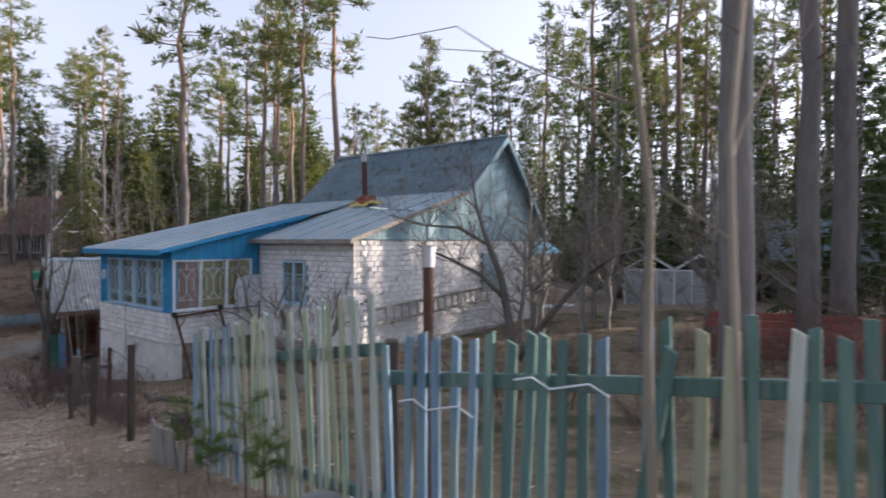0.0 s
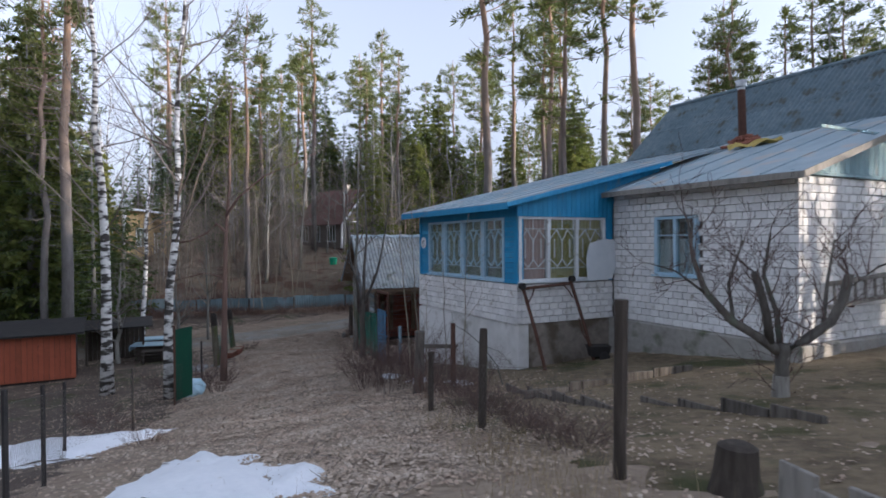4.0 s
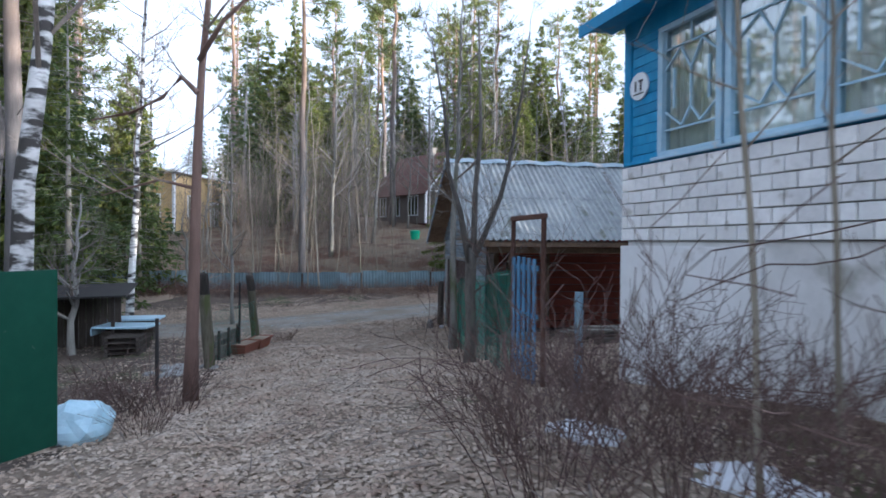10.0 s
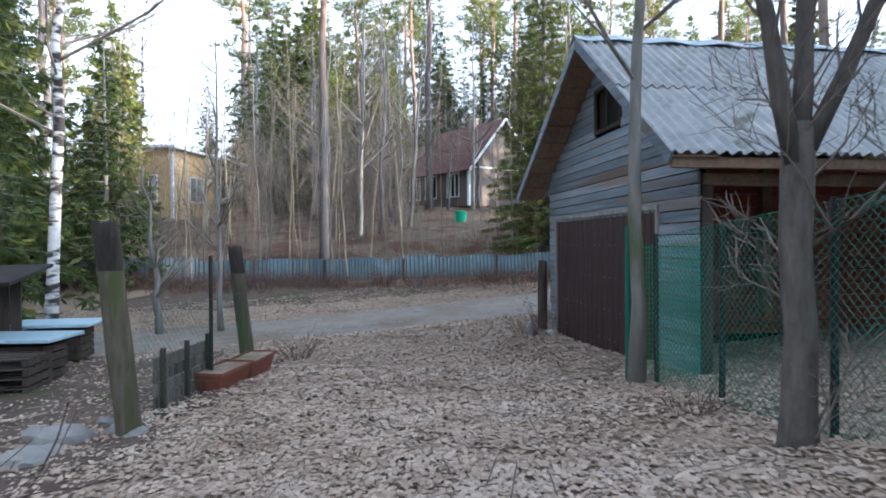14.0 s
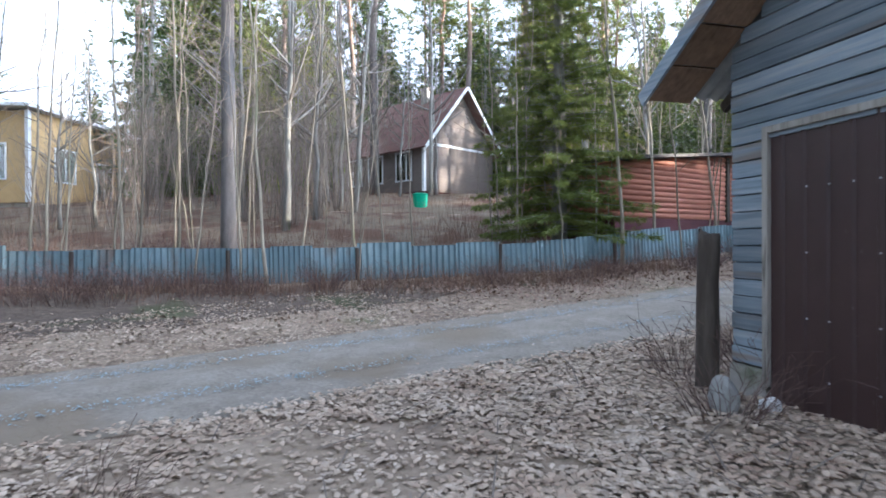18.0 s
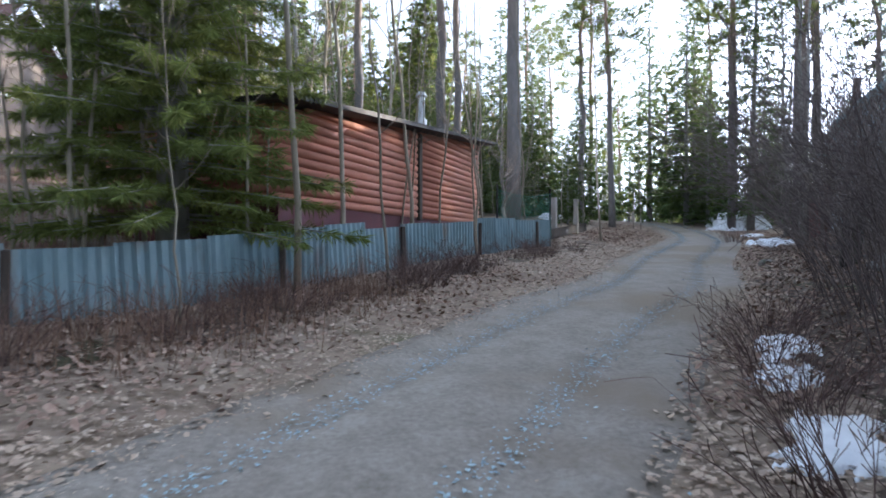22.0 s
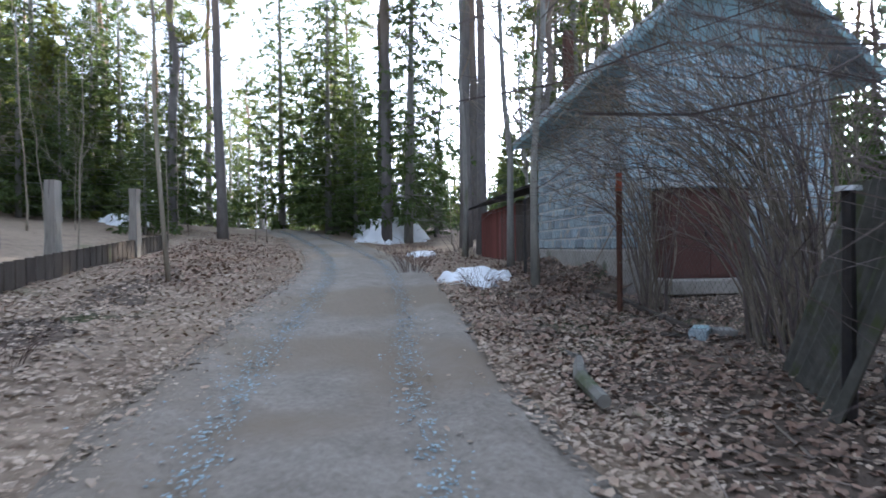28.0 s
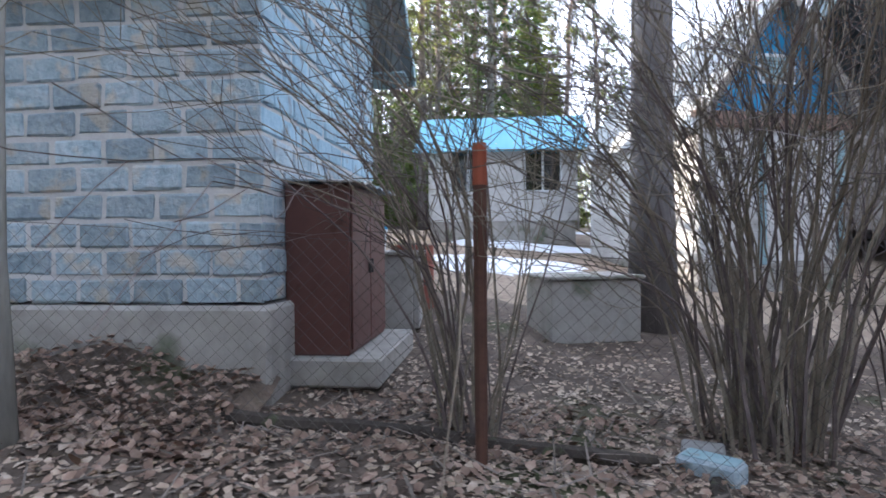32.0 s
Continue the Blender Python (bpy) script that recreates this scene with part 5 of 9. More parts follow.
# blue house across the yard, and small sheds beyond the garden
def simple_house(name, m, w_, d_, h_, rise, wall, roof, label, wins, base="concrete"):
    ob = thing(name, m, label, "house")
    g = Geo()
    g.box(0, w_, 0, d_, 0, h_)
    part("wall", g, wall, ob)
    g = Geo()
    g.box(0.05, w_ - 0.05, 0.05, d_ - 0.05, -0.8, 0)
    part("plinth", g, base, ob)
    g = Geo()
    g.add([(0, 0, h_), (0, d_, h_), (0, d_ / 2, h_ + rise), (w_, 0, h_), (w_, d_, h_), (w_, d_ / 2, h_ + rise)], [(0, 1, 2), (5, 4, 3), (0, 3, 4, 1), (1, 4, 5, 2), (2, 5, 3, 0)])
    part("gable", g, wall, ob)
    for s in (0, 1):
        g = Geo()
        ye = -0.4 if s == 0 else d_ + 0.4
        ez = h_ - 0.4 * rise / (d_ / 2)
        g.slab(((-0.4, ye, ez), (w_ + 0.4, ye, ez), (w_ + 0.4, d_ / 2, h_ + rise + 0.06), (-0.4, d_ / 2, h_ + rise + 0.06)), 0.05, 30, 1, 0.012, 0.25)
        part("roof", g, roof, ob)
    for x, y0, z, ww, hh, rz in wins:
        wo = new("window")
        wo.parent, wo.matrix_basis = ob, pose(x, y0, z, 0, 0, rz)
        g = Geo()
        g.cbox(-0.06, 0.0, -0.05, 0.0, -0.06, hh + 0.06, 0.008).cbox(ww, ww + 0.06, -0.05, 0.0, -0.06, hh + 0.06, 0.008).cbox(0, ww, -0.052, 0.0, -0.06, 0.0, 0.008).cbox(0, ww, -0.052, 0.0, hh, hh + 0.06, 0.008).cbox(ww / 2 - 0.03, ww / 2 + 0.03, -0.045, 0, 0, hh, 0.008)
        part("window_frame", g, "whitepaint", wo)
        g = Geo()
        g.box(0, ww, -0.02, -0.016, 0, hh)
        part("pane", g, "glass", wo)
        # near-black panel in place of an unlit room behind the pane
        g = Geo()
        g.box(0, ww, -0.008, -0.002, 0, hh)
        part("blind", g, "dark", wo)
    return ob


simple_house("far_cottage", pose(3.4, 35.35, -1.25, 0, 0, -127), 4.4, 3.6, 2.3, 1.1, "sidingwhite", "brightblueroof", "white cottage with a light blue roof across the yard", ((0.7, -0.01, 0.9, 1.0, 1.2, 0), (2.9, -0.01, 0.9, 1.0, 1.2, 0)))
AX = pose(-5.1, 34.4, -2.45, 0, 0, -20)        # x runs back from the gable front, y along it to the left-hand corner
annex = thing("yard_cottage", AX, "small white-sided cottage with a blue boarded gable", "house")
g = Geo()
g.box(0.03, 4.6, -3.12, -0.03, 0.0, 2.95)
part("wall_core", g, "greywall", annex)
part("plinth", Geo().cbox(0.0, 4.6, -3.15, 0.0, -0.7, 0.15, 0.02), "concrete", annex)
for k in range(18):
    z = 0.16 + 0.14 * k
    for m, L in ((pose(0, -0.0, z, 0, 0, -90), 3.15), (pose(4.6, 0.0, z, 0, 0, 180), 4.6)):
        part("siding", Geo().cbox(0, L, -0.004, 0.026, 0, 0.136, 0.006), "sidingwhite", annex, m=m)
for k in range(21):
    y0, y1 = -3.15 + 0.15 * k, -3.15 + 0.15 * k + 0.146
    t0, t1 = (2.97 + 2.2 * (1 - abs(q + 1.575) / 1.575) for q in (y0, y1))
    g = Geo()
    g.add([(x, y, z) for x in (-0.03, 0.0) for y, z in ((y0, 2.96), (y1, 2.96), (y1, max(t1, 2.98)), (y0, max(t0, 2.98)))], [(0, 1, 2, 3), (7, 6, 5, 4), (0, 4, 5, 1), (1, 5, 6, 2), (2, 6, 7, 3), (3, 7, 4, 0)])
    part("gable_board", g, "blue", annex)
part("tie_beam", Geo().cbox(-0.12, 0.03, -3.3, 0.15, 2.66, 2.95, 0.012), "pinkwood", annex, "faded pinkish-brown beam")
for y in (-1.3, -3.0):
    part("post", Geo().cbox(-0.1, 0.0, y - 0.05, y + 0.05, 0.1, 2.66, 0.008), "paleblue", annex)
part("window_frame", Geo().cbox(-0.06, -0.028, -2.0, -1.2, 3.5, 3.56, 0.005).cbox(-0.06, -0.028, -2.0, -1.2, 4.0, 4.06, 0.005).cbox(-0.06, -0.028, -2.0, -1.94, 3.56, 4.0, 0.005).cbox(-0.06, -0.028, -1.26, -1.2, 3.56, 4.0, 0.005), "whitepaint", annex)
part("shutter", Geo().cbox(-0.05, -0.03, -1.94, -1.26, 3.56, 4.0, 0.004), "paleblue", annex)
for ye in (0.28, -3.43):
    g = Geo()
    g.slab(((-0.35, ye, 2.62), (4.9, ye, 2.62), (4.9, -1.575, 5.28), (-0.35, -1.575, 5.28)), 0.03, 44, 1, 0.02, 0.15)
    part("roof_sheet", g, "slate", annex)
    part("barge_board", Geo().beam((-0.37, ye, 2.57), (-0.37, -1.575, 5.22), 0.03, 0.14), "greywood", annex)
gh = thing("greenhouse", pose(8.2, 26.3, -1.6, 0, 0, -22), "small glazed greenhouse with white wooden frames", "greenhouse")
part("base_frame", Geo().cbox(0, 4.2, 0, 0.1, -0.6, 0.18, 0.01).cbox(0, 0.1, 0.1, 2.4, -0.6, 0.18, 0.01).cbox(4.1, 4.2, 0.1, 2.4, -0.6, 0.18, 0.01), "greywood", gh)
for x in (0, 2.1):
    for k in range(4):
        part("stud", Geo().cbox(x + 0.68 * k, x + 0.68 * k + 0.05, 0.0, 0.05, 0.18, 1.72, 0.005), "whitepaint", gh)
    part("head_rail", Geo().cbox(x, x + 2.1, -0.005, 0.055, 1.72, 1.79, 0.006), "whitepaint", gh)
    for a, b in ((0.0, 1.05), (2.1, 1.05)):
        part("rafter", Geo().beam((x + a, 0.02, 1.76), (x + b, 0.02, 2.42), 0.05, 0.07), "whitepaint", gh)
        part("rafter", Geo().beam((x + a, 2.4, 1.76), (x + b, 2.4, 2.42), 0.05, 0.07), "whitepaint", gh)
        g = Geo()
        g.slab(((x + a, 0.03, 1.8), (x + a, 2.4, 1.8), (x + b, 2.4, 2.46), (x + b, 0.03, 2.46)), 0.006)
        part("roof_pane", g, "film", gh)
    g = Geo()
    g.box(x + 0.05, x + 2.05, 0.02, 0.024, 0.2, 1.72)
    part("pane", g, "film", gh)
part("side_pane", Geo().box(0.03, 0.034, 0.1, 2.4, 0.2, 1.75).box(4.166, 4.17, 0.1, 2.4, 0.2, 1.75).box(0.05, 4.15, 2.39, 2.394, 0.2, 1.75), "film", gh)
rb = thing("board_stack", pose(6.3, 10.6, ground(6.3, 10.6), 0, 0, -20), "low stack of dark red-brown boards under the pines", "boards")
for k in range(6):
    part("board", Geo().cbox(-1.3 + uni(-0.1, 0.1), 1.5, -0.02, 0.0, 0.1 + 0.145 * k, 0.235 + 0.145 * k, 0.005), "redbrown", rb)
simple_house("garden_shed", pose(14.0, 24.2, -1.5, 0, 0, -20), 3.0, 3.0, 2.5, 1.3, "greywall", "slateblue", "grey garden shed under pines", ((0.8, -0.01, 0.9, 0.8, 0.9, 0),))


# ---- fences, gates and loose things ----
def on_ground(x, y, turn=0.0, lift=0.0):
    return pose(x, y, ground(x, y) + lift, 0, 0, turn)


# picket fence at the garden corner: an old close-set run, then a wider one
FA, FB, FC = Vector((-2.81, 6.6)), Vector((-0.43, 3.98)), Vector((-0.32, 3.75))
FL = (FB - FA).length
fd = (FB - FA) / FL
fe = Vector((math.cos(radians(-34)), math.sin(radians(-34))))
pz = ground(FA.x, FA.y)
pick = thing("picket_fence", pose(0, 0, pz), "weathered picket fence in faded yellow, blue and green paint", "fence")


def picket_mesh(k, w):
    """A thin worn picket one metre long, its top split or cut askew."""
    g = Geo()
    cut, skew = ((0.0, 0.0), (0.012, 0.0), (-0.01, 0.004), (0.006, -0.004))[k]
    ring = [(-w, -0.011), (-w + 0.006, -0.014), (w - 0.006, -0.014), (w, -0.011), (w, 0.011), (-w, 0.011)]
    zs = (0.0, 0.34, 0.7, 1.0)
    for i, z in enumerate(zs):
        for x, y in ring:
            g.v.append((x * (1 + 0.07 * math.sin(3 * i + k)) + skew * i, y + 0.004 * math.sin(2 * i + k), z + (cut * x / w if i == 3 else 0)))
    n = len(ring)
    g.f = [(a * n + b, a * n + (b + 1) % n, (a + 1) * n + (b + 1) % n, (a + 1) * n + b) for a in range(3) for b in range(n)] + [tuple(range(n - 1, -1, -1)), tuple(3 * n + b for b in range(n))]
    return g


meshes = {}
for key in ("picket_y", "picket_b", "picket_g", "picket_w"):
    for k in range(4):
        meshes[key, k] = picket_mesh(k, 0.031 if key in ("picket_y", "picket_w") else 0.029).mesh("picket")
        fix_normals(meshes[key, k])
        meshes[key, k].materials.append(M[key])


def set_picket(q, way, top, key, lean):
    lo = ground(q.x, q.y) + uni(-0.02, 0.05)
    part("picket", meshes[key, rnd.randrange(4)], key, pick, m=pose(q.x, q.y, lo - pz, uni(-2.5, 2.5), lean + uni(-1.2, 1.2), way + uni(-7, 7)) @ Matrix.Diagonal((uni(0.85, 1.15), 1, top - lo, 1)))


for i in range(28):
    u = i / 27
    key = rnd.choice(("picket_w", "picket_w", "picket_b")) if i < 11 else rnd.choice(("picket_y", "picket_y", "picket_w")) if i < 25 else "picket_w"
    set_picket(FA + fd * FL * u + Vector((uni(-0.015, 0.015), uni(-0.015, 0.015))), math.degrees(math.atan2(fd.y, fd.x)), 0.33 + 0.67 * u + uni(-0.03, 0.03), key, -2.2 - 2.5 * u)
for i in range(50):
    u = i * 0.115
    key = "picket_b" if i < 5 else "picket_g" if rnd.random() < 0.72 else rnd.choice(("picket_b", "picket_w", "picket_y"))
    if i in (27, 41):
        continue
    set_picket(FC + fe * u, -34, 0.74 + 0.12 * min(u, 2.2) + uni(-0.05, 0.05), key, (uni(-1.5, 1.5) if i != 13 else 9))
for a, b, za, zb, mat in ((FA, FB, 0.35, 0.25, "picket_g"), (FA, FB, 1.2, 1.3, "picket_g"), (FC, FC + fe * 5.7, 0.22, 0.25, "picket_b"), (FC - fe * 0.15, FC + fe * 5.7, 1.12, 1.15, "picket_g")):
    side = Vector((-(b - a).y, (b - a).x)).normalized() * 0.04
    g = Geo()
    g.beam((a.x + side.x, a.y + side.y, ground(a.x, a.y) + za - pz), (b.x + side.x, b.y + side.y, ground(b.x, b.y) + zb - pz), 0.045, 0.09, 0.006)
    part("fence_rail", g, mat, pick)
for q in (FA, FB, FC + fe * 2.6, FC + fe * 5.3):
    g = Geo()
    g.cbox(q.x + 0.02, q.x + 0.12, q.y + 0.05, q.y + 0.15, ground(q.x, q.y) - pz - 0.3, ground(q.x, q.y) - pz + 1.35, 0.01)
    part("fence_post", g, "oldwood", pick)
for u, z in ((0.2, 0.98), (1.0, 1.12), (0.3, 0.1)):
    q = FC + fe * u
    g = Geo()
    g.tube([(q.x + 0.09 * k - 0.12, q.y - 0.05 * k - 0.02, ground(q.x, q.y) - pz + z + 0.03 * math.sin(2.1 * k)) for k in range(6)], [0.006] * 6, 4)
    part("wire_tie", g, "plastic_w", pick, "white cord tied round the pickets")

# far fence of waved sheets along the road
far_fence = thing("sheet_fence", pose(0, 0, 0), "low fence of faded blue-grey waved sheets along the road", "fence")
base_me = {}
i, sheet = 0, 0
while i < len(fence_line) - 7:
    p, q = fence_line[i], fence_line[i + 6]
    d = (q - p)
    w = d.length + 0.03
    key = round(w, 1)
    if key not in base_me:
        gg = Geo()
        k = 24
        hh = 0.86
        gg.v = [(key * a / k, 0.015 * math.sin(a * 2.1) + o, z) for o in (0, 0.008) for z in (0, hh) for a in range(k + 1)]
        w1 = k + 1
        gg.f = [(a, a + 1, w1 + a + 1, w1 + a) for a in range(k)] + [(2 * w1 + a, 3 * w1 + a, 3 * w1 + a + 1, 2 * w1 + a + 1) for a in range(k)] + [(w1 + a, w1 + a + 1, 3 * w1 + a + 1, 3 * w1 + a) for a in range(k)]
        base_me[key] = gg.mesh("fence_sheet")
        base_me[key].materials.append(M["fenceboard"])
    z = min(ground(p.x, p.y), ground(q.x, q.y)) - 0.06
    slope = math.degrees(math.atan2(ground(q.x, q.y) - ground(p.x, p.y), d.length))
    ob = part("fence_sheet", base_me[key], "fenceboard", far_fence, m=pose(p.x, p.y, ground(p.x, p.y) - 0.1 + uni(-0.03, 0.03), uni(-2, 2), -slope, math.degrees(math.atan2(d.y, d.x))) @ Matrix.Diagonal((w / key, 1, uni(0.92, 1.06), 1)))
    if sheet % 3 == 0:
        g = Geo()
        s = Vector((-d.y, d.x)).normalized() * 0.06
        g.cbox(-0.035, 0.035, -0.035, 0.035, -0.3, 0.7, 0.008)
        part("fence_post", g, "oldwood", far_fence, m=pose(p.x - s.x, p.y - s.y, ground(p.x, p.y), uni(-2, 2), uni(-2, 2), uni(0, 90)))
    sheet += 1
    i += 6


def net(a, b, z0a, z0b, h, mat, mesh=0.06, name="wire_mesh_fence", label="", posts=(), parent=None, r=0.0016, post_mat="rust", post_h=None, sag=0.0):
    """A chain-link fence: crossed wires between a and b, with posts."""
    a, b = Vector(a), Vector(b)
    L = (b - a).length
    ob = thing(name, pose(a.x, a.y, z0a, 0, 0, math.degrees(math.atan2((b - a).y, (b - a).x))), label, "fence")
    dz = z0b - z0a
    g = Geo()

    def pt(u, v):
        u = min(max(u, 0), L)
        return (u, 0.01 * math.sin(u * 3) + 0.012 * math.sin(v * 5 + u), v + dz * u / L - sag * math.sin(math.pi * u / L) * v / h)
    step = mesh * 1.42
    u = -h
    while u < L:
        for s in (1, -1):
            u0, u1, v0, v1 = u, u + h, 0.0, h
            if u0 < 0:
                v0, u0 = -u, 0.0
            if u1 > L:
                v1, u1 = h - (u1 - L), L
            if v1 > v0:
                pa, pb = (pt(u0, v0), pt(u1, v1)) if s > 0 else (pt(u0, h - v0), pt(u1, h - v1))
                k = 3
                pts = [tuple(Vector(pa).lerp(Vector(pb), q / k)) for q in range(k + 1)]
                g.tube(pts, [r] * (k + 1), 3, caps=False)
        u += step
    for v in (0.02, h - 0.01):
        g.tube([pt(L * q / 8, v) for q in range(9)], [r * 1.3] * 9, 3, caps=False)
    w = part("wire_mesh", g, mat, ob)
    w["kind"] = "stuff"
    for u in posts:
        pg = Geo()
        hh = post_h or h + 0.12
        pg.tube([(u, 0.03, dz * u / L - 0.25), (u + uni(-0.03, 0.03), 0.03, dz * u / L + hh)], [0.028, 0.026], 8)
        part("post", pg, post_mat, ob)
    return ob


def post(x, y, h, r, mat, label, lean=(0, 0), name="fence_post", n=9, group="", rough=0.12):
    ob = thing(name, on_ground(x, y), label, "post", group)
    g = Geo()
    k = 6
    g.tube([(lean[0] * i / k, lean[1] * i / k, -0.3 + (h + 0.3) * i / k) for i in range(k + 1)], [r * (1.06 - 0.1 * i / k) * (1 + uni(-rough, rough)) for i in range(k + 1)], n)
    part("shaft", g, mat, ob)
    return ob


# posts of the garden side
for x, y, h, r, lean in ((-4.8, 8.92, 1.5, 0.055, (0.02, 0.0)), (-6.82, 11.3, 1.35, 0.055, (0.03, 0.02)), (-8.3, 12.95, 1.0, 0.05, (0, 0.03))):
    post(x, y, h, r, "oldwood", "dark weathered wooden garden fence post", lean, group="posts of the garden fence")
net((-4.8, 8.92), (-8.3, 12.95), ground(-4.8, 8.92), ground(-8.3, 12.95), 0.95, "wire", 0.09, label="sagging rusty chain-link fence along the garden", r=0.0014, sag=0.08)
post(-9.55, 15.1, 1.3, 0.1, "oldgrey", "split grey weathered gate post beside the lane", (0.05, 0.0), rough=0.2)
post(-8.95, 15.6, 1.35, 0.055, "rust", "rusty iron post in front of the veranda")
g = Geo()
rail = thing("fence_rail", on_ground(-9.5, 15.2), "old grey rail tied between two posts", "rail")
g.beam((0.02, -0.1, 0.98), (0.62, 0.44, 0.92), 0.05, 0.08, 0.006)
part("rail", g, "oldgrey", rail)
pipe = post(-0.1, 4.0, 1.97, 0.038, "rust", "tall rusty pipe post with a bright tin cap", name="pipe_post")
g = Geo()
g.tube([(0, 0, 1.84), (0, 0, 1.98), (0, 0, 1.985), (0, 0, 1.99)], [0.044, 0.044, 0.048, 0.01], 14)
part("tin_cap", g, "zinc", pipe, "bright tin can")
# low slabs edging the bed
for k in range(7):
    q = Vector((-3.75, 7.5)).lerp(Vector((-2.9, 6.45)), k / 6)
    sl = thing("edging_board", on_ground(q.x, q.y, -52 + uni(-6, 6)), "short upright grey board edging the garden", "board", "boards edging the garden")
    g = Geo()
    g.cbox(-0.12, 0.12, -0.015, 0.015, -0.15, uni(0.34, 0.52), 0.005)
    part("board", g, "greywood", sl, m=pose(0, 0, 0, uni(-8, 8), 0, 0))
for (xa, ya), (xb, yb) in (((-4.9, 12.7), (-2.9, 11.2)), ((-6.8, 13.4), (-4.2, 15.6)), ((-7.4, 14.4), (-5.2, 12.2))):
    d = Vector((xb - xa, yb - ya))
    for k in range(4):
        q = Vector((xa, ya)) + d * (k / 4)
        sl = thing("bed_edging", on_ground(q.x, q.y, math.degrees(math.atan2(d.y, d.x))), "grey slate strip edging a garden bed", "edging", "strips edging the beds")
        g = Geo()
        g.cbox(0, d.length / 4 - 0.02, -0.02, 0.02, -0.1, uni(0.12, 0.2), 0.006)
        part("strip", g, "oldgrey", sl)
stump = thing("tree_stump", on_ground(-3.95, 8.75), "dark rotten tree stump", "stump")
g = Geo()
g.tube([(0, 0, -0.1), (0, 0, 0.12), (0.01, 0, 0.33), (0.01, 0, 0.36)], [0.22, 0.16, 0.14, 0.08], 16)
part("wood", g, "oldwood", stump)
# iron frame with a wheel leaning at the veranda
stand = thing("iron_stand", HOUSE @ pose(0, 0, -HZ), "rusty iron frame leaning against the veranda wall", "frame")
for a, b, r in (((6.05, 0.3, -2.75), (5.47, 0.06, -0.76), 0.04), ((6.1, 1.62, -2.6), (5.47, 1.42, -0.66), 0.042), ((5.48, 0.02, -0.8), (5.48, 1.46, -0.72), 0.036), ((5.6, 0.13, -1.1), (5.5, 0.36, -0.78), 0.016), ((5.6, 1.38, -1.05), (5.5, 1.2, -0.76), 0.016)):
    g = Geo()
    g.tube([a, tuple(Vector(a).lerp(Vector(b), 0.5) + Vector((0.01, 0.015, 0))), b], [r, r * 0.95, r], 8)
    part("bar", g, "rust", stand)
for y, z in ((0.03, -0.74), (1.45, -0.62)):
    g = Geo()
    g.tube([(5.44, y, z), (5.54, y, z)], [0.075, 0.075], 14)
    part("pulley", g, "iron", stand)
cart = thing("hand_cart", HOUSE @ pose(6.05, 1.75, ground(-6.4, 17.85) - HZ, 0, 0, 70) @ Matrix.Scale(0.75, 4), "small dark iron hand cart leaning at the footing", "cart")
g = Geo()
for z0, z1, e0, e1 in ((0.18, 0.48, 0.0, 0.06), (0.48, 0.5, 0.08, 0.08)):
    v = [(sx * (0.26 + e), sy * (0.17 + e), z) for z, e in ((z0, e0), (z1, e1)) for sx, sy in ((-1, -1), (1, -1), (1, 1), (-1, 1))]
    g.add(v, [(3, 2, 1, 0), (0, 1, 5, 4), (1, 2, 6, 5), (2, 3, 7, 6), (3, 0, 4, 7)])
part("tray", g, "iron", cart)
for q in (-0.26, 0.26):
    g = Geo()
    g.tube([(0.1, q - 0.03, 0.17), (0.1, q - 0.02, 0.17), (0.1, q + 0.02, 0.17), (0.1, q + 0.03, 0.17)], [0.14, 0.17, 0.17, 0.14], 18)
    part("wheel", g, "iron", cart)
g = Geo()
g.tube([(-0.25, 0, 0.45), (-0.5, 0, 0.9), (-0.62, 0, 1.35)], [0.02, 0.02, 0.02], 6)
part("handle", g, "rust", cart)
# white board leaning against the veranda window
wb = Geo()
wb.add([(x, y, z) for y in (0, 0.015) for x, z in ((0, 0), (0.78, 0.02), (0.95, 0.35), (0.95, 0.98), (0.55, 1.0), (0.12, 0.9), (0.0, 0.55))], [tuple(range(7)), tuple(range(13, 6, -1))] + [(i, i + 7, (i + 1) % 7 + 7, (i + 1) % 7) for i in range(7)])
tagged(part("plastic_sheet", wb, "plastic_w", m=HOUSE @ pose(5.46, 1.95, -0.68 - HZ, -4, 0, 90)), "white plastic sheet leaning on the veranda window", "sheet")
# ladder hung along the gable wall
lad = thing("ladder", HOUSE @ pose(10.2, 3.4, -0.95 - HZ, 0, -3.5, 90), "grey wooden ladder lying along the brick wall", "ladder")
for z in (0.0, 0.42):
    g = Geo()
    g.cbox(0, 5.6, -0.03, 0.03, z - 0.04, z + 0.04, 0.008)
    part("rail", g, "greywood", lad)
for k in range(17):
    g = Geo()
    g.cbox(0.15 + k * 0.33, 0.19 + k * 0.33, -0.02, 0.02, 0.04, 0.38, 0.004)
    part("rung", g, "greywood", lad)
for u in (0.8, 4.8):
    g = Geo()
    g.cbox(u, u + 0.05, 0.03, 0.14, -0.1, 0.0, 0.004)
    part("bracket", g, "rust", lad)

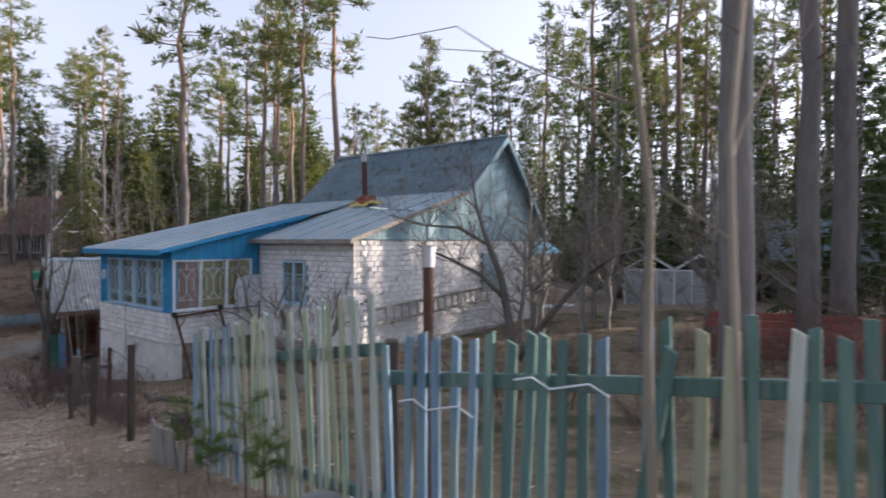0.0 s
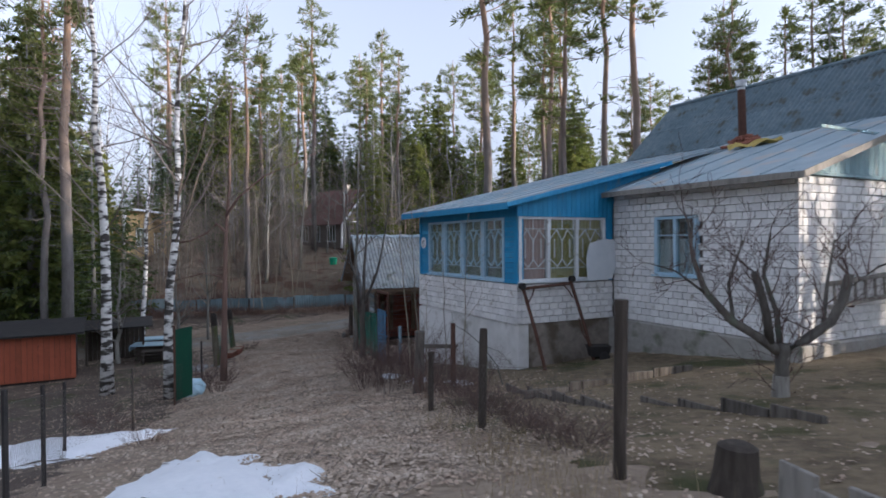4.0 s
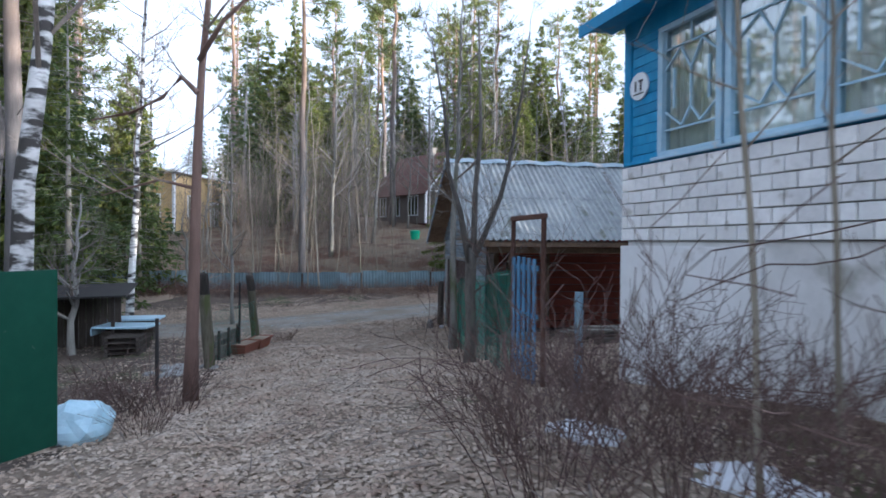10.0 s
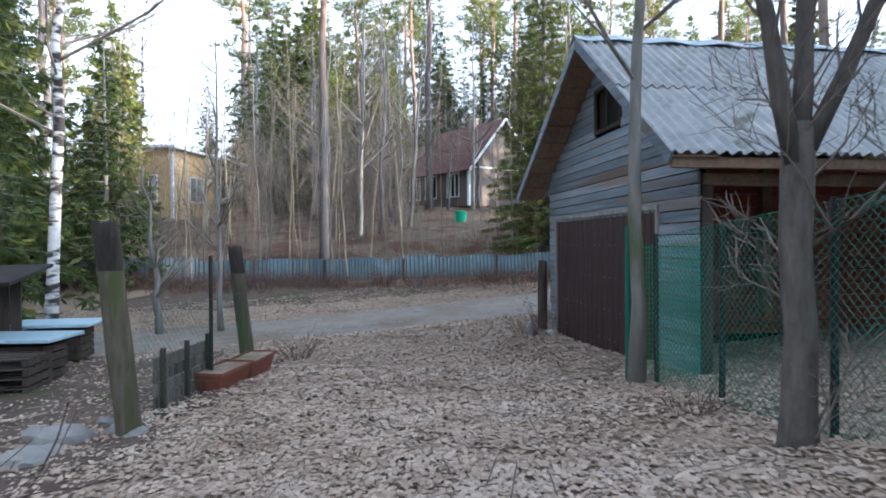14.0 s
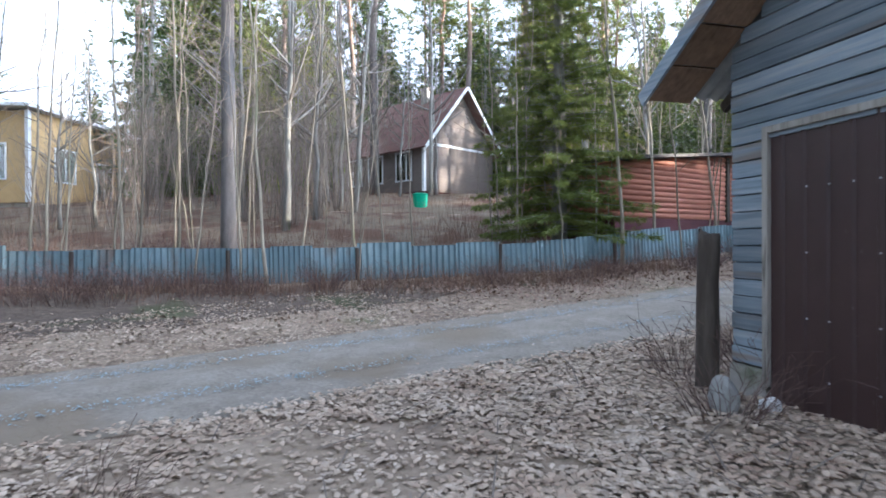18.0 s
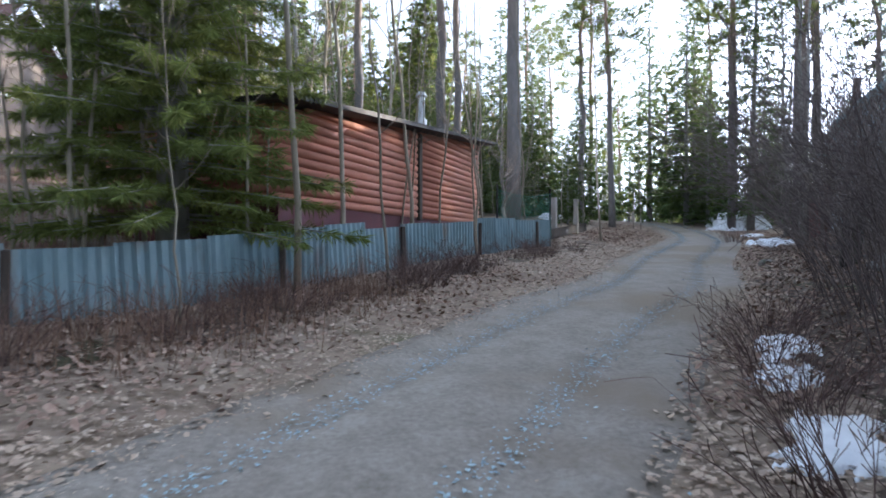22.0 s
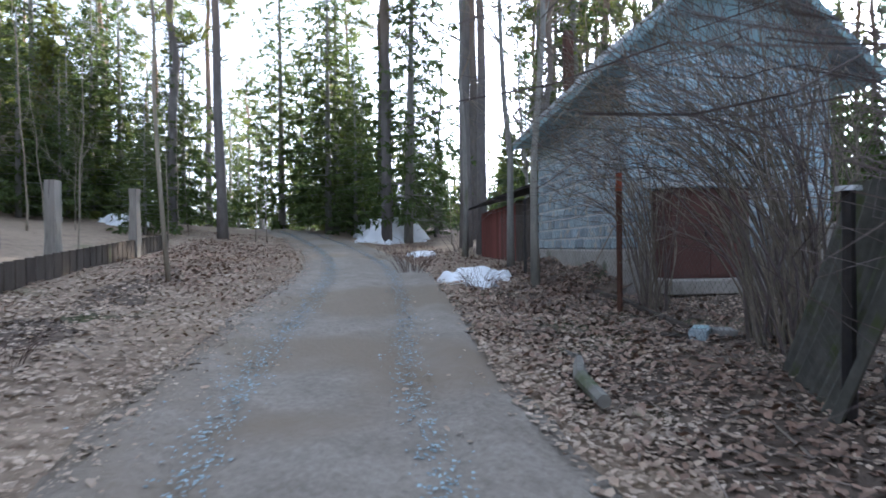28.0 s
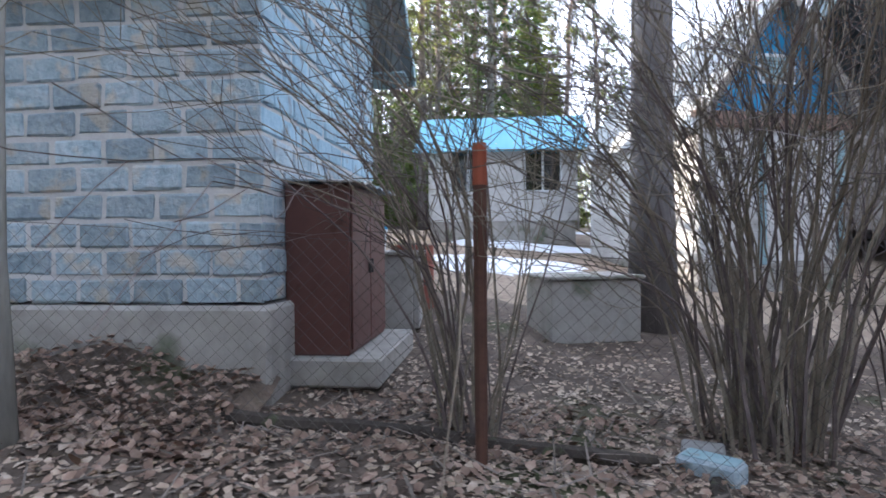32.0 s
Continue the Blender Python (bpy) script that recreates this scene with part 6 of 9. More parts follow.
# green sheet-metal gate leaf beside the lane
gg = thing("green_gate", on_ground(-16.7, 15.3, 100), "open dark green sheet-steel gate leaf", "gate")
g = Geo()
g.cbox(0, 0.68, -0.012, 0.012, 0.12, 2.0, 0.005)
part("leaf", g, "green", gg)
g = Geo()
g.tube([(-0.03, 0, -0.3), (-0.03, 0, 2.1)], [0.03, 0.03], 10)
part("hinge_post", g, "rust", gg)
for z in (0.4, 1.15, 1.9):
    g = Geo()
    g.cbox(0.0, 0.68, 0.012, 0.04, z - 0.02, z + 0.02, 0.004)
    part("brace", g, "green", gg)
bag = Geo()
bm = bmesh.new()
bmesh.ops.create_icosphere(bm, subdivisions=3, radius=1)
for q in bm.verts:
    s = 1 + 0.25 * noise.noise(q.co * 1.7)
    q.co = Vector((q.co.x * 0.42 * s, q.co.y * 0.34 * s, max(-0.05, q.co.z * 0.3 * s + 0.2)))
bme = bpy.data.meshes.new("plastic_bag")
bm.to_mesh(bme)
bm.free()
bme.materials.append(M["plastic_b"])
bagob = new("plastic_bag", bme)
bagob.matrix_basis = on_ground(-17.4, 16.5, 30)
tagged(bagob, "crumpled pale blue plastic bag on the leaves", "bag")

# left plot: sheds, low table, pallets
hut = thing("orange_hut", on_ground(-25.9, 16.3, 52), "low hut of orange-red boards with a blue roof edge", "shed")
for k in range(14):
    g = Geo()
    g.cbox(0.0 + k * 0.16, 0.15 + k * 0.16, -0.015, 0.015, 0.1, 1.75, 0.004)
    part("board", g, "orange", hut)
    g = Geo()
    g.cbox(-0.015, 0.015, 0.0 + k * 0.12, 0.112 + k * 0.12, 0.1, 1.75, 0.004)
    part("board", g, "orange", hut)
# near-black box fills the hut with painted shade
g = Geo()
g.box(0.03, 2.2, 0.03, 1.6, 0, 1.6)
part("inner_wall", g, "dark", hut)
g = Geo()
g.slab(((-0.25, -0.3, 1.75), (2.5, -0.3, 1.75), (2.5, 2.0, 2.05), (-0.25, 2.0, 2.05)), 0.07)
part("roof", g, "iron", hut, "dark felt roof")
lean2 = thing("woodshed", on_ground(-26.2, 19.6, 50), "open woodshed of dark boards", "shed")
for k in range(12):
    g = Geo()
    g.cbox(k * 0.17, k * 0.17 + 0.16, 1.2, 1.23, 0.0, 1.5 + uni(-0.05, 0.05), 0.004)
    part("board", g, "oldwood", lean2)
for x in (0, 2.0):
    g = Geo()
    g.cbox(x, x + 0.08, 0, 0.08, -0.2, 1.55, 0.008)
    part("post", g, "oldwood", lean2)
g = Geo()
g.slab(((-0.3, -0.3, 1.5), (2.4, -0.3, 1.55), (2.4, 1.5, 1.75), (-0.3, 1.5, 1.7)), 0.05)
part("roof", g, "iron", lean2)


def crate(x, y, turn, lid=True):
    ob = thing("slatted_box", on_ground(x, y, turn), "dark slatted wooden box under a pale blue lid", "box")
    for k in range(4):
        for y0 in (-0.3, 0.28):
            g = Geo()
            g.cbox(-0.5, 0.5, y0, y0 + 0.02, 0.05 + k * 0.13, 0.16 + k * 0.13, 0.004)
            part("slat", g, "oldwood", ob)
        for x0 in (-0.5, 0.48):
            g = Geo()
            g.cbox(x0, x0 + 0.02, -0.28, 0.28, 0.05 + k * 0.13, 0.16 + k * 0.13, 0.004)
            part("slat", g, "oldwood", ob)
    if lid:
        g = Geo()
        g.cbox(-0.68, 0.68, -0.45, 0.45, 0.62, 0.68, 0.012).cbox(-0.7, -0.66, -0.45, 0.45, 0.45, 0.62, 0.01)
        part("lid", g, "plastic_b", ob, "pale blue plastic lid")
    return ob


crate(-25.0, 21.6, 35)
crate(-26.2, 22.6, 44)
pal = thing("pallet_stack", on_ground(-24.4, 21.2, 46), "stack of dark slatted pallets", "pallet")
for k in range(4):
    for q in range(4):
        g = Geo()
        g.cbox(-0.4, 0.4, -0.35 + q * 0.2, -0.21 + q * 0.2, 0.08 + k * 0.13, 0.1 + k * 0.13, 0.003)
        part("slat", g, "oldwood", pal)
    for q in (-0.38, 0.32):
        g = Geo()
        g.cbox(q, q + 0.08, -0.35, 0.4, k * 0.13, 0.08 + k * 0.13, 0.004)
        part("bearer", g, "oldwood", pal)
def gate_post(x, y, h, r, lean, seed, label, mat="mosswood", top="char", n=14, k=16, cut=0.82, group=""):
    """A rough old log post with grooves, a splintered top and a darker end."""
    ob = thing("gate_post", on_ground(x, y), label, "post", group)
    rows = []
    for i in range(k + 1):
        t = i / k
        c = Vector((lean[0] * t, lean[1] * t, -0.3 + (h + 0.3) * t))
        for q in range(n):
            a = 6.2832 * q / n
            e = r * (1.12 - 0.16 * t) * (1 + 0.16 * noise.noise((math.cos(a) * 1.6 + seed, math.sin(a) * 1.6, t * 3.0)) + 0.12 * noise.noise((a * 3 + seed, 0, t * 1.5)))
            rows.append(c + Vector((math.cos(a) * e, math.sin(a) * e, 0.09 * noise.noise((math.cos(a) * 2, math.sin(a) * 2, seed)) if i == k else 0)))
    split = int(cut * k)
    for name, lo, hi, m_ in (("shaft", 0, split, mat), ("charred_top", split, k, top))[:2 if split < k else 1]:
        g = Geo()
        g.v = [tuple(p) for p in rows[lo * n:(hi + 1) * n]]
        g.f = [(i * n + q, i * n + (q + 1) % n, (i + 1) * n + (q + 1) % n, (i + 1) * n + q) for i in range(hi - lo) for q in range(n)]
        if hi == k:
            g.v.append(tuple(Vector((lean[0], lean[1], h - 0.06))))
            g.f += [((hi - lo) * n + q, (hi - lo) * n + (q + 1) % n, len(g.v) - 1) for q in range(n)]
        part(name, g, m_, ob, smooth=True)
    return ob


gate_post(-20.62, 20.83, 2.05, 0.11, (0.12, -0.3), 2, "thick mossy leaning gate post with a charred top", group="charred gate posts")
gate_post(-22.56, 23.8, 1.9, 0.1, (0.05, -0.32), 9, "thick mossy leaning gate post with a charred top", group="charred gate posts")
net((-20.7, 20.95), (-22.5, 23.7), ground(-20.7, 20.95), ground(-22.5, 23.7), 1.2, "greenwire", 0.07, label="thin green wire mesh between gate posts", posts=(1.9,), post_mat="iron", r=0.0012, post_h=1.75)
net((-13.93, 10.5), (-15.9, 14.8), ground(-13.93, 10.5), ground(-15.9, 14.8), 1.15, "wire", 0.075, label="grey chain-link fence beside the lane", posts=(0.0, 2.3), post_mat="iron", r=0.0014)
net((-9.8, 7.2), (-13.93, 10.5), ground(-9.8, 7.2), ground(-13.93, 10.5), 1.15, "wire", 0.085, label="grey chain-link fence beside the lane", posts=(0.0, 2.6), post_mat="iron", r=0.0014)
post(-19.25, 18.7, 1.3, 0.03, "iron", "thin black iron post")
pf = thing("plank_edging", on_ground(-21.3, 21.45, 119), "low mossy edging of grey planks on short stakes", "fence")
for k in range(4):
    g = Geo()
    g.cbox(0, 1.3, -0.015, 0.015, 0.02 + k * 0.15, 0.155 + k * 0.15, 0.004)
    part("plank", g, "oldgrey", pf)
for x in (0.1, 0.65, 1.2):
    g = Geo()
    g.cbox(x, x + 0.05, -0.07, -0.016, -0.2, 0.7, 0.006)
    part("stake", g, "oldwood", pf)


def planter(x, y, turn, s=1.0):
    ob = thing("planter_box", on_ground(x, y, turn), "terracotta-coloured plastic trough planter with soil", "planter", "trough planters by the gate post")
    g = Geo()
    for z0, z1, a, b in ((0, 0.2, 0.0, 0.05), (0.2, 0.24, 0.07, 0.07)):
        w0, d0 = 0.33, 0.13
        v = [(sx * (w0 + e), sy * (d0 + e), z) for z, e in ((z0, a), (z1, b)) for sx, sy in ((-1, -1), (1, -1), (1, 1), (-1, 1))]
        g.add(v, [(3, 2, 1, 0), (0, 1, 5, 4), (1, 2, 6, 5), (2, 3, 7, 6), (3, 0, 4, 7)])
    part("trough", g, "terracotta", ob)
    g = Geo()
    g.box(-0.37, 0.37, -0.165, 0.165, 0.15, 0.222)
    part("soil", g, "ground", ob)
    ob.scale = (s, s, s)
    return ob


planter(-21.75, 22.7, 114, 1.1), planter(-22.1, 23.45, 118, 1.1)
for k in range(10):
    s = uni(0.12, 0.26)
    x, y = -20.9 + uni(-0.5, 0.4), 20.6 + uni(-0.8, 0.6)
    st = new("stone", None)
    bpy.data.objects.remove(st)
    bm = bmesh.new()
    bmesh.ops.create_icosphere(bm, subdivisions=2, radius=1)
    o = uni(0, 50)
    for q in bm.verts:
        e = 1 + 0.35 * noise.noise(q.co * 1.1 + Vector((o, 0, 0)))
        q.co = Vector((q.co.x * s * e, q.co.y * s * 0.8 * e, q.co.z * s * 0.55 * e))
    me = bpy.data.meshes.new("stone")
    bm.to_mesh(me)
    bm.free()
    me.materials.append(M["stone"])
    st = new("stone", me)
    st.matrix_basis = on_ground(x, y, uni(0, 360), s * 0.15)
    tagged(st, "rough grey field stone on the leaves", "stone", "stones by the gate posts")


def boulder(x, y, s, hgt, label, mat="stone", seed=0, flat=0.8):
    bm = bmesh.new()
    bmesh.ops.create_icosphere(bm, subdivisions=3, radius=1)
    for q in bm.verts:
        e = 1 + 0.3 * noise.noise(q.co * 1.3 + Vector((seed, 3, 0))) + 0.08 * noise.noise(q.co * 5)
        q.co = Vector((q.co.x * s * e, q.co.y * s * flat * e, q.co.z * hgt * e))
    me = bpy.data.meshes.new("stone")
    bm.to_mesh(me)
    bm.free()
    me.materials.append(M[mat])
    ob = new("stone", me)
    ob.matrix_basis = on_ground(x, y, seed * 40, hgt * 0.55)
    return tagged(ob, label, "stone")


boulder(-19.62, 28.0, 0.13, 0.2, "pointed grey stone standing at the garage corner", seed=3)
boulder(-0.85, 4.4, 0.3, 0.16, "flat grey stone at the fence foot", seed=5)
boulder(-19.3, 28.15, 0.1, 0.07, "pale stone at the garage corner", "whitewash", 7)
# twisted grey post at the garage corner
gate_post(-19.76, 28.85, 1.4, 0.095, (0.02, 0.0), 5, "cracked dark grey wooden post at the garage corner", "oldwood", "oldwood", 16, 18, 1.0)
# green chain-link fence in front of the carport
for a, b, ps in (((-16.5, 24.25), (-15.0, 22.5), (0.0, 1.15)), ((-15.0, 22.5), (-13.62, 20.66), (0.1, 1.2))):
    net(a, b, ground(*a), ground(*b), 1.6, "greenwire", 0.05, label="green plastic-coated chain-link fence beside the lane", posts=ps, post_mat="iron", r=0.0026, post_h=1.62)
pnl = thing("green_net_panel", on_ground(-16.85, 24.5, 18), "pale green plastic netting fixed to a post", "net")
g = Geo()
for k in range(26):
    g.box(0.02 + k * 0.03, 0.026 + k * 0.03, -0.003, 0.003, 0.05, 1.55).box(0, 0.8, -0.003, 0.003, 0.06 + k * 0.058, 0.066 + k * 0.058)
o = part("netting", g, "teal", pnl)
o["kind"] = "stuff"
g = Geo()
g.tube([(0, 0, -0.2), (0, 0, 1.75)], [0.03, 0.03], 8)
part("post", g, "greenwire", pnl)
# stacked boards in the carport
for k in range(7):
    bd = thing("stacked_board", GARAGE @ pose(6.2 + uni(-0.15, 0.15), 1.6 + k * 0.12, ground(-13.9, 25.0) - GZ + 0.25 + (k % 3) * 0.05, 0, uni(-1, 1), 78 + uni(-5, 5)), "long pale weathered board stacked by the carport", "board", "boards stacked by the carport")
    g = Geo()
    g.cbox(-0.3, 2.9, -0.07, 0.07, -0.018, 0.018, 0.004)
    part("board", g, "greywood", bd)
for x in (5.7, 6.6):
    bd = thing("trestle_block", GARAGE @ pose(x, 2.4, ground(-13.9, 25.5) - GZ, 0, 0, 80), "short log carrying stacked boards", "log")
    g = Geo()
    g.tube([(-0.5, 0, 0.1), (0.9, 0, 0.1)], [0.11, 0.1], 9)
    part("log", g, "oldwood", bd)

# blue gate and its iron arch
bg = thing("blue_gate", on_ground(-13.53, 20.5, -42), "narrow gate of worn blue slats in a dark iron arch", "gate")
for x in (0.0, 0.95):
    g = Geo()
    g.tube([(x, 0, -0.3), (x, 0, 2.35)], [0.035, 0.035], 8)
    part("upright", g, "rust", bg)
g = Geo()
g.cbox(-0.04, 1.0, -0.035, 0.035, 2.3, 2.37, 0.01)
part("top_bar", g, "rust", bg)
leaf = new("gate_leaf")
leaf.parent, leaf.matrix_basis = bg, pose(0.95, -0.03, 0, 0, 0, 0)
for k in range(5):
    g = Geo()
    g.cbox(-0.9 + k * 0.165, -0.82 + k * 0.165, -0.012, 0.012, 0.12, 1.78 + uni(-0.02, 0.02), 0.004)
    part("slat", g, "gateblue", leaf)
for z in (0.35, 1.0, 1.65):
    g = Geo()
    g.cbox(-0.93, -0.13, 0.012, 0.035, z - 0.035, z + 0.035, 0.004)
    part("rail", g, "gateblue", leaf)
post(-12.25, 19.55, 1.2, 0.05, "picket_b", "short blue wooden post beside the gate")

# block outbuilding yard
lk = thing("steel_locker", BLOCKS @ pose(0.4, -0.5, 0.1), "tall brown painted steel locker with two doors", "locker")
g = Geo()
g.cbox(0, 1.25, 0, 0.5, 0.0, 1.3, 0.01)
part("body", g, "locker", lk)
for k in (0, 1):
    dr = part("door", Geo().cbox(0.03 + k * 0.6, 0.61 + k * 0.6, -0.018, -0.002, 0.04, 1.27, 0.006), "locker", lk)
    for q in range(4):
        part("vent", Geo().cbox(0.2 + k * 0.6, 0.42 + k * 0.6, -0.026, -0.019, 1.05 + q * 0.035, 1.065 + q * 0.035, 0.002), "locker", dr)
    part("handle", Geo().cbox(0.54 + k * 0.08, 0.56 + k * 0.08, -0.04, -0.019, 0.6, 0.72, 0.004), "iron", dr)
lid = thing("tin_cover", BLOCKS @ pose(0.33, -0.55, 1.41), "bent grey tin sheet laid over the locker", "sheet")
g = Geo()
g.slab(((0, -0.06, 0.0), (1.4, -0.06, 0.02), (1.4, 0.62, 0.05), (0, 0.62, 0.03)), 0.012, 20, 1, 0.012, 0.2)
part("sheet", g, "metalroof", lid)
bs = thing("concrete_slab", BLOCKS @ pose(0.3, -0.75, -0.12), "low concrete slab under the locker", "slab")
part("slab", Geo().cbox(0, 1.55, 0, 0.75, 0, 0.218, 0.02), "concrete", bs)


def tank(m, w_, d_, h_, label):
    ob = thing("concrete_tank", m, label, "tank", "concrete tanks in the yard")
    for a, b, c, d in ((0, w_, 0, 0.07), (0, w_, d_ - 0.07, d_), (0, 0.07, 0.07, d_ - 0.07), (w_ - 0.07, w_, 0.07, d_ - 0.07)):
        part("side", Geo().cbox(a, b, c, d, 0, h_, 0.012), "concrete", ob)
    part("lid", Geo().cbox(-0.04, w_ + 0.04, -0.04, d_ + 0.04, h_ + 0.002, h_ + 0.045, 0.01), "concrete", ob)
    return ob


tank(YARD @ pose(1.75, -1.0, 0.02), 1.2, 1.0, 0.8, "mossy grey concrete tank beside the locker")
tank(pose(-7.0, 39.62, ground(-7.1, 39.3) - 0.02, 0, 0, -110), 1.08, 0.85, 0.72, "pale grey concrete tank in the yard")
bk = thing("bucket", YARD @ pose(2.1, -0.5, 0.87), "white plastic bucket with a blue rim", "bucket")
g = Geo()
g.tube([(0, 0, 0), (0, 0, 0.24)], [0.1, 0.13], 18)
part("pail", g, "plastic_w", bk)
g = Geo()
g.tube([(0, 0, 0.24), (0, 0, 0.27)], [0.14, 0.14], 18)
part("rim", g, "blue", bk)
br = thing("steel_drum", on_ground(-4.9, 40.25), "red-brown steel drum with two rolled hoops", "barrel")
g = Geo()
zs = [0, 0.02, 0.28, 0.29, 0.31, 0.32, 0.56, 0.57, 0.59, 0.6, 0.85, 0.87]
rs_ = [0.28, 0.29, 0.29, 0.305, 0.305, 0.29, 0.29, 0.305, 0.305, 0.29, 0.29, 0.28]
g.tube([(0, 0, z) for z in zs], rs_, 28)
part("drum", g, "barrel", br)
ip = post(-9.4, 42.2, 1.72, 0.036, "rust", "rusty square iron post with an orange top", (0.0, 0.0), "iron_post")
part("cap", Geo().tube([(0, 0, 1.52), (0.0, 0, 1.74)], [0.041, 0.038], 9), "orange", ip, "orange painted top")
lp = post(-11.57, 39.43, 1.48, 0.04, "iron", "dark iron post with a flat tin cap", (0.02, 0.0), "iron_post")
part("cap", Geo().tube([(0.02, 0, 1.47), (0.02, 0, 1.5)], [0.075, 0.07], 12), "zinc", lp, "flat tin cap")
post(-6.9, 45.6, 1.5, 0.03, "iron", "thin dark post at the block wall", (0, 0), "iron_post")
net((-9.4, 42.2), (-6.95, 46.2), ground(-9.4, 42.2), ground(-6.95, 46.2), 1.2, "wire", 0.06, label="rusty chain-link netting before the block wall", r=0.0014)
net((-9.4, 42.2), (-11.57, 39.43), ground(-9.4, 42.2), ground(-11.57, 39.43), 1.2, "wire", 0.06, label="rusty chain-link netting before the bushes", r=0.0012)
sb = thing("leaning_slate", pose(-11.0, 39.72, ground(-11.0, 39.72), 0, 0, 0), "dark mossy waved slate sheet leaning behind an iron post", "sheet")
a, b = Vector((0.45, 0.4, -0.06)), Vector((-0.62, -0.2, -0.12))
rise = (b - a).normalized() * 0.78 + Vector((0.3, -0.22, 1.62))
g = Geo()
g.slab((a, b, b + rise, a + rise), 0.014, 40, 6, 0.022, 0.16, 0.05)
part("sheet", g, "darkslate", sb)
for k, (x, y, r_, h_) in enumerate(((-10.85, 39.15, 0.24, 0.2), (-11.25, 38.95, 0.2, 0.15), (-10.5, 39.2, 0.18, 0.16), (-11.05, 38.75, 0.16, 0.12), (-10.6, 38.85, 0.22, 0.17))):
    boulder(x, y, r_, h_, "mossy field stone heaped behind the leaning sheet", seed=20 + k)["group"] = "stones behind the leaning sheet"
cb = thing("cinder_block", on_ground(-9.92, 41.02, 15, -0.05), "loose cinder block with a pale blue face on the leaves", "block")
part("block", Geo().cbox(-0.17, 0.17, -0.09, 0.09, 0.0, 0.16, 0.02), "block", cb)
part("face", Geo().cbox(-0.15, 0.14, -0.07, 0.07, 0.158, 0.165, 0.002), "paleblue", cb, "pale blue paint")
pp = thing("cinder_block", on_ground(-9.75, 40.85, 35, -0.08), "mossy cinder block half sunk in leaves", "block")
part("block", Geo().cbox(-0.12, 0.12, -0.1, 0.1, -0.05, 0.17, 0.012), "stone", pp)
kerb = thing("log_kerb", on_ground(-10.4, 41.6, 128), "dark rotten log along the plot edge", "log")
g = Geo()
g.tube([(-1.5, 0.1, -0.01), (-0.5, 0.0, 0.0), (0.8, 0.06, -0.01), (1.7, -0.05, 0.0)], [0.045, 0.055, 0.05, 0.035], 9)
part("log", g, "oldwood", kerb)
lg = thing("fallen_branch", on_ground(-12.0, 41.0, 40), "fallen grey branch on the leaves", "branch")
g = Geo()
g.tube([(-0.6, 0, 0.03), (0, 0.08, 0.06), (0.7, 0.0, 0.05), (1.0, 0.15, 0.1)], [0.05, 0.06, 0.05, 0.02], 7)
part("wood", g, "bark_grey", lg)
# green bin and things by the brown house
bn = thing("green_bin", on_ground(-30.6, 43.7, 0, -0.05), "bright green plastic bin on the bank", "bin")
g = Geo()
g.tube([(0, 0, 0), (0, 0, 0.55), (0, 0, 0.57), (0, 0, 0.62)], [0.26, 0.32, 0.35, 0.2], 14)
part("tub", g, "teal", bn)
for x, y in ((-14.1, 48.6), (-12.25, 51.2)):
    ob = post(x, y, 1.35, 0.11, "greywood", "square grey gate post beside the road", (0, 0), "road_post", 4, "grey posts beside the road")
lf = thing("plank_fence", on_ground(-15.3, 46.3, 58), "low dark plank fence beside the road", "fence")
for k in range(32):
    q = Vector((-15.3, 46.3)) + Vector((0.53, 0.85)) * k * 0.26
    g = Geo()
    g.cbox(k * 0.26, k * 0.26 + 0.24, -0.012, 0.012, ground(q.x, q.y) - ground(-15.3, 46.3) - 0.1, ground(q.x, q.y) - ground(-15.3, 46.3) + 0.35, 0.004)
    part("plank", g, "oldwood", lf)
net((-17.55, 43.08), (-15.38, 45.38), ground(-17.5, 43), ground(-15.3, 45.3), 1.5, "greenwire", 0.08, label="sagging green net standing behind the sheet fence", posts=(0.0, 3.16), post_mat="iron", r=0.0034, sag=0.12)



# ---- snow ----
def snow(x, y, rx, ry, h, seed, label, turn=0.0, name="snow_patch", steps=34):
    g = Geo()
    m = Matrix.Rotation(radians(turn), 2)
    n = steps
    for j in range(n + 1):
        for i in range(n + 1):
            u, v = 2 * i / n - 1, 2 * j / n - 1
            r = math.hypot(u, v)
            edge = 0.72 + 0.4 * noise.noise((u * 1.7 + seed, v * 1.7, seed)) + 0.16 * noise.noise((u * 5 + seed, v * 5, 1)) + 0.1 * noise.noise((u * 11, v * 11 + seed, 1))
            k = edge - r
            q = m @ Vector((u * rx, v * ry))
            z = h * math.tanh(k * 4) if k > 0 else -0.25 * min(1, -k * 5)
            z += 0.02 * noise.noise((u * 9 + seed, v * 9, 4)) + (0.3 * h * noise.noise((u * 3, v * 3, seed)) if k > 0.1 else 0)
            g.v.append((q.x, q.y, ground(x + q.x, y + q.y) - ground(x, y) + z + 0.01))
    w = n + 1
    g.f = [(j * w + i, j * w + i + 1, (j + 1) * w + i + 1, (j + 1) * w + i) for j in range(n) for i in range(n)]
    ob = part(name, g, "snow", m=pose(x, y, ground(x, y)), smooth=True)
    return tagged(ob, label, "snow", "patches of old snow")


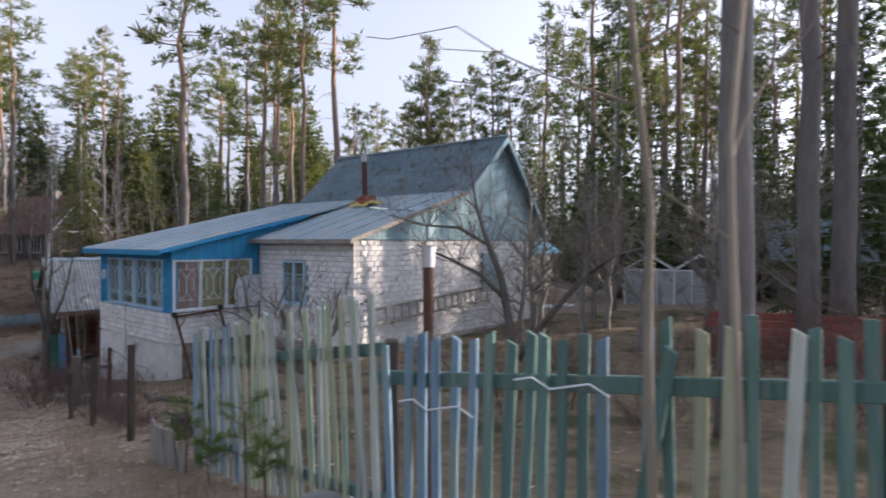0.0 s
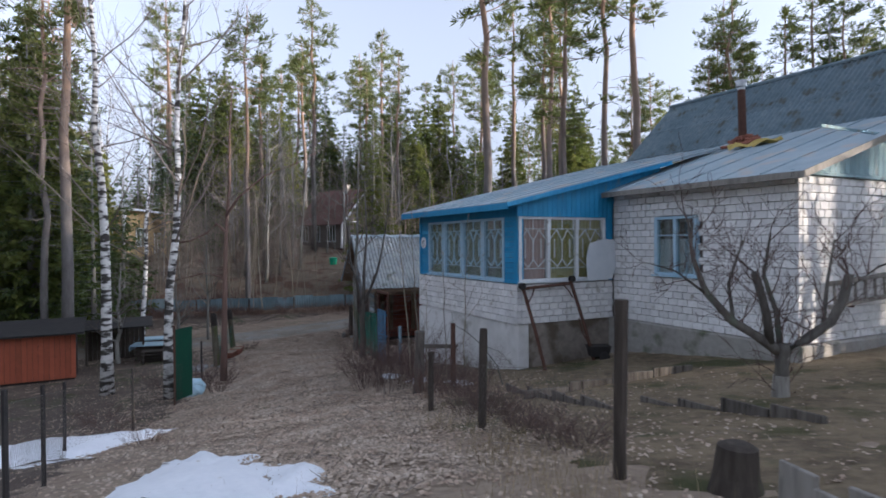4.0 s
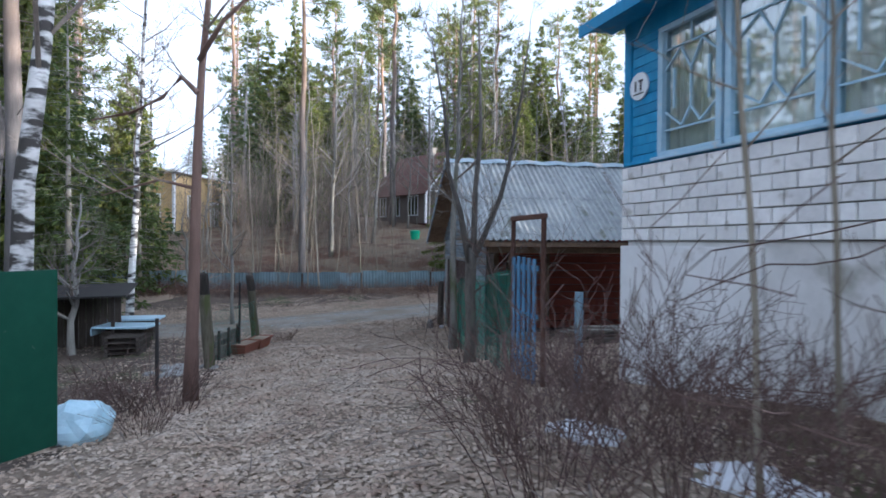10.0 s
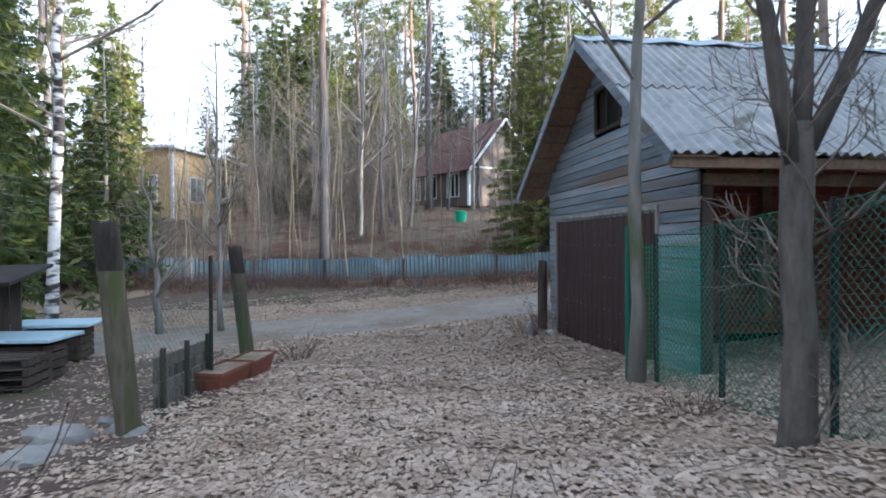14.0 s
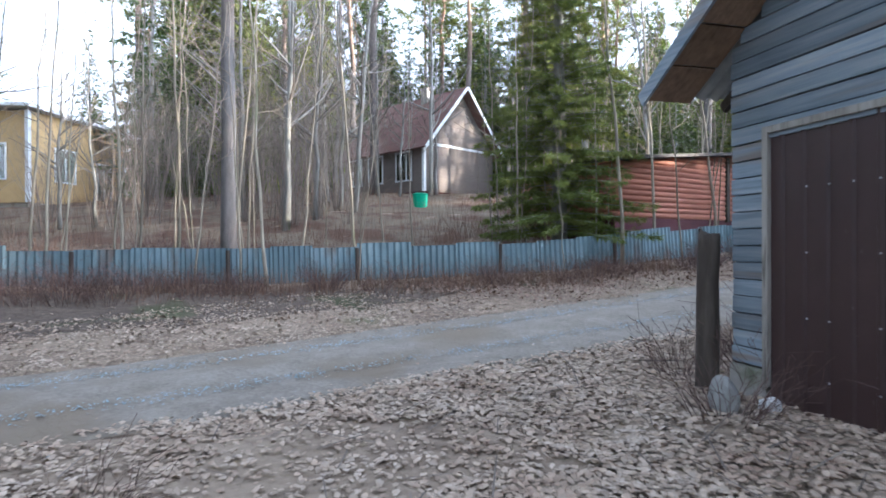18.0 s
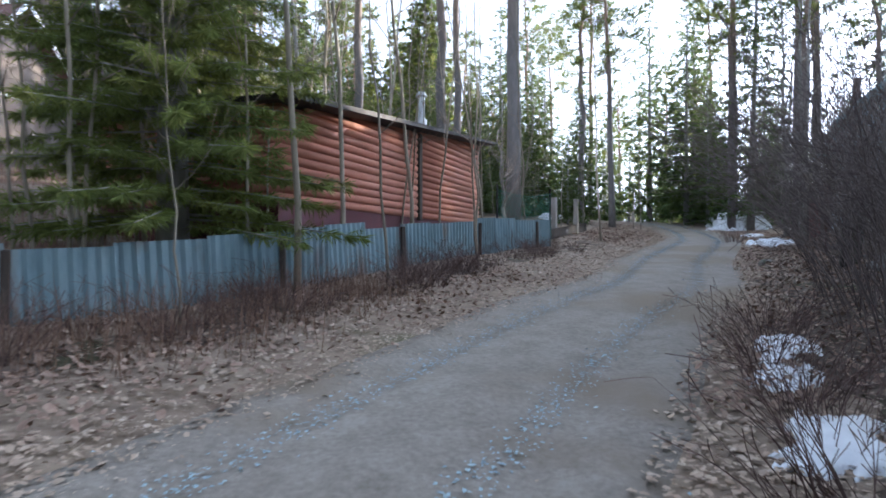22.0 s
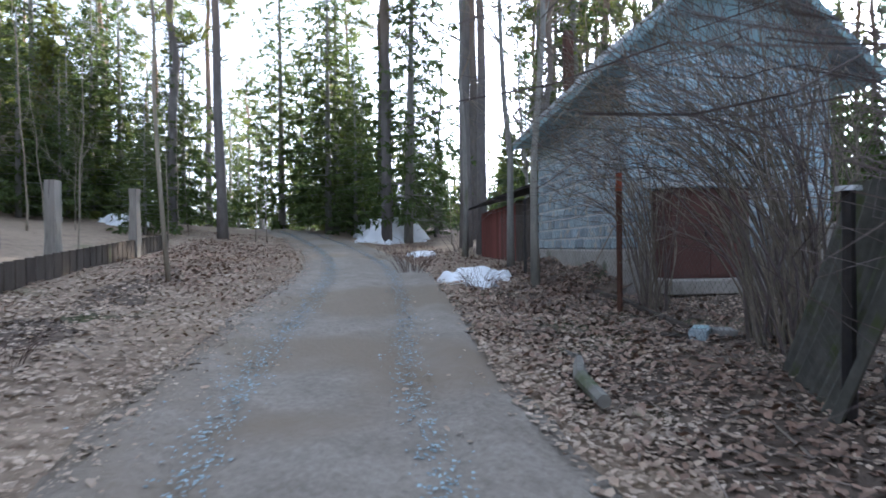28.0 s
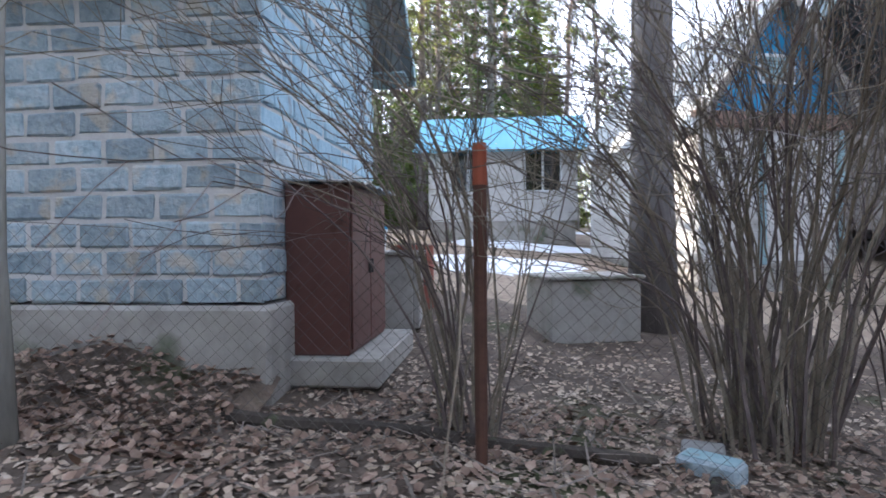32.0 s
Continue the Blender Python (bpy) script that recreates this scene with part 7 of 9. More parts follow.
snow(-9.0, 8.55, 2.85, 1.3, 0.15, 1, "melting patch of white snow beside the lane", -43)
snow(-4.6, 5.45, 0.6, 0.4, 0.07, 2, "small melting patch of snow at the lane", 30)
snow(-15.2, 10.9, 2.9, 1.9, 0.14, 3, "patch of old snow behind the wire fence", 40)
snow(-16.9, 34.6, 1.05, 0.34, 0.05, 4, "thin crusted snow under a roadside bush", 45)
snow(-17.6, 33.75, 0.7, 0.28, 0.045, 5, "thin crusted snow under a roadside bush", 30)
snow(-18.2, 32.6, 0.75, 0.42, 0.05, 18, "thin crusted snow under a roadside bush", 35)
snow(-8.0, 45.8, 1.3, 0.8, 0.2, 6, "small grey-white snow heap by the road", 50)
snow(-4.6, 51.2, 1.0, 0.55, 0.12, 7, "small grey-white snow heap by the road", 50)
snow(-0.6, 57.6, 3.6, 2.0, 0.85, 8, "big ploughed snow heap beside the road", 55, "snow_mound")
snow(-9.8, 60.5, 1.6, 0.9, 0.3, 9, "old snow across the road", 60)
snow(-1.8, 36.2, 2.6, 1.5, 0.1, 10, "patch of snow in the yard", 20)
snow(1.5, 33.5, 3.0, 1.2, 0.12, 11, "patch of snow before the far cottage", 30)
snow(-10.25, 16.6, 0.55, 0.3, 0.05, 16, "thin old snow under the bushes", -40)
snow(-9.0, 15.85, 0.7, 0.28, 0.05, 17, "thin old snow under the bushes", -40)
snow(-11.6, 17.7, 0.8, 0.3, 0.05, 13, "last snow at the veranda foot", -40)
snow(5.2, 27.0, 1.2, 0.5, 0.08, 14, "patch of snow behind the house", 0)


# ---- plants ----
def rot_about(d, ax, ang):
    return Matrix.Rotation(ang, 3, ax) @ d


def grow(g, p, d, length, r, depth, kids, spread=0.6, up=0.12, sides=5, wob=0.18, rmin=0.004, tips=None):
    """A limb that bends, thins and forks."""
    n = 4 if depth > 0 else 3
    pts, rs = [p.copy()], [r]
    q, dd = p.copy(), d.normalized()
    marks = []
    for i in range(n):
        dd = (dd + Vector((uni(-wob, wob), uni(-wob, wob), uni(-wob, wob) + up))).normalized()
        q = q + dd * length / n
        rr = max(rmin, r * (1 - 0.62 * (i + 1) / n))
        pts.append(q.copy())
        rs.append(rr)
        marks.append((q.copy(), dd.copy(), rr))
    g.tube(pts, rs, max(3, sides), caps=False)
    if depth <= 0:
        if tips is not None:
            tips.append((q, dd))
        return
    for i in range(kids):
        b, bd, br = marks[min(n - 1, int(n * (0.3 + 0.7 * (i + uni(0, 0.8)) / kids)))]
        ax = bd.orthogonal().normalized()
        nd = rot_about(rot_about(bd, ax, uni(0.5, 1.3) * spread), bd, uni(0, 6.28))
        grow(g, b, nd, length * uni(0.45, 0.72), max(rmin, br * 0.62), depth - 1, kids, spread, up, max(3, sides - 1), wob, rmin, tips)


def tuft(v, f, p, d, size, k, wide, rg, sag=0.0):
    """A spray of pointed blades round a direction."""
    for _ in range(k):
        w = Vector((rg.gauss(0, 0.6), rg.gauss(0, 0.6), rg.gauss(0, 0.45)))
        a = (d * 0.8 + w)
        a.z -= sag
        a.normalize()
        s = a.cross(Vector((rg.gauss(0, 1), rg.gauss(0, 1), rg.gauss(0, 1)))).normalized() * wide * size * rg.uniform(0.6, 1.2)
        e = size * rg.uniform(0.6, 1.15)
        b = len(v)
        v += [tuple(p), tuple(p + a * e * 0.55 + s), tuple(p + a * e), tuple(p + a * e * 0.55 - s)]
        f += [(b, b + 1, b + 2, b + 3)]


def pine(h, r, start, seed, nb=62, name="pine_tree", crook=0.25, size=0.5, k=7):
    rg = random.Random(seed)
    ob = thing(name, pose(0, 0, 0), "tall Scots pine with a bare reddish trunk and a sparse crown", "tree", "pines of the wood")
    g = Geo()
    n = 12
    bend = [Vector((rg.gauss(0, crook) * i / n, rg.gauss(0, crook) * i / n, 0)) for i in range(n + 1)]
    axis = [Vector((0, 0, h * i / n - (0.3 if i == 0 else 0))) + bend[i] * 0.5 for i in range(n + 1)]
    g.tube(axis, [r * (1.25 if i == 0 else 1) * (1 - 0.9 * (i / n) ** 1.4) + 0.012 for i in range(n + 1)], 10)
    part("trunk", g, "bark_pine", ob, smooth=True)

    def at(z):
        u = min(n - 1e-3, max(0, z / h * n))
        i = int(u)
        return axis[i].lerp(axis[i + 1], u - i)
    wood, v, f = Geo(), [], []
    for b in range(nb):
        t = rg.random() ** 0.85
        z = h * (start + (0.985 - start) * t)
        L = (0.35 + 2.7 * (1 - t) ** 0.7 * (0.35 + 0.65 * min(1, t * 5))) * rg.uniform(0.6, 1.25) * h / 20
        az = rg.uniform(0, 6.283)
        d = Vector((math.cos(az), math.sin(az), rg.uniform(-0.2, 0.3)))
        p = at(z)
        pts = [p]
        dd = d.normalized()
        for s in range(4):
            dd = (dd + Vector((rg.gauss(0, 0.2), rg.gauss(0, 0.2), rg.gauss(0.04, 0.12)))).normalized()
            pts.append(pts[-1] + dd * L / 4)
        wood.tube(pts, [0.035, 0.025, 0.018, 0.012, 0.006], 3, caps=False)
        for s in range(2 + int(L * 3.6)):
            u = rg.uniform(0.35, 1.0) * 3.999
            i = int(u)
            q = pts[i].lerp(pts[i + 1], u - i) + Vector((rg.gauss(0, 0.16), rg.gauss(0, 0.16), rg.gauss(0.05, 0.1)))
            tuft(v, f, q, (dd + Vector((0, 0, 0.5))).normalized(), size * h / 20, k, 0.07, rg)
    for b in range(16):
        z = h * rg.uniform(0.25, start + 0.1)
        az = rg.uniform(0, 6.283)
        d = Vector((math.cos(az), math.sin(az), rg.uniform(-0.3, 0.2)))
        p = at(z)
        L = rg.uniform(0.3, 1.4)
        wood.tube([p, p + d * L * 0.5 + Vector((0, 0, rg.gauss(0, 0.1))), p + d * L + Vector((rg.gauss(0, 0.2), rg.gauss(0, 0.2), rg.gauss(0, 0.2)))], [0.022, 0.014, 0.005], 3, caps=False)
    part("branchwork", wood, "bark_pine", ob)["kind"] = "stuff"
    cr = Geo()
    cr.v, cr.f = v, f
    part("crown", cr, "needle_pine", ob)
    return ob


def spruce(h, r, wide, seed, levels=28, per=7, bare=0.06, label="dense dark green spruce with drooping boughs", mat="needle_spruce", sp=4, fine=(0.42, 5, 0.13)):
    rg = random.Random(seed)
    ob = thing("spruce_tree", pose(0, 0, 0), label, "tree", "spruces of the wood")
    g = Geo()
    g.tube([(0, 0, -0.3), (0, 0, h * 0.5), (0.05, 0, h)], [r * 1.15, r * 0.6, 0.015], 8)
    part("trunk", g, "bark_grey", ob, smooth=True)
    wood, v, f = Geo(), [], []
    for i in range(levels):
        t = i / (levels - 1)
        z = h * (bare + (0.985 - bare) * t)
        L0 = wide * (1 - t) ** 0.8 + 0.15
        for j in range(per if t < 0.8 else 5):
            az = 6.283 * (j + rg.uniform(-0.4, 0.4)) / per + i
            L = L0 * rg.uniform(0.55, 1.15)
            out = Vector((math.cos(az), math.sin(az), 0))
            pts = [Vector((0, 0, z + rg.gauss(0, 0.08)))]
            for s in range(1, 5):
                q = s / 4
                pts.append(pts[0] + out * L * q + Vector((rg.gauss(0, 0.05), rg.gauss(0, 0.05), L * (0.1 * q - 0.42 * q * q + 0.22 * q ** 3))))
            wood.tube([pts[0], pts[2], pts[4]], [0.022, 0.014, 0.004], 3, caps=False)
            for s in range(max(2, int(L * sp))):
                u = rg.uniform(0.22, 1.0) * 3.999
                k = int(u)
                q = pts[k].lerp(pts[k + 1], u - k)
                side = out.cross(Vector((0, 0, 1))) * rg.choice((-1, 1)) * rg.uniform(0.2, 1)
                tuft(v, f, q, (out * 0.7 + side).normalized(), fine[0] * (0.6 + 0.5 * (1 - t)), fine[1], fine[2], rg, 0.45)
        if i % 3 == 0:
            tuft(v, f, Vector((0, 0, z)), Vector((0, 0, 1)), 0.4, 4, 0.1, rg)
    part("branchwork", wood, "bark_grey", ob)["kind"] = "stuff"
    cr = Geo()
    cr.v, cr.f = v, f
    part("crown", cr, mat, ob)
    return ob


def bare_tree(name, label, bark, twig, h, r, forks, lean=(0, 0), seed=1, depth=3, kids=4, spread=0.8, first=0.35, category="tree", group="", wob=0.1, limb=0.5):
    """A leafless tree: trunk and limbs in one mesh, twigs in another."""
    global rnd
    keep, rnd = rnd, random.Random(seed)
    ob = thing(name, pose(0, 0, 0), label, category, group)
    g, tw = Geo(), Geo()
    n = 9
    pts = [Vector((lean[0] * (i / n) ** 1.3, lean[1] * (i / n) ** 1.3, h * i / n - (0.2 if i == 0 else 0))) + Vector((uni(-wob, wob), uni(-wob, wob), 0)) * (1 if i else 0) for i in range(n + 1)]
    rs = [r * (1.3 if i == 0 else 1) * (1 - 0.88 * i / n) + 0.006 for i in range(n + 1)]
    g.tube(pts, rs, 9)
    for i in range(forks):
        u = (first + (0.97 - first) * (i + uni(0, 0.9)) / forks) * n
        k = min(n - 1, int(u))
        p = pts[k].lerp(pts[k + 1], u - k)
        rr = rs[k]
        az = uni(0, 6.28)
        d = Vector((math.cos(az), math.sin(az), uni(0.3, 1.0)))
        L = h * uni(0.14, 0.3) * (1.25 - u / n)
        if limb and depth > 2 and rr > 0.03:
            grow(g, p, d, L, rr * limb, 0, 0, spread, 0.1, 6)
        grow(tw, p, d, L * 1.15, min(0.03, rr * 0.45), depth - 1, kids, spread, 0.1, 4, 0.2)
    part("trunk", g, bark, ob, smooth=True)
    part("twig_crown", tw, twig, ob)["kind"] = "stuff"
    rnd = keep
    return ob


def shrub(name, label, twig, stems, h, width, seed, depth=1, kids=3, r=0.012, arch=0.5, base=0.25, up=0.05, group="", flare=0.45, low=0.3, lean=(0, 0), split=False):
    global rnd
    keep, rnd = rnd, random.Random(seed)
    ob = thing(name, pose(0, 0, 0), label, "shrub", group)
    g = Geo()
    for s in range(stems):
        az = uni(0, 6.28)
        p = Vector((math.cos(az), math.sin(az), 0)) * base * math.sqrt(uni(0, 1)) + Vector((0, 0, -0.08))
        out = Vector((math.cos(az + uni(-0.6, 0.6)), math.sin(az + uni(-0.6, 0.6)), 0))
        bend = 0.0
        if split:
            out = out * 0.4 + Vector((lean[0], lean[1], 0)) * uni(0.5, 1.2)
            bend, g = arch * uni(0.15, 1.0) ** 0.8, Geo()
        L = h * uni(0.6, 1.15)
        pts, rs, d = [p], [r * uni(0.6, 1.3)], Vector((out.x * uni(0.03, flare), out.y * uni(0.03, flare), 1)).normalized()
        m = 10 if split else 6
        for i in range(m):
            if split:
                d = (d + out * bend * 0.62 * min(1.0, max(0.0, i - 2) / 4) + Vector((uni(-0.17, 0.17), uni(-0.17, 0.17), uni(-0.05, 0.05)))).normalized()
                pts.append(pts[-1] + d * L / m)
                rs.append(rs[0] * (1 - 0.85 * (i + 1) / m))
                continue
            d = (d + out * arch * uni(0.05, 0.35) * width / h + Vector((uni(-0.06, 0.06), uni(-0.06, 0.06), -arch * 0.12 * i / m))).normalized()
            pts.append(pts[-1] + d * L / m)
            rs.append(rs[0] * (1 - 0.8 * (i + 1) / m))
        g.tube(pts, rs, 4, caps=False)
        for i in range(kids):
            u = uni(low, 1.0) * (m - 0.01)
            k = int(u)
            q = pts[k].lerp(pts[k + 1], u - k)
            dd = (pts[k + 1] - pts[k]).normalized()
            ax = dd.orthogonal().normalized()
            nd = rot_about(rot_about(dd, ax, uni(0.3, 0.9)), dd, uni(0, 6.28))
            grow(g, q, nd, L * uni(0.18, 0.4), rs[k] * 0.55, depth - 1, 3, 0.7, up, 3, 0.2, 0.0025)
        if split:
            part("stem", g, "twig_dark" if s % 3 == 0 else twig, ob)
    if not split:
        part("thicket", g, twig, ob)["kind"] = "stuff"
    rnd = keep
    return ob


def plant(proto, x, y, s=1.0, turn=None, sink=0.05, tilt=0.0, group=""):
    m = pose(x, y, ground(x, y) - sink, uni(-tilt, tilt), uni(-tilt, tilt), uni(0, 360) if turn is None else turn)
    ob = copy_thing(proto, m)
    ob.scale = (s, s, s)
    return ob


def seat(ob, x, y, s=1.0, turn=0.0, sink=0.05):
    """Put the built plant itself at its place."""
    ob.matrix_basis = pose(x, y, ground(x, y) - sink, 0, 0, turn)
    ob.scale = (s, s, s)
    return ob


pines = [pine(21, 0.2, 0.52, 11, 50), pine(23, 0.23, 0.6, 12, 44), pine(19, 0.17, 0.45, 13, 54), pine(22, 0.18, 0.66, 14, 40), pine(17, 0.14, 0.35, 15, 56)]
spruces = [spruce(14, 0.16, 2.7, 21), spruce(18, 0.2, 3.0, 22, 34), spruce(9, 0.11, 2.0, 23, 24)]
# near and full spruces use needles lightened and yellowed to look sunlit
near_spruce = spruce(14, 0.2, 2.25, 24, 54, 11, 0.06, "big spruce with drooping boughs coloured sunlit yellow-green behind the fence", "needle_near", 27, (0.2, 8, 0.042))
near_spruce["group"] = ""
full = [spruce(h, 0.18, w, 28 + i, 34, 9, 0.03, "tall full green spruce behind the houses", "needle_near", 6, (0.5, 7, 0.17)) for i, (h, w) in enumerate(((17, 2.9), (13, 2.6)))]
saplings = [bare_tree("sapling", "thin grey-brown leafless sapling", "bark_tan", "twig_pale", h, r, 9, (uni(-0.6, 0.6), uni(-0.6, 0.6)), 31 + i, 2, 3, 0.6, 0.35, "tree", "saplings along the fence", 0.05) for i, (h, r) in enumerate(((7, 0.021), (8.5, 0.028), (6, 0.018), (9.5, 0.034)))]
alders = [bare_tree("leafless_tree", "leafless grey-barked tree with fine twigs", "bark_grey", "twig", h, r, 13, (uni(-0.8, 0.8), uni(-0.8, 0.8)), 41 + i, 3, 3, 0.75, 0.25, "tree", "leafless trees of the wood") for i, (h, r) in enumerate(((11, 0.1), (9, 0.08), (13, 0.12)))]
birches = [bare_tree("birch_tree", "white-barked leafless birch with dark marks", "bark_birch", "twig", h, r, 20, (ln, 0.3), 51 + i, 3, 4, 0.7, 0.3, "tree", "birches beside the lane", limb=0) for i, (h, r, ln) in enumerate(((14, 0.13, 0.5), (15, 0.17, -0.4), (13, 0.11, 0.8)))]

# far wood
LANE = ((0, 0), (-5, 5.5), (-9, 11.5), (-14, 16.7), (-18, 21), (-21, 27), (-20, 33), (-16, 38.6), (-12, 44))
lane_arr = np.array([tuple(p) for p in catmull(LANE, 0.8)])
to_house, to_gar, to_blk = HOUSE.inverted(), GARAGE.inverted(), BLOCKS.inverted()


def glade(x, y):
    """Strips of young wood over which the low sun reaches the two spruces at the bank."""
    for px, py, lo, hi, half in ((-44.0, 54.0, 2.5, 85, 6.5), (-23.35, 37.5, 8, 70, 3.2)):
        east, off = (x - px) * 0.966 + (y - py) * 0.26, (x - px) * -0.26 + (y - py) * 0.966
        if lo < east < hi and abs(off) < half:
            return True
    return False


def is_clear(x, y):
    """Ground that carries no forest trees."""
    if np.sqrt(((lane_arr - (x, y)) ** 2).sum(1).min()) < 6.5 or road_gap(x, y) < 3.2:
        return True
    a, b, c = (m @ Vector((x, y, 0)) for m in (to_house, to_gar, to_blk))
    if -3 < a.x < 17 and -10 < a.y < 18 or -4 < b.x < 9 and -3 < b.y < 10 or -3 < c.x < 16 and -16 < c.y < 9:
        return True
    if -62 < x < -17 and 25 < y < 50 and y - 36 < 0.35 * (x + 66):
        return True
    if open_sky(x, y):
        return True
    if glade(x, y):
        return True
    if abs(math.degrees(math.atan2(y - 23, x + 19.6)) - 128.2) < 4 and math.hypot(x + 19.6, y - 23) < 37:
        return True
    if -27 < x < -6 and 8 < y < 30 or -26 < x < -12 and 36 < y < 50 or -30 < x < -13 and 4 < y < 19:
        return True
    return False


def open_sky(x, y):
    """The gap in the wood behind the yellow cottage."""
    return 142.0 < math.degrees(math.atan2(y - 19.0, x + 16.0)) < 152.0 and math.hypot(x + 16.0, y - 19.0) > 27


def before_house(x, y):
    """Ground in front of the brown house that stays clear of young trees."""
    return 109.0 < math.degrees(math.atan2(y - 23.0, x + 19.6)) < 123.0 and 17.5 < math.hypot(x + 19.6, y - 23.0) < 30


taken = []
wr = random.Random(99)


def spot(x0, x1, y0, y1, gap):
    for _ in range(60):
        x, y = wr.uniform(x0, x1), wr.uniform(y0, y1)
        if not is_clear(x, y) and all((x - a) ** 2 + (y - b) ** 2 > gap * gap for a, b in taken):
            taken.append((x, y))
            return x, y
    return None


ZONES = (  # x0, x1, y0, y1, trees, gap, share of pine, spruce, leafless
    (-12, 34, 50, 72, 34, 2.8, 0.8, 0.12, 0.08),
    (8, 36, 14, 50, 36, 3.0, 0.82, 0.14, 0.04),
    (-34, 26, 66, 112, 42, 3.2, 0.78, 0.2, 0.02),
    (-78, -22, 44, 78, 70, 2.8, 0.5, 0.26, 0.24),
    (-84, -44, 0, 46, 40, 3.0, 0.6, 0.25, 0.15),
    (-58, -24, -14, 18, 24, 2.8, 0.55, 0.22, 0.23),
    (-34, 44, -44, -8, 18, 3.6, 0.6, 0.38, 0.02),
    (52, 90, -30, 80, 12, 3.6, 0.62, 0.38, 0.0),
)
for x0, x1, y0, y1, many, gap, a, b, c in ZONES:
    for _ in range(many):
        p = spot(x0, x1, y0, y1, gap)
        if p is None:
            continue
        u = wr.random()
        proto = wr.choice(pines) if u < a else wr.choice(spruces) if u < a + b else wr.choice(alders)
        plant(proto, p[0], p[1], wr.uniform(0.82, 1.18), wr.uniform(0, 360), 0.05, 1.2)

clumps = [shrub("alder_clump", "tall clump of thin leafless grey-brown alder stems", "twig", 13, h, 1.7, 121 + i, 2, 4, 0.016, 0.3, 0.35, group="alder clumps on the bank", flare=0.25, low=0.35) for i, h in enumerate((5.2, 4.2, 6.2))]
for k, (x, y) in enumerate(((-36.5, 43.0), (-34.0, 42.0), (-35.4, 45.0))):
    seat(clumps[k], x, y)
for k in range(44):
    x = wr.uniform(-46, -25)
    y = wr.uniform(39.5, 46.5) + 0.2 * (x + 36)
    if -32.5 < x < -29.5 and 40 < y < 47 or before_house(x, y):
        continue
    proto, size = wr.choice(clumps), wr.uniform(0.6, 1.1)
    if -35 < x < -26 and y > 38 and k % 4:
        continue
    plant(proto, x, y, size, None, 0.05, 4)
for k in range(34):
    x = wr.uniform(-49, -27)
    y = wr.uniform(35.5, 44.5) + 0.55 * (x + 36)
    if not before_house(x, y) and (not is_clear(x, y) or road_gap(x, y) > 6):
        plant(wr.choice(clumps + alders[1:2]), x, y, wr.uniform(0.42, 0.75), None, 0.05, 5)
for k in range(26):
    p = spot(-64, -35, 50.5, 66, 2.2)
    if p is not None:
        plant(wr.choice(spruces), p[0], p[1], wr.uniform(0.7, 1.15))
for k in range(28):
    p = spot(9, 46, 16, 64, 2.4)
    if p is not None:
        plant(wr.choice(spruces), p[0], p[1], wr.uniform(0.6, 1.1))
seat(full[0], -38.0, 67.0, 1.0), seat(full[1], -29.0, 56.0, 1.0)
for k in range(46):
    a, r = radians(wr.uniform(80, 139)), wr.uniform(36, 62)
    x, y = -19.6 + r * math.cos(a), 23.0 + r * math.sin(a)
    if not is_clear(x, y) and not (radians(124.5) < a < radians(131.5) and r < 40):
        plant(full[k % 2], x, y, wr.uniform(0.75, 1.2))
plant(full[1], -57.3, 47.9, 0.55)
for k in range(16):
    x, y = wr.uniform(3, 30), wr.uniform(30, 56)
    if not is_clear(x, y):
        plant(wr.choice(pines), x, y, wr.uniform(0.7, 1.1))
for k in range(18):      # trees east of the white house, which keep the sun off its gable
    x = wr.uniform(15, 40)
    y = 10 + 0.27 * (x - 4) + wr.uniform(-5, 6)
    if not is_clear(x, y):
        plant(wr.choice(full + pines[3:]), x, y, wr.uniform(0.8, 1.15))
plant(full[1], -44.0, 33.0, 0.9), plant(pines[4], -46.5, 31.5, 1.0)
for k in range(30):      # the dark wood beyond the fenced plot
    x, y = wr.uniform(-64, -29), wr.uniform(-8, 20)
    if not is_clear(x, y):
        plant(wr.choice(spruces + pines[3:]), x, y, wr.uniform(0.7, 1.15))
for x, y, size in ((-30.5, 20.8, 1.1), (-34.0, 22.6, 1.1), (-34.8, 21.3, 1.25), (-39.0, 25.4, 1.2), (-43.0, 29.5, 1.2)):
    plant(wr.choice(full + pines[4:]), x, y, size)
for k in range(44):      # young spruces in the glade
    east, off = wr.uniform(16, 80), wr.uniform(-6.5, 6.5)
    x, y = -44 + east * 0.966 - off * 0.26, 54 + east * 0.26 + off * 0.966
    if road_gap(x, y) > 3.4:
        plant(wr.choice(spruces + full[1:]), x, y, wr.uniform(0.3, 0.58))
for k in range(14):      # slim bare trees on the bank
    a, r = radians(wr.uniform(126, 141)), wr.uniform(15, 32)
    plant(wr.choice(alders + saplings[3:]), -21.0 + r * math.cos(a), 26.1 + r * math.sin(a), wr.uniform(0.8, 1.1), None, 0.05, 3)
for k in range(18):      # alder stems crowding the bank behind the fence
    x = wr.uniform(-39, -29)
    y = wr.uniform(36.0, 43.0) + 0.45 * (x + 33)
    if not 108 < math.degrees(math.atan2(y - 23, x + 19.6)) < 124 and (y - 33.2) * 0.83 - (x + 27) * 0.55 > 1.5:
        plant(wr.choice(clumps), x, y, wr.uniform(0.7, 1.1), None, 0.05, 4)
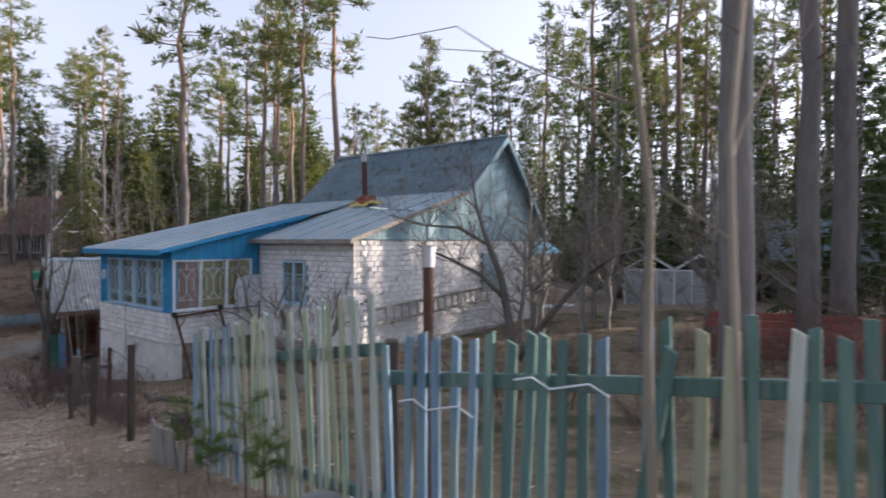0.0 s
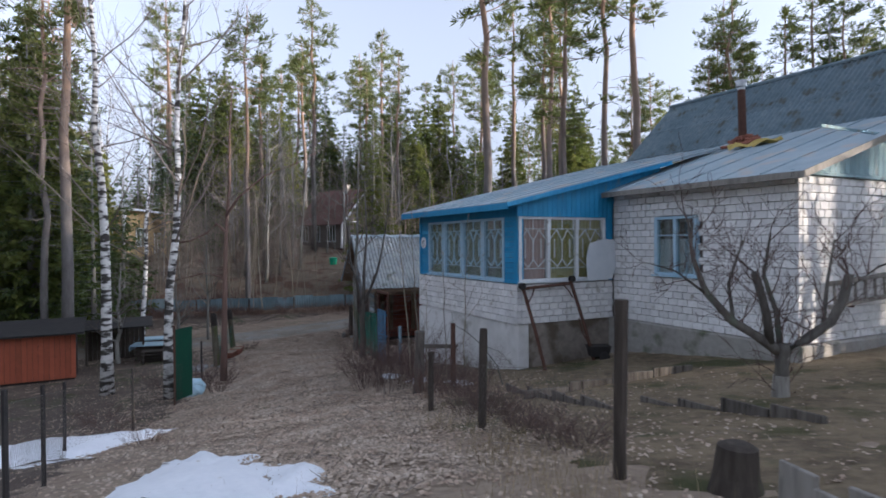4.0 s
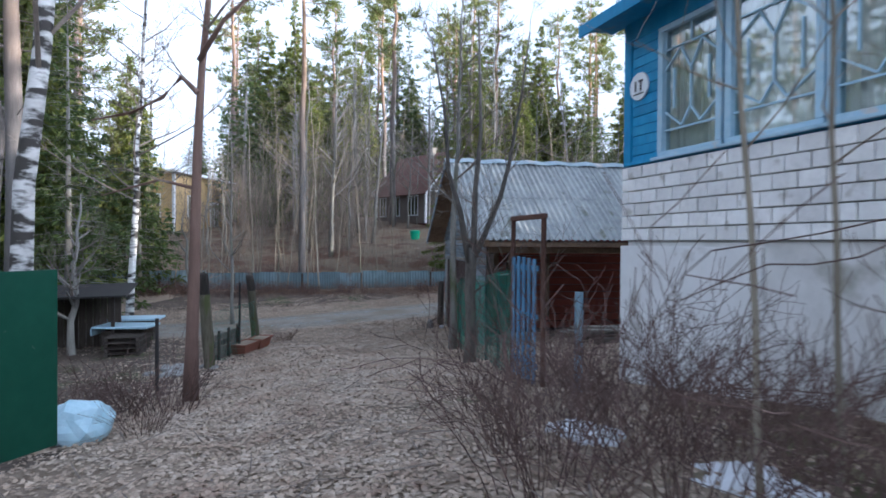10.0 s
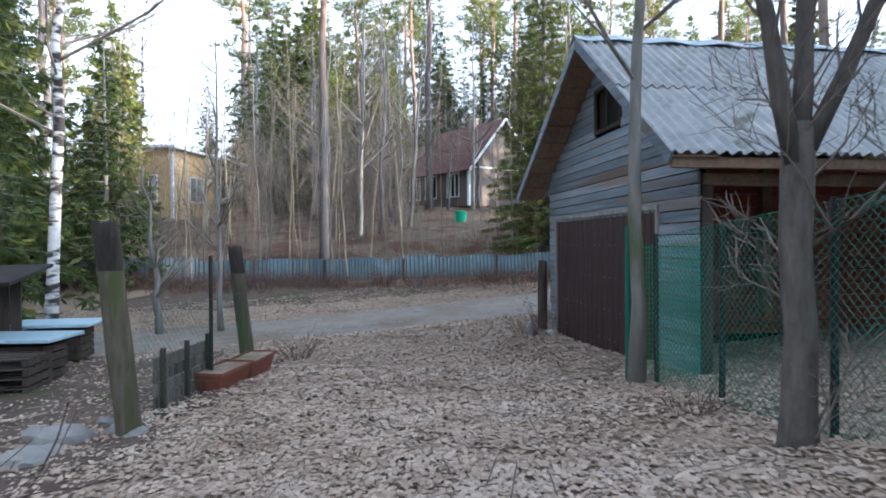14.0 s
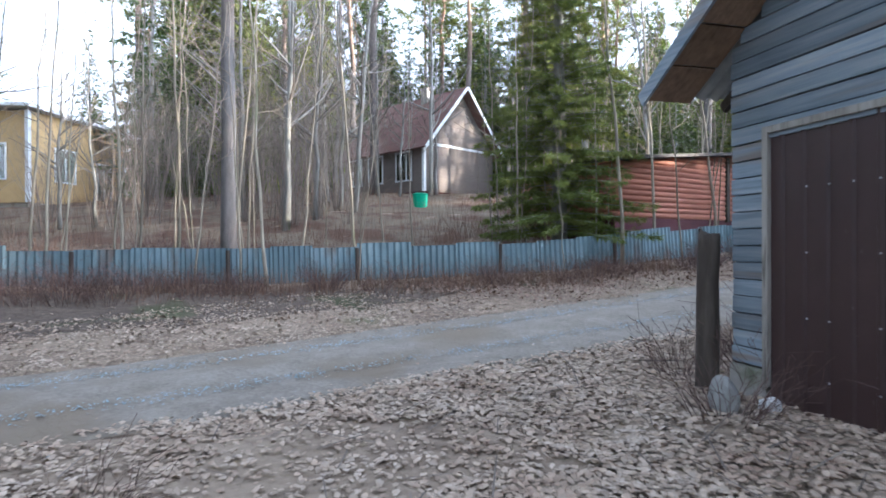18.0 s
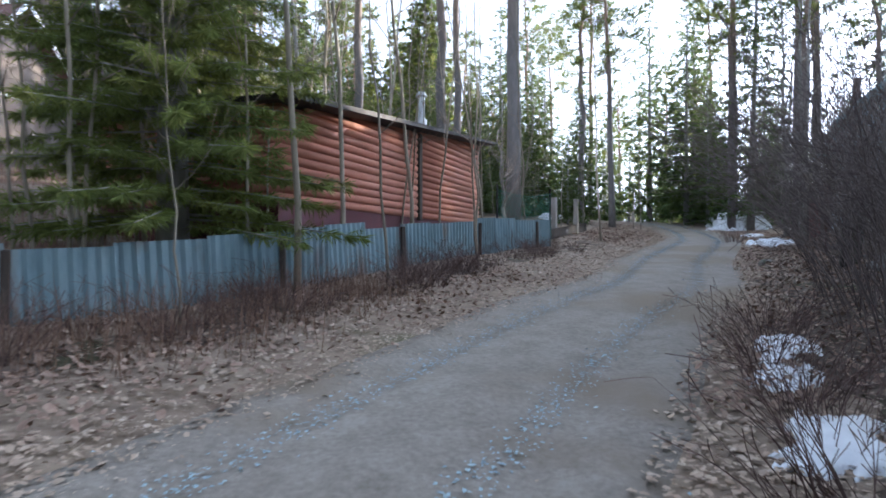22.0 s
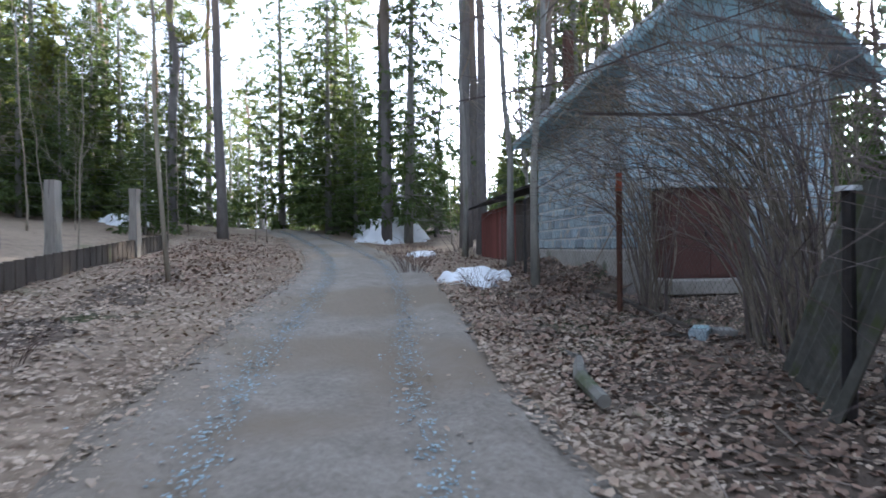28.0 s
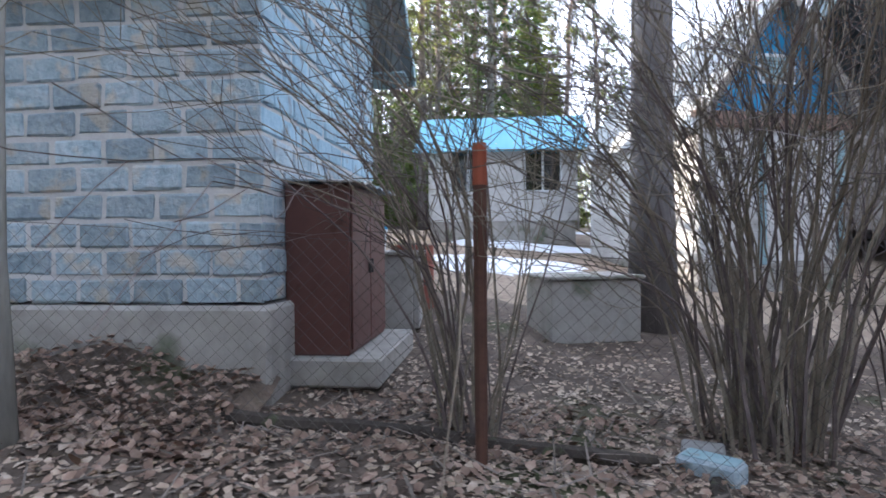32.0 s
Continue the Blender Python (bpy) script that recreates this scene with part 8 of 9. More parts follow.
# leafless undergrowth of the wood
for x0, x1, y0, y1, many in ((-70, -24, 46, 66, 70), (-80, -46, 2, 40, 30), (-50, -24, -4, 16, 22), (-10, 26, 50, 66, 26), (10, 40, 14, 46, 30), (-30, -14, 54, 72, 16)):
    for _ in range(many):
        p = spot(x0, x1, y0, y1, 1.3)
        if p is not None:
            plant(wr.choice(alders + saplings), p[0], p[1], wr.uniform(0.5, 1.05), wr.uniform(0, 360), 0.05, 3)

for k in range(40):
    p = spot(-30, 24, 57, 92, 2.0)
    if p is not None:
        plant(wr.choice(spruces), p[0], p[1], wr.uniform(0.28, 0.5))
for x, y, size in ((4.5, 47.5, 0.8), (7.0, 49.0, 0.9), (9.5, 46.0, 1.0), (6.2, 44.2, 0.8), (12.0, 50.0, 1.0), (10.5, 42.5, 0.9), (14.0, 46.5, 1.1)):
    plant(wr.choice(spruces), x, y, size)
for x, y, size in ((-14.6, 57.6, 0.42), (-13.0, 59.4, 0.5), (-11.4, 61.2, 0.45), (-16.2, 60.6, 0.55), (-18.4, 58.4, 0.5), (-20.4, 62.0, 0.6), (-9.9, 64.2, 0.45), (-1.6, 58.6, 0.55), (-0.2, 60.0, 0.6), (0.8, 62.2, 0.6), (3.4, 60.6, 0.5), (2.2, 57.8, 0.4)):
    plant(wr.choice(spruces[:2]), x, y, size)

# the wood beyond, too far to tell its trees apart
v, f, tv, tf = [], [], [], []
for k in range(1500):
    a = wr.uniform(0, 6.2832)
    r = wr.uniform(62, 125) if k < 900 else wr.uniform(46, 105)
    x, y = -14 + r * math.cos(a), 26 + r * math.sin(a)
    if road_gap(x, y) < 4 or k % 2 and r > 100 or is_clear(x, y) and not (k >= 900 and (open_sky(x, y) or glade(x, y))) or (k % 3 and 3.5 < a < 5.4) or (abs(a - 0.26) < 0.45 and r < 84):
        continue
    h = wr.uniform(9, 20) * (0.8 if r < 75 else 1.0) if k < 900 else wr.uniform(2.0, 5.5)
    z0 = ground(x, y)
    tall = k < 900 and wr.random() < 0.55
    lo = h * (0.5 if tall else 0.08)
    b = len(tv)
    tv += [(x + 0.2 * math.cos(q * 2.09), y + 0.2 * math.sin(q * 2.09), z0 - 0.5) for q in range(3)] + [(x, y, z0 + h)]
    tf += [(b, b + 1, b + 3), (b + 1, b + 2, b + 3), (b + 2, b, b + 3)]
    for q in range(40 if tall else 50 if k < 900 else 26):
        t = wr.random()
        wide = (2.3 * (1 - t) ** 0.6 if tall else (2.5 if k < 900 else 1.5) * (1 - t)) * wr.uniform(0.2, 1.0) + 0.15
        az = wr.uniform(0, 6.2832)
        tuft(v, f, Vector((x + wide * math.cos(az), y + wide * math.sin(az), z0 + lo + (h - lo) * t)), Vector((math.cos(az), math.sin(az), 0.3 if tall else -0.3)), 0.95, 3, 0.1, wr)
far = Geo()
far.v, far.f = v, f
fo = part("distant_wood", far, "needle_pine")
tagged(fo, "distant mixed conifer wood closing the view", "wood", kind="stuff")
far = Geo()
far.v, far.f = tv, tf
fo = part("distant_trunks", far, "bark_grey")
tagged(fo, "distant trunks of the conifer wood", "wood", kind="stuff")

# ---- trees set one by one ----
for proto, x, y, s, turn in (
    (pines[0], 3.0, 5.95, 0.85, 10), (pines[3], 6.4, 10.2, 0.95, 70), (pines[0], 7.3, 10.6, 0.95, 160),
    (pines[1], -20.2, 12.6, 0.95, 40), (pines[0], -11.86, 26.7, 1.0, 200), (pines[2], -9.6, 31.2, 1.0, 20), (pines[3], -8.0, 33.5, 1.0, 80),
    (pines[1], -14.7, 51.5, 1.15, 0), (pines[0], -16.6, 57.5, 1.2, 120), (pines[3], -15.4, 59.5, 1.15, 60), (pines[1], -20.5, 61, 1.1, 250), (pines[2], -2.2, 55.8, 1.0, 10), (pines[3], -1.5, 56.6, 1.0, 90),
    (pines[3], -29.4, 32.5, 0.85, 30), (pines[1], -6.95, 37.9, 1.1, 130),
):
    plant(proto, x, y, s, turn)
seat(pines[4], -9.0, 58.5, 1.0, 30)
for k, (x, y, s) in enumerate(((-24.6, 13.0, 1.0), (-28.5, 20.5, 1.0), (-16.5, -14, 1.0), (14, 40, 1.0))):
    seat(pines[k], x, y, s, 50 * k)
seat(near_spruce, -23.35, 37.5, 0.93, 20)
seat(spruces[0], -1.7, 60.5, 0.95), seat(spruces[1], -38, 69.5, 1.0), seat(spruces[2], -6.8, 63.5, 1.0)
for proto, x, y, s in ((spruces[0], -36, 64.5, 1.15), (spruces[1], -45, 62, 1.2), (spruces[2], -44, 44, 0.6), (spruces[1], -40.5, 66, 1.25), (spruces[1], -33.5, 22.1, 0.9), (spruces[0], -29.5, 22.4, 0.75), (spruces[0], -36, 25, 1.1), (spruces[1], -42, 27.6, 1.0), (spruces[0], -38, 19, 1.0), (spruces[2], -34, 27.5, 0.9), (spruces[0], -12.0, 63.5, 0.9), (spruces[0], -9.6, 65, 0.8), (spruces[2], -10.5, 62, 0.9), (spruces[0], -0.4, 61.8, 1.0), (spruces[1], -2.6, 63, 0.8), (spruces[2], -21.5, 56.5, 0.8), (spruces[0], -23.5, 58, 0.8)):
    plant(proto, x, y, s)
# birches and the red-barked pine beside the lane
seat(birches[0], -17.7, 16.0, 1.0, 40), seat(birches[1], -20.8, 16.45, 1.0, 100), seat(birches[2], -27.03, 22.85, 1.0, 0)
plant(birches[0], -46.3, 35.5, 1.1), plant(birches[2], -43.5, 34, 1.0)
redpine = bare_tree("alder_tree", "crooked leafless tree with flaky red-brown bark", "bark_red", "twig", 9.5, 0.1, 5, (0.25, 0.25), 61, 3, 4, 0.7, 0.6, wob=0.05, limb=0)
seat(redpine, -18.2, 18.58, 1.0, 0)
thin = bare_tree("maple_tree", "slim leafless grey maple beside the garage", "bark_grey", "twig", 8.5, 0.085, 10, (0.1, 0.2), 63, 3, 4, 0.6, 0.35, wob=0.04, limb=0.25)
seat(thin, -16.71, 24.29, 1.0, 0)
# saplings and leafless trees
seat(alders[0], -37.2, 46.0, 1.0), seat(alders[1], -26.4, 47.4, 1.0), seat(alders[2], -23.3, 40.2, 1.0)
seat(saplings[0], 1.15, 2.2, 0.7, 0), seat(saplings[1], 0.95, 2.55, 0.7, 120), seat(saplings[2], -22.4, 37.2, 1.0), seat(saplings[3], -21.2, 38.4, 1.0)
for k in range(110):
    i = int(wr.uniform(0.12, 0.99) * (len(fence_line) - 2))
    p, d = fence_line[i], (fence_line[i + 1] - fence_line[i]).normalized()
    s = Vector((d.y, -d.x))
    if road_gap((p + s).x, (p + s).y) < road_gap((p - s).x, (p - s).y):
        s = -s
    q = p + s * (wr.uniform(-0.6, -0.2) if k % 5 == 0 else wr.uniform(0.15, 2.6))
    if k % 3 and 111 < math.degrees(math.atan2(q.y - 23, q.x + 19.6)) < 121:
        continue
    plant(wr.choice(saplings), q.x, q.y, wr.uniform(0.55, 1.15), None, 0.05, 7)
for k in range(46):
    x, y = wr.uniform(-38, -22), wr.uniform(41, 52)
    if y - 41 > 0.6 * (x + 39) - 2 and not before_house(x, y):
        plant(wr.choice(saplings + alders[:1]), x, y, wr.uniform(0.6, 1.2), None, 0.05, 4)
for k in range(26):
    x, y = wr.uniform(-16, -7), wr.uniform(46.5, 66)
    if road_gap(x, y) > 1.9 and (x < -12 or y > 55):
        plant(wr.choice(saplings), x, y, wr.uniform(0.4, 0.9), None, 0.05, 5)
for x, y, s in ((-29, 10.5, 0.9), (-24, 9, 0.8), (-31, 14, 1.0), (-26, 25.8, 0.5)):
    plant(wr.choice(alders), x, y, s)

slim = bare_tree("leafless_tree", "slim leafless tree with pale grey bark beside the block wall", "bark_grey", "twig_pale", 10.0, 0.068, 9, (0.3, -0.2), 64, 3, 3, 0.6, 0.45, wob=0.05)
seat(slim, -8.2, 44.37, 0.95, 0)
plant(slim, -6.0, 46.7, 1.1, 140), plant(slim, -4.0, 50.0, 1.1, 230)

# this spruce carries warm sunlight in its needle colour
lit = spruce(17, 0.2, 3.1, 27, 34, 8, 0.05, "tall spruce behind the bank, its needles coloured sunlit yellow-green", "needle_lit", 5)
lit["group"] = ""
seat(lit, -44.0, 54.0, 1.0, 40)
for x, y, s in ((-42.8, 61.5, 1.15), (-47.5, 55.5, 1.1), (-56, 46.7, 0.62), (-50, 58, 1.2), (-53, 54.5, 1.0)):
    plant(wr.choice(spruces), x, y, s)



def limbed(ob, right, limbs, bark, twig, seed, twigs, reach, depth=2, up=0.06, kids=4, fine=0.012):
    """Limbs drawn as (across, deep, up, radius) rows, with twigs sprouting along their outer parts."""
    global rnd
    keep, rnd = rnd, random.Random(seed)
    r, f = Vector((*right, 0)).normalized(), Vector((-right[1], right[0], 0)).normalized()
    tw = Geo()
    for rows in limbs:
        pts = [r * a + f * b + Vector((0, 0, c)) for a, b, c, _ in rows]
        g = Geo()
        g.tube(pts, [q[3] for q in rows], 9)
        part("limb", g, bark, ob, smooth=True)
        for k in range(1, len(pts)):
            for _ in range(twigs):
                d = (pts[k] - pts[k - 1]).normalized() * 0.5 + Vector((uni(-1, 1), uni(-1, 1), uni(-0.2, 0.75)))
                grow(tw, pts[k - 1].lerp(pts[k], uni(0.3, 1)), d, reach * uni(0.5, 1.15), min(fine, rows[k][3] * 0.6), depth, kids, 0.8, up, 4, 0.22, 0.003)
    part("twig_crown", tw, twig, ob)["kind"] = "stuff"
    rnd = keep
    return ob


limbed(redpine, (0.86, 0.5), (((0.1, 0, 4.9, 0.05), (-0.15, 0, 5.15, 0.045), (-0.5, 0.1, 4.85, 0.035), (-1.0, 0.1, 4.6, 0.026), (-1.7, 0.2, 4.5, 0.012)), ((0.12, 0, 5.4, 0.045), (0.55, -0.1, 6.0, 0.035), (1.4, -0.2, 6.7, 0.026), (2.4, -0.2, 7.1, 0.018), (3.3, -0.3, 7.6, 0.008)), ((0.05, 0, 3.4, 0.03), (-0.6, 0.2, 3.55, 0.02), (-1.6, 0.3, 3.3, 0.01))), "bark_red", "twig", 65, 3, 0.8, 2)
limbed(thing("maple_tree", on_ground(-15.12, 22.18), "leafless grey maple with several upright limbs", "tree"), (0.837, 0.549), (
    ((0, 0, -0.2, 0.15), (0, 0, 0.15, 0.115), (0.02, 0, 0.7, 0.1), (-0.01, 0.02, 1.3, 0.1), (0.01, 0.02, 1.85, 0.105), (0.02, 0.02, 2.12, 0.085)),
    ((-0.02, 0.0, 1.85, 0.07), (-0.11, 0.02, 2.3, 0.062), (-0.2, 0.0, 2.8, 0.05), (-0.42, -0.05, 3.5, 0.04), (-0.5, -0.05, 4.6, 0.028), (-0.75, 0.1, 6.0, 0.012)),
    ((0.02, 0.03, 1.9, 0.07), (0.06, 0.04, 2.4, 0.06), (0.08, 0.05, 3.2, 0.05), (0.18, 0.1, 4.3, 0.038), (0.12, 0.1, 6.4, 0.014)),
    ((0.06, 0, 1.95, 0.06), (0.26, -0.05, 2.4, 0.052), (0.52, -0.1, 3.05, 0.044), (0.68, -0.15, 3.7, 0.036), (0.85, -0.2, 4.7, 0.026), (1.0, -0.3, 6.0, 0.01)),
    ((0.06, 0, 1.3, 0.026), (0.4, -0.2, 1.6, 0.02), (0.85, -0.45, 1.72, 0.012), (1.3, -0.7, 1.7, 0.006))), "bark_dark", "twig", 62, 2, 0.75, 2)
# ---- shrubs ----
lilac = [shrub("lilac_bush", "leafless lilac bush of many olive-brown arching stems", "twig_lilac", n, 3.3, 2.6, 71 + i, 2, 4, 0.0135, 0.85, b, flare=0.2, low=0.42, lean=(-0.08, 0.8), split=True) for i, (n, b) in enumerate(((34, 0.16), (96, 0.36), (40, 0.3)))]
spirea = [shrub("lane_bush", "tangled leafless reddish bush beside the lane", "twig_red", 30, 1.35, 1.2, 81 + i, 2, 4, 0.006, 0.55, 0.35, group="bushes beside the lane") for i in range(3)]
scrub = [shrub("roadside_bush", "tall leafless grey-brown thicket at the roadside", "twig_dark", 26, 3.3, 2.4, 91 + i, 2, 6, 0.0085, 0.75, 0.5, group="thickets at the roadside") for i in range(3)]
low = [shrub("low_bush", "low leafless bush of thin brown twigs", "twig_red", 46, 0.8, 0.9, 101 + i, 1, 3, 0.005, 0.5, 0.3, group="low bushes") for i in range(2)]
seat(lilac[0], -8.95, 41.98, 1.0, 0), seat(lilac[1], -9.75, 40.2, 1.1, 0), seat(lilac[2], -11.6, 36.4, 0.95, -10)
part("stem", Geo().tube([(-0.1, 0.05, 0.9), (-0.3, 0.2, 1.22), (-0.42, 0.32, 1.1), (-0.6, 0.45, 0.7), (-0.72, 0.6, 0.3), (-0.8, 0.68, 0.02)], [0.008, 0.0075, 0.007, 0.006, 0.005, 0.003], 5), "twig_pale", lilac[0], "pale shoot drooping to the ground")
seat(spirea[0], -10.5, 15.6, 1.0), seat(spirea[1], -11.4, 16.2, 1.0), seat(spirea[2], -9.3, 15.0, 0.8)
for x, y, s in ((-12.1, 17.2, 0.75), (-11.2, 17.6, 0.9), (-9.9, 16.4, 0.75), (-8.8, 14.2, 0.62), (-8.2, 13.9, 0.6), (-10.9, 17.0, 0.8), (-10.4, 16.9, 0.75), (-9.4, 16.0, 0.5), (-8.7, 15.4, 0.5), (-11.6, 17.0, 0.7), (-8.2, 15.3, 0.5)):
    plant(wr.choice(spirea), x, y, s)
seat(scrub[0], -14.3, 35.8, 1.0), seat(scrub[1], -13.3, 36.6, 1.05), seat(scrub[2], -12.4, 37.0, 1.1)
for x, y, s in ((-15.3, 34.2, 0.9), (-15.9, 32.9, 0.85), (-14.5, 34.5, 1.1), (-13.4, 35.4, 1.15), (-11.5, 37.2, 1.1), (-16.3, 31.3, 0.7), (-14.9, 32.7, 1.0), (-2.8, 51.2, 0.7), (-12.7, 34.6, 1.25), (-11.0, 37.4, 1.15), (-9.9, 38.2, 1.0), (-16.0, 33.9, 0.95), (-15.0, 35.2, 1.15), (-13.9, 36.9, 0.9), (-14.0, 33.6, 1.3)):
    plant(wr.choice(scrub), x, y, s)
seat(low[0], -18.2, 32.6, 1.0), seat(low[1], -17.3, 34.3, 1.0)
for x, y, s in ((-18.9, 31.6, 1.1), (-17.9, 33.3, 1.0), (-19.4, 30.2, 0.9), (-19.2, 28.9, 1.0), (-19.6, 27.8, 0.8), (-16.6, 35.2, 0.9), (-7.9, 47.8, 1.0), (-8.8, 45.0, 0.7), (-10.0, 43.2, 0.5), (-20.0, 29.4, 0.8), (-13.0, 20.0, 0.9), (-16.9, 17.0, 0.8), (-18.3, 17.3, 1.2), (-17.9, 17.9, 1.4), (-18.7, 18.0, 1.2), (-19.4, 17.4, 1.3), (-16.9, 13.3, 0.9), (-15.2, 12.2, 0.8), (-13.2, 11.4, 0.7), (-6.2, 11.2, 0.7), (-7.4, 12.4, 0.8), (-2.6, 7.2, 0.6), (-22.4, 24.6, 0.7), (-15.9, 23.0, 0.5)):
    plant(wr.choice(low), x, y, s)
for k in range(90):
    i = int(wr.uniform(0.05, 0.98) * (len(fence_line) - 2))
    p, d = fence_line[i], (fence_line[i + 1] - fence_line[i]).normalized()
    s = Vector((d.y, -d.x))
    q = p + s * wr.uniform(0.2, 1.1)
    plant(wr.choice(low), q.x, q.y, wr.uniform(0.5, 0.95))
for k in range(70):
    i = int(wr.uniform(0.1, 0.5) * (len(fence_line) - 2))
    p, d = fence_line[i], (fence_line[i + 1] - fence_line[i]).normalized()
    q = p + Vector((d.y, -d.x)) * (wr.uniform(0.3, 1.7) if k % 3 else wr.uniform(-2.5, -0.3))
    plant(wr.choice(low), q.x, q.y, wr.uniform(0.7, 1.25))
for k in range(16):
    q = Vector((-9.3, 14.7)).lerp(Vector((-5.5, 9.4)), (k + wr.random()) / 16)
    plant(wr.choice(low), q.x + 0.3 + wr.uniform(-0.1, 0.4), q.y + 0.25 + wr.uniform(-0.1, 0.3), wr.uniform(0.4, 0.8))
for x, y, s in ((-9.4, 15.2, 0.42), (-9.9, 15.9, 0.5), (-8.8, 14.9, 0.36)):
    plant(wr.choice(saplings), x, y, s)
# the low gnarled apple tree
apple = limbed(thing("apple_tree", on_ground(-3.14, 12.85), "old leafless apple tree with pruned stubs", "tree"), (0.922, 0.388), (
    ((0, 0, -0.2, 0.13), (0, 0, 0.1, 0.1), (0.02, 0, 0.4, 0.085), (0.03, 0, 0.62, 0.1), (0.03, 0, 0.72, 0.08)),
    ((0.0, 0, 0.6, 0.07), (-0.3, 0.02, 0.82, 0.06), (-0.62, 0.05, 1.02, 0.055), (-0.95, 0.1, 1.4, 0.045), (-1.12, 0.1, 1.85, 0.03), (-1.2, 0.1, 2.4, 0.014)),
    ((-0.14, 0, 0.74, 0.06), (-0.24, -0.1, 1.1, 0.055), (-0.34, -0.15, 1.4, 0.05), (-0.42, -0.15, 1.66, 0.052), (-0.43, -0.15, 1.69, 0.04)),
    ((0.04, 0, 0.62, 0.07), (0.3, -0.05, 0.78, 0.065), (0.6, -0.1, 1.02, 0.06), (0.76, -0.1, 1.3, 0.062), (0.84, -0.1, 1.62, 0.06), (0.84, -0.1, 1.65, 0.045)),
    ((0.02, 0.05, 0.66, 0.045), (0.12, 0.3, 1.1, 0.036), (0.05, 0.5, 1.6, 0.028), (0.2, 0.6, 2.2, 0.014)),
    ((0.5, -0.1, 0.95, 0.03), (0.75, 0.2, 1.5, 0.022), (0.95, 0.35, 2.1, 0.012)),
    ((-0.6, 0.05, 1.0, 0.03), (-0.55, 0.3, 1.5, 0.022), (-0.3, 0.4, 2.1, 0.013)),
    ((0.75, -0.1, 1.4, 0.02), (1.15, -0.2, 1.75, 0.014), (1.6, -0.3, 1.95, 0.007)),
    ((-0.9, 0.1, 1.35, 0.02), (-1.4, 0.0, 1.7, 0.012), (-1.75, -0.1, 1.8, 0.006))), "bark_dark", "twig_red", 5, 3, 0.6, 2, 0.06, 3, 0.009)
part("limewash", Geo().tube([(0, 0, -0.1), (0.0, 0, 0.1), (0.006, 0, 0.3)], [0.125, 0.108, 0.098], 10), "greywood", apple, "worn limewash round the foot")
limbed(thing("fruit_tree", on_ground(1.41, 11.7), "dark leafless fruit tree forking low beside the gable", "tree"), (0.97, -0.2), (
    ((0, 0, -0.2, 0.13), (-0.02, 0, 0.5, 0.1), (-0.1, 0, 1.2, 0.085), (-0.25, 0, 2.0, 0.07), (-0.5, 0, 2.6, 0.055), (-0.75, 0, 3.4, 0.035), (-0.9, 0.1, 4.3, 0.015)),
    ((-0.15, 0, 1.5, 0.05), (-0.7, 0.1, 2.0, 0.04), (-1.3, 0.1, 2.3, 0.028), (-2.0, 0, 2.6, 0.014)),
    ((-0.5, 0, 2.6, 0.04), (-1.1, -0.1, 2.95, 0.03), (-1.8, -0.1, 3.0, 0.02), (-2.5, -0.2, 3.2, 0.008)),
    ((0.1, 0, 0.3, 0.08), (0.5, 0.1, 0.9, 0.07), (1.0, 0.2, 1.5, 0.06), (1.45, 0.2, 2.0, 0.05), (1.5, 0.2, 2.7, 0.038), (1.35, 0.2, 3.4, 0.028), (1.5, 0.2, 4.6, 0.01)),
    ((1.45, 0.2, 2.0, 0.035), (2.0, 0.2, 2.4, 0.025), (2.7, 0.3, 2.6, 0.01))), "bark_dark", "twig", 6, 4, 0.85, 2)
orchard = [bare_tree("fruit_tree", "dark leafless fruit tree with dense twigs", "bark_grey", "twig", 4.6, 0.1, 15, (0.3, -0.2), 111 + i, 3, 5, 0.95, 0.2, "tree", "fruit trees of the garden") for i in range(2)]
seat(orchard[0], 3.6, 15.2, 1.0), seat(orchard[1], 5.2, 18.5, 1.0)
for x, y, s in ((7.5, 16.5, 1.1), (6.2, 13.0, 0.9), (9.5, 20.5, 1.1), (4.6, 13.6, 0.9), (3.0, 19.3, 1.15), (2.2, 16.6, 0.8), (5.6, 21.5, 1.1), (7.0, 24.0, 1.2), (9.0, 17.0, 1.0), (11.5, 22.5, 1.2), (8.2, 13.2, 1.1), (3.0, 17.5, 0.9), (-25.5, 20.5, 0.9), (-27, 25, 0.8), (-15.5, 49.8, 0.8)):
    plant(wr.choice(orchard), x, y, s)
for x, y in ((0.8, 7.2), (1.6, 8.0), (2.4, 6.6), (3.3, 7.6), (4.2, 6.2), (2.9, 9.2), (1.2, 9.6), (4.8, 8.4), (3.9, 4.6), (4.8, 5.4), (5.6, 7.0), (2.2, 10.8), (4.4, 10.6), (5.8, 9.6)):
    plant(wr.choice(low + spirea), x, y, wr.uniform(0.7, 1.2))
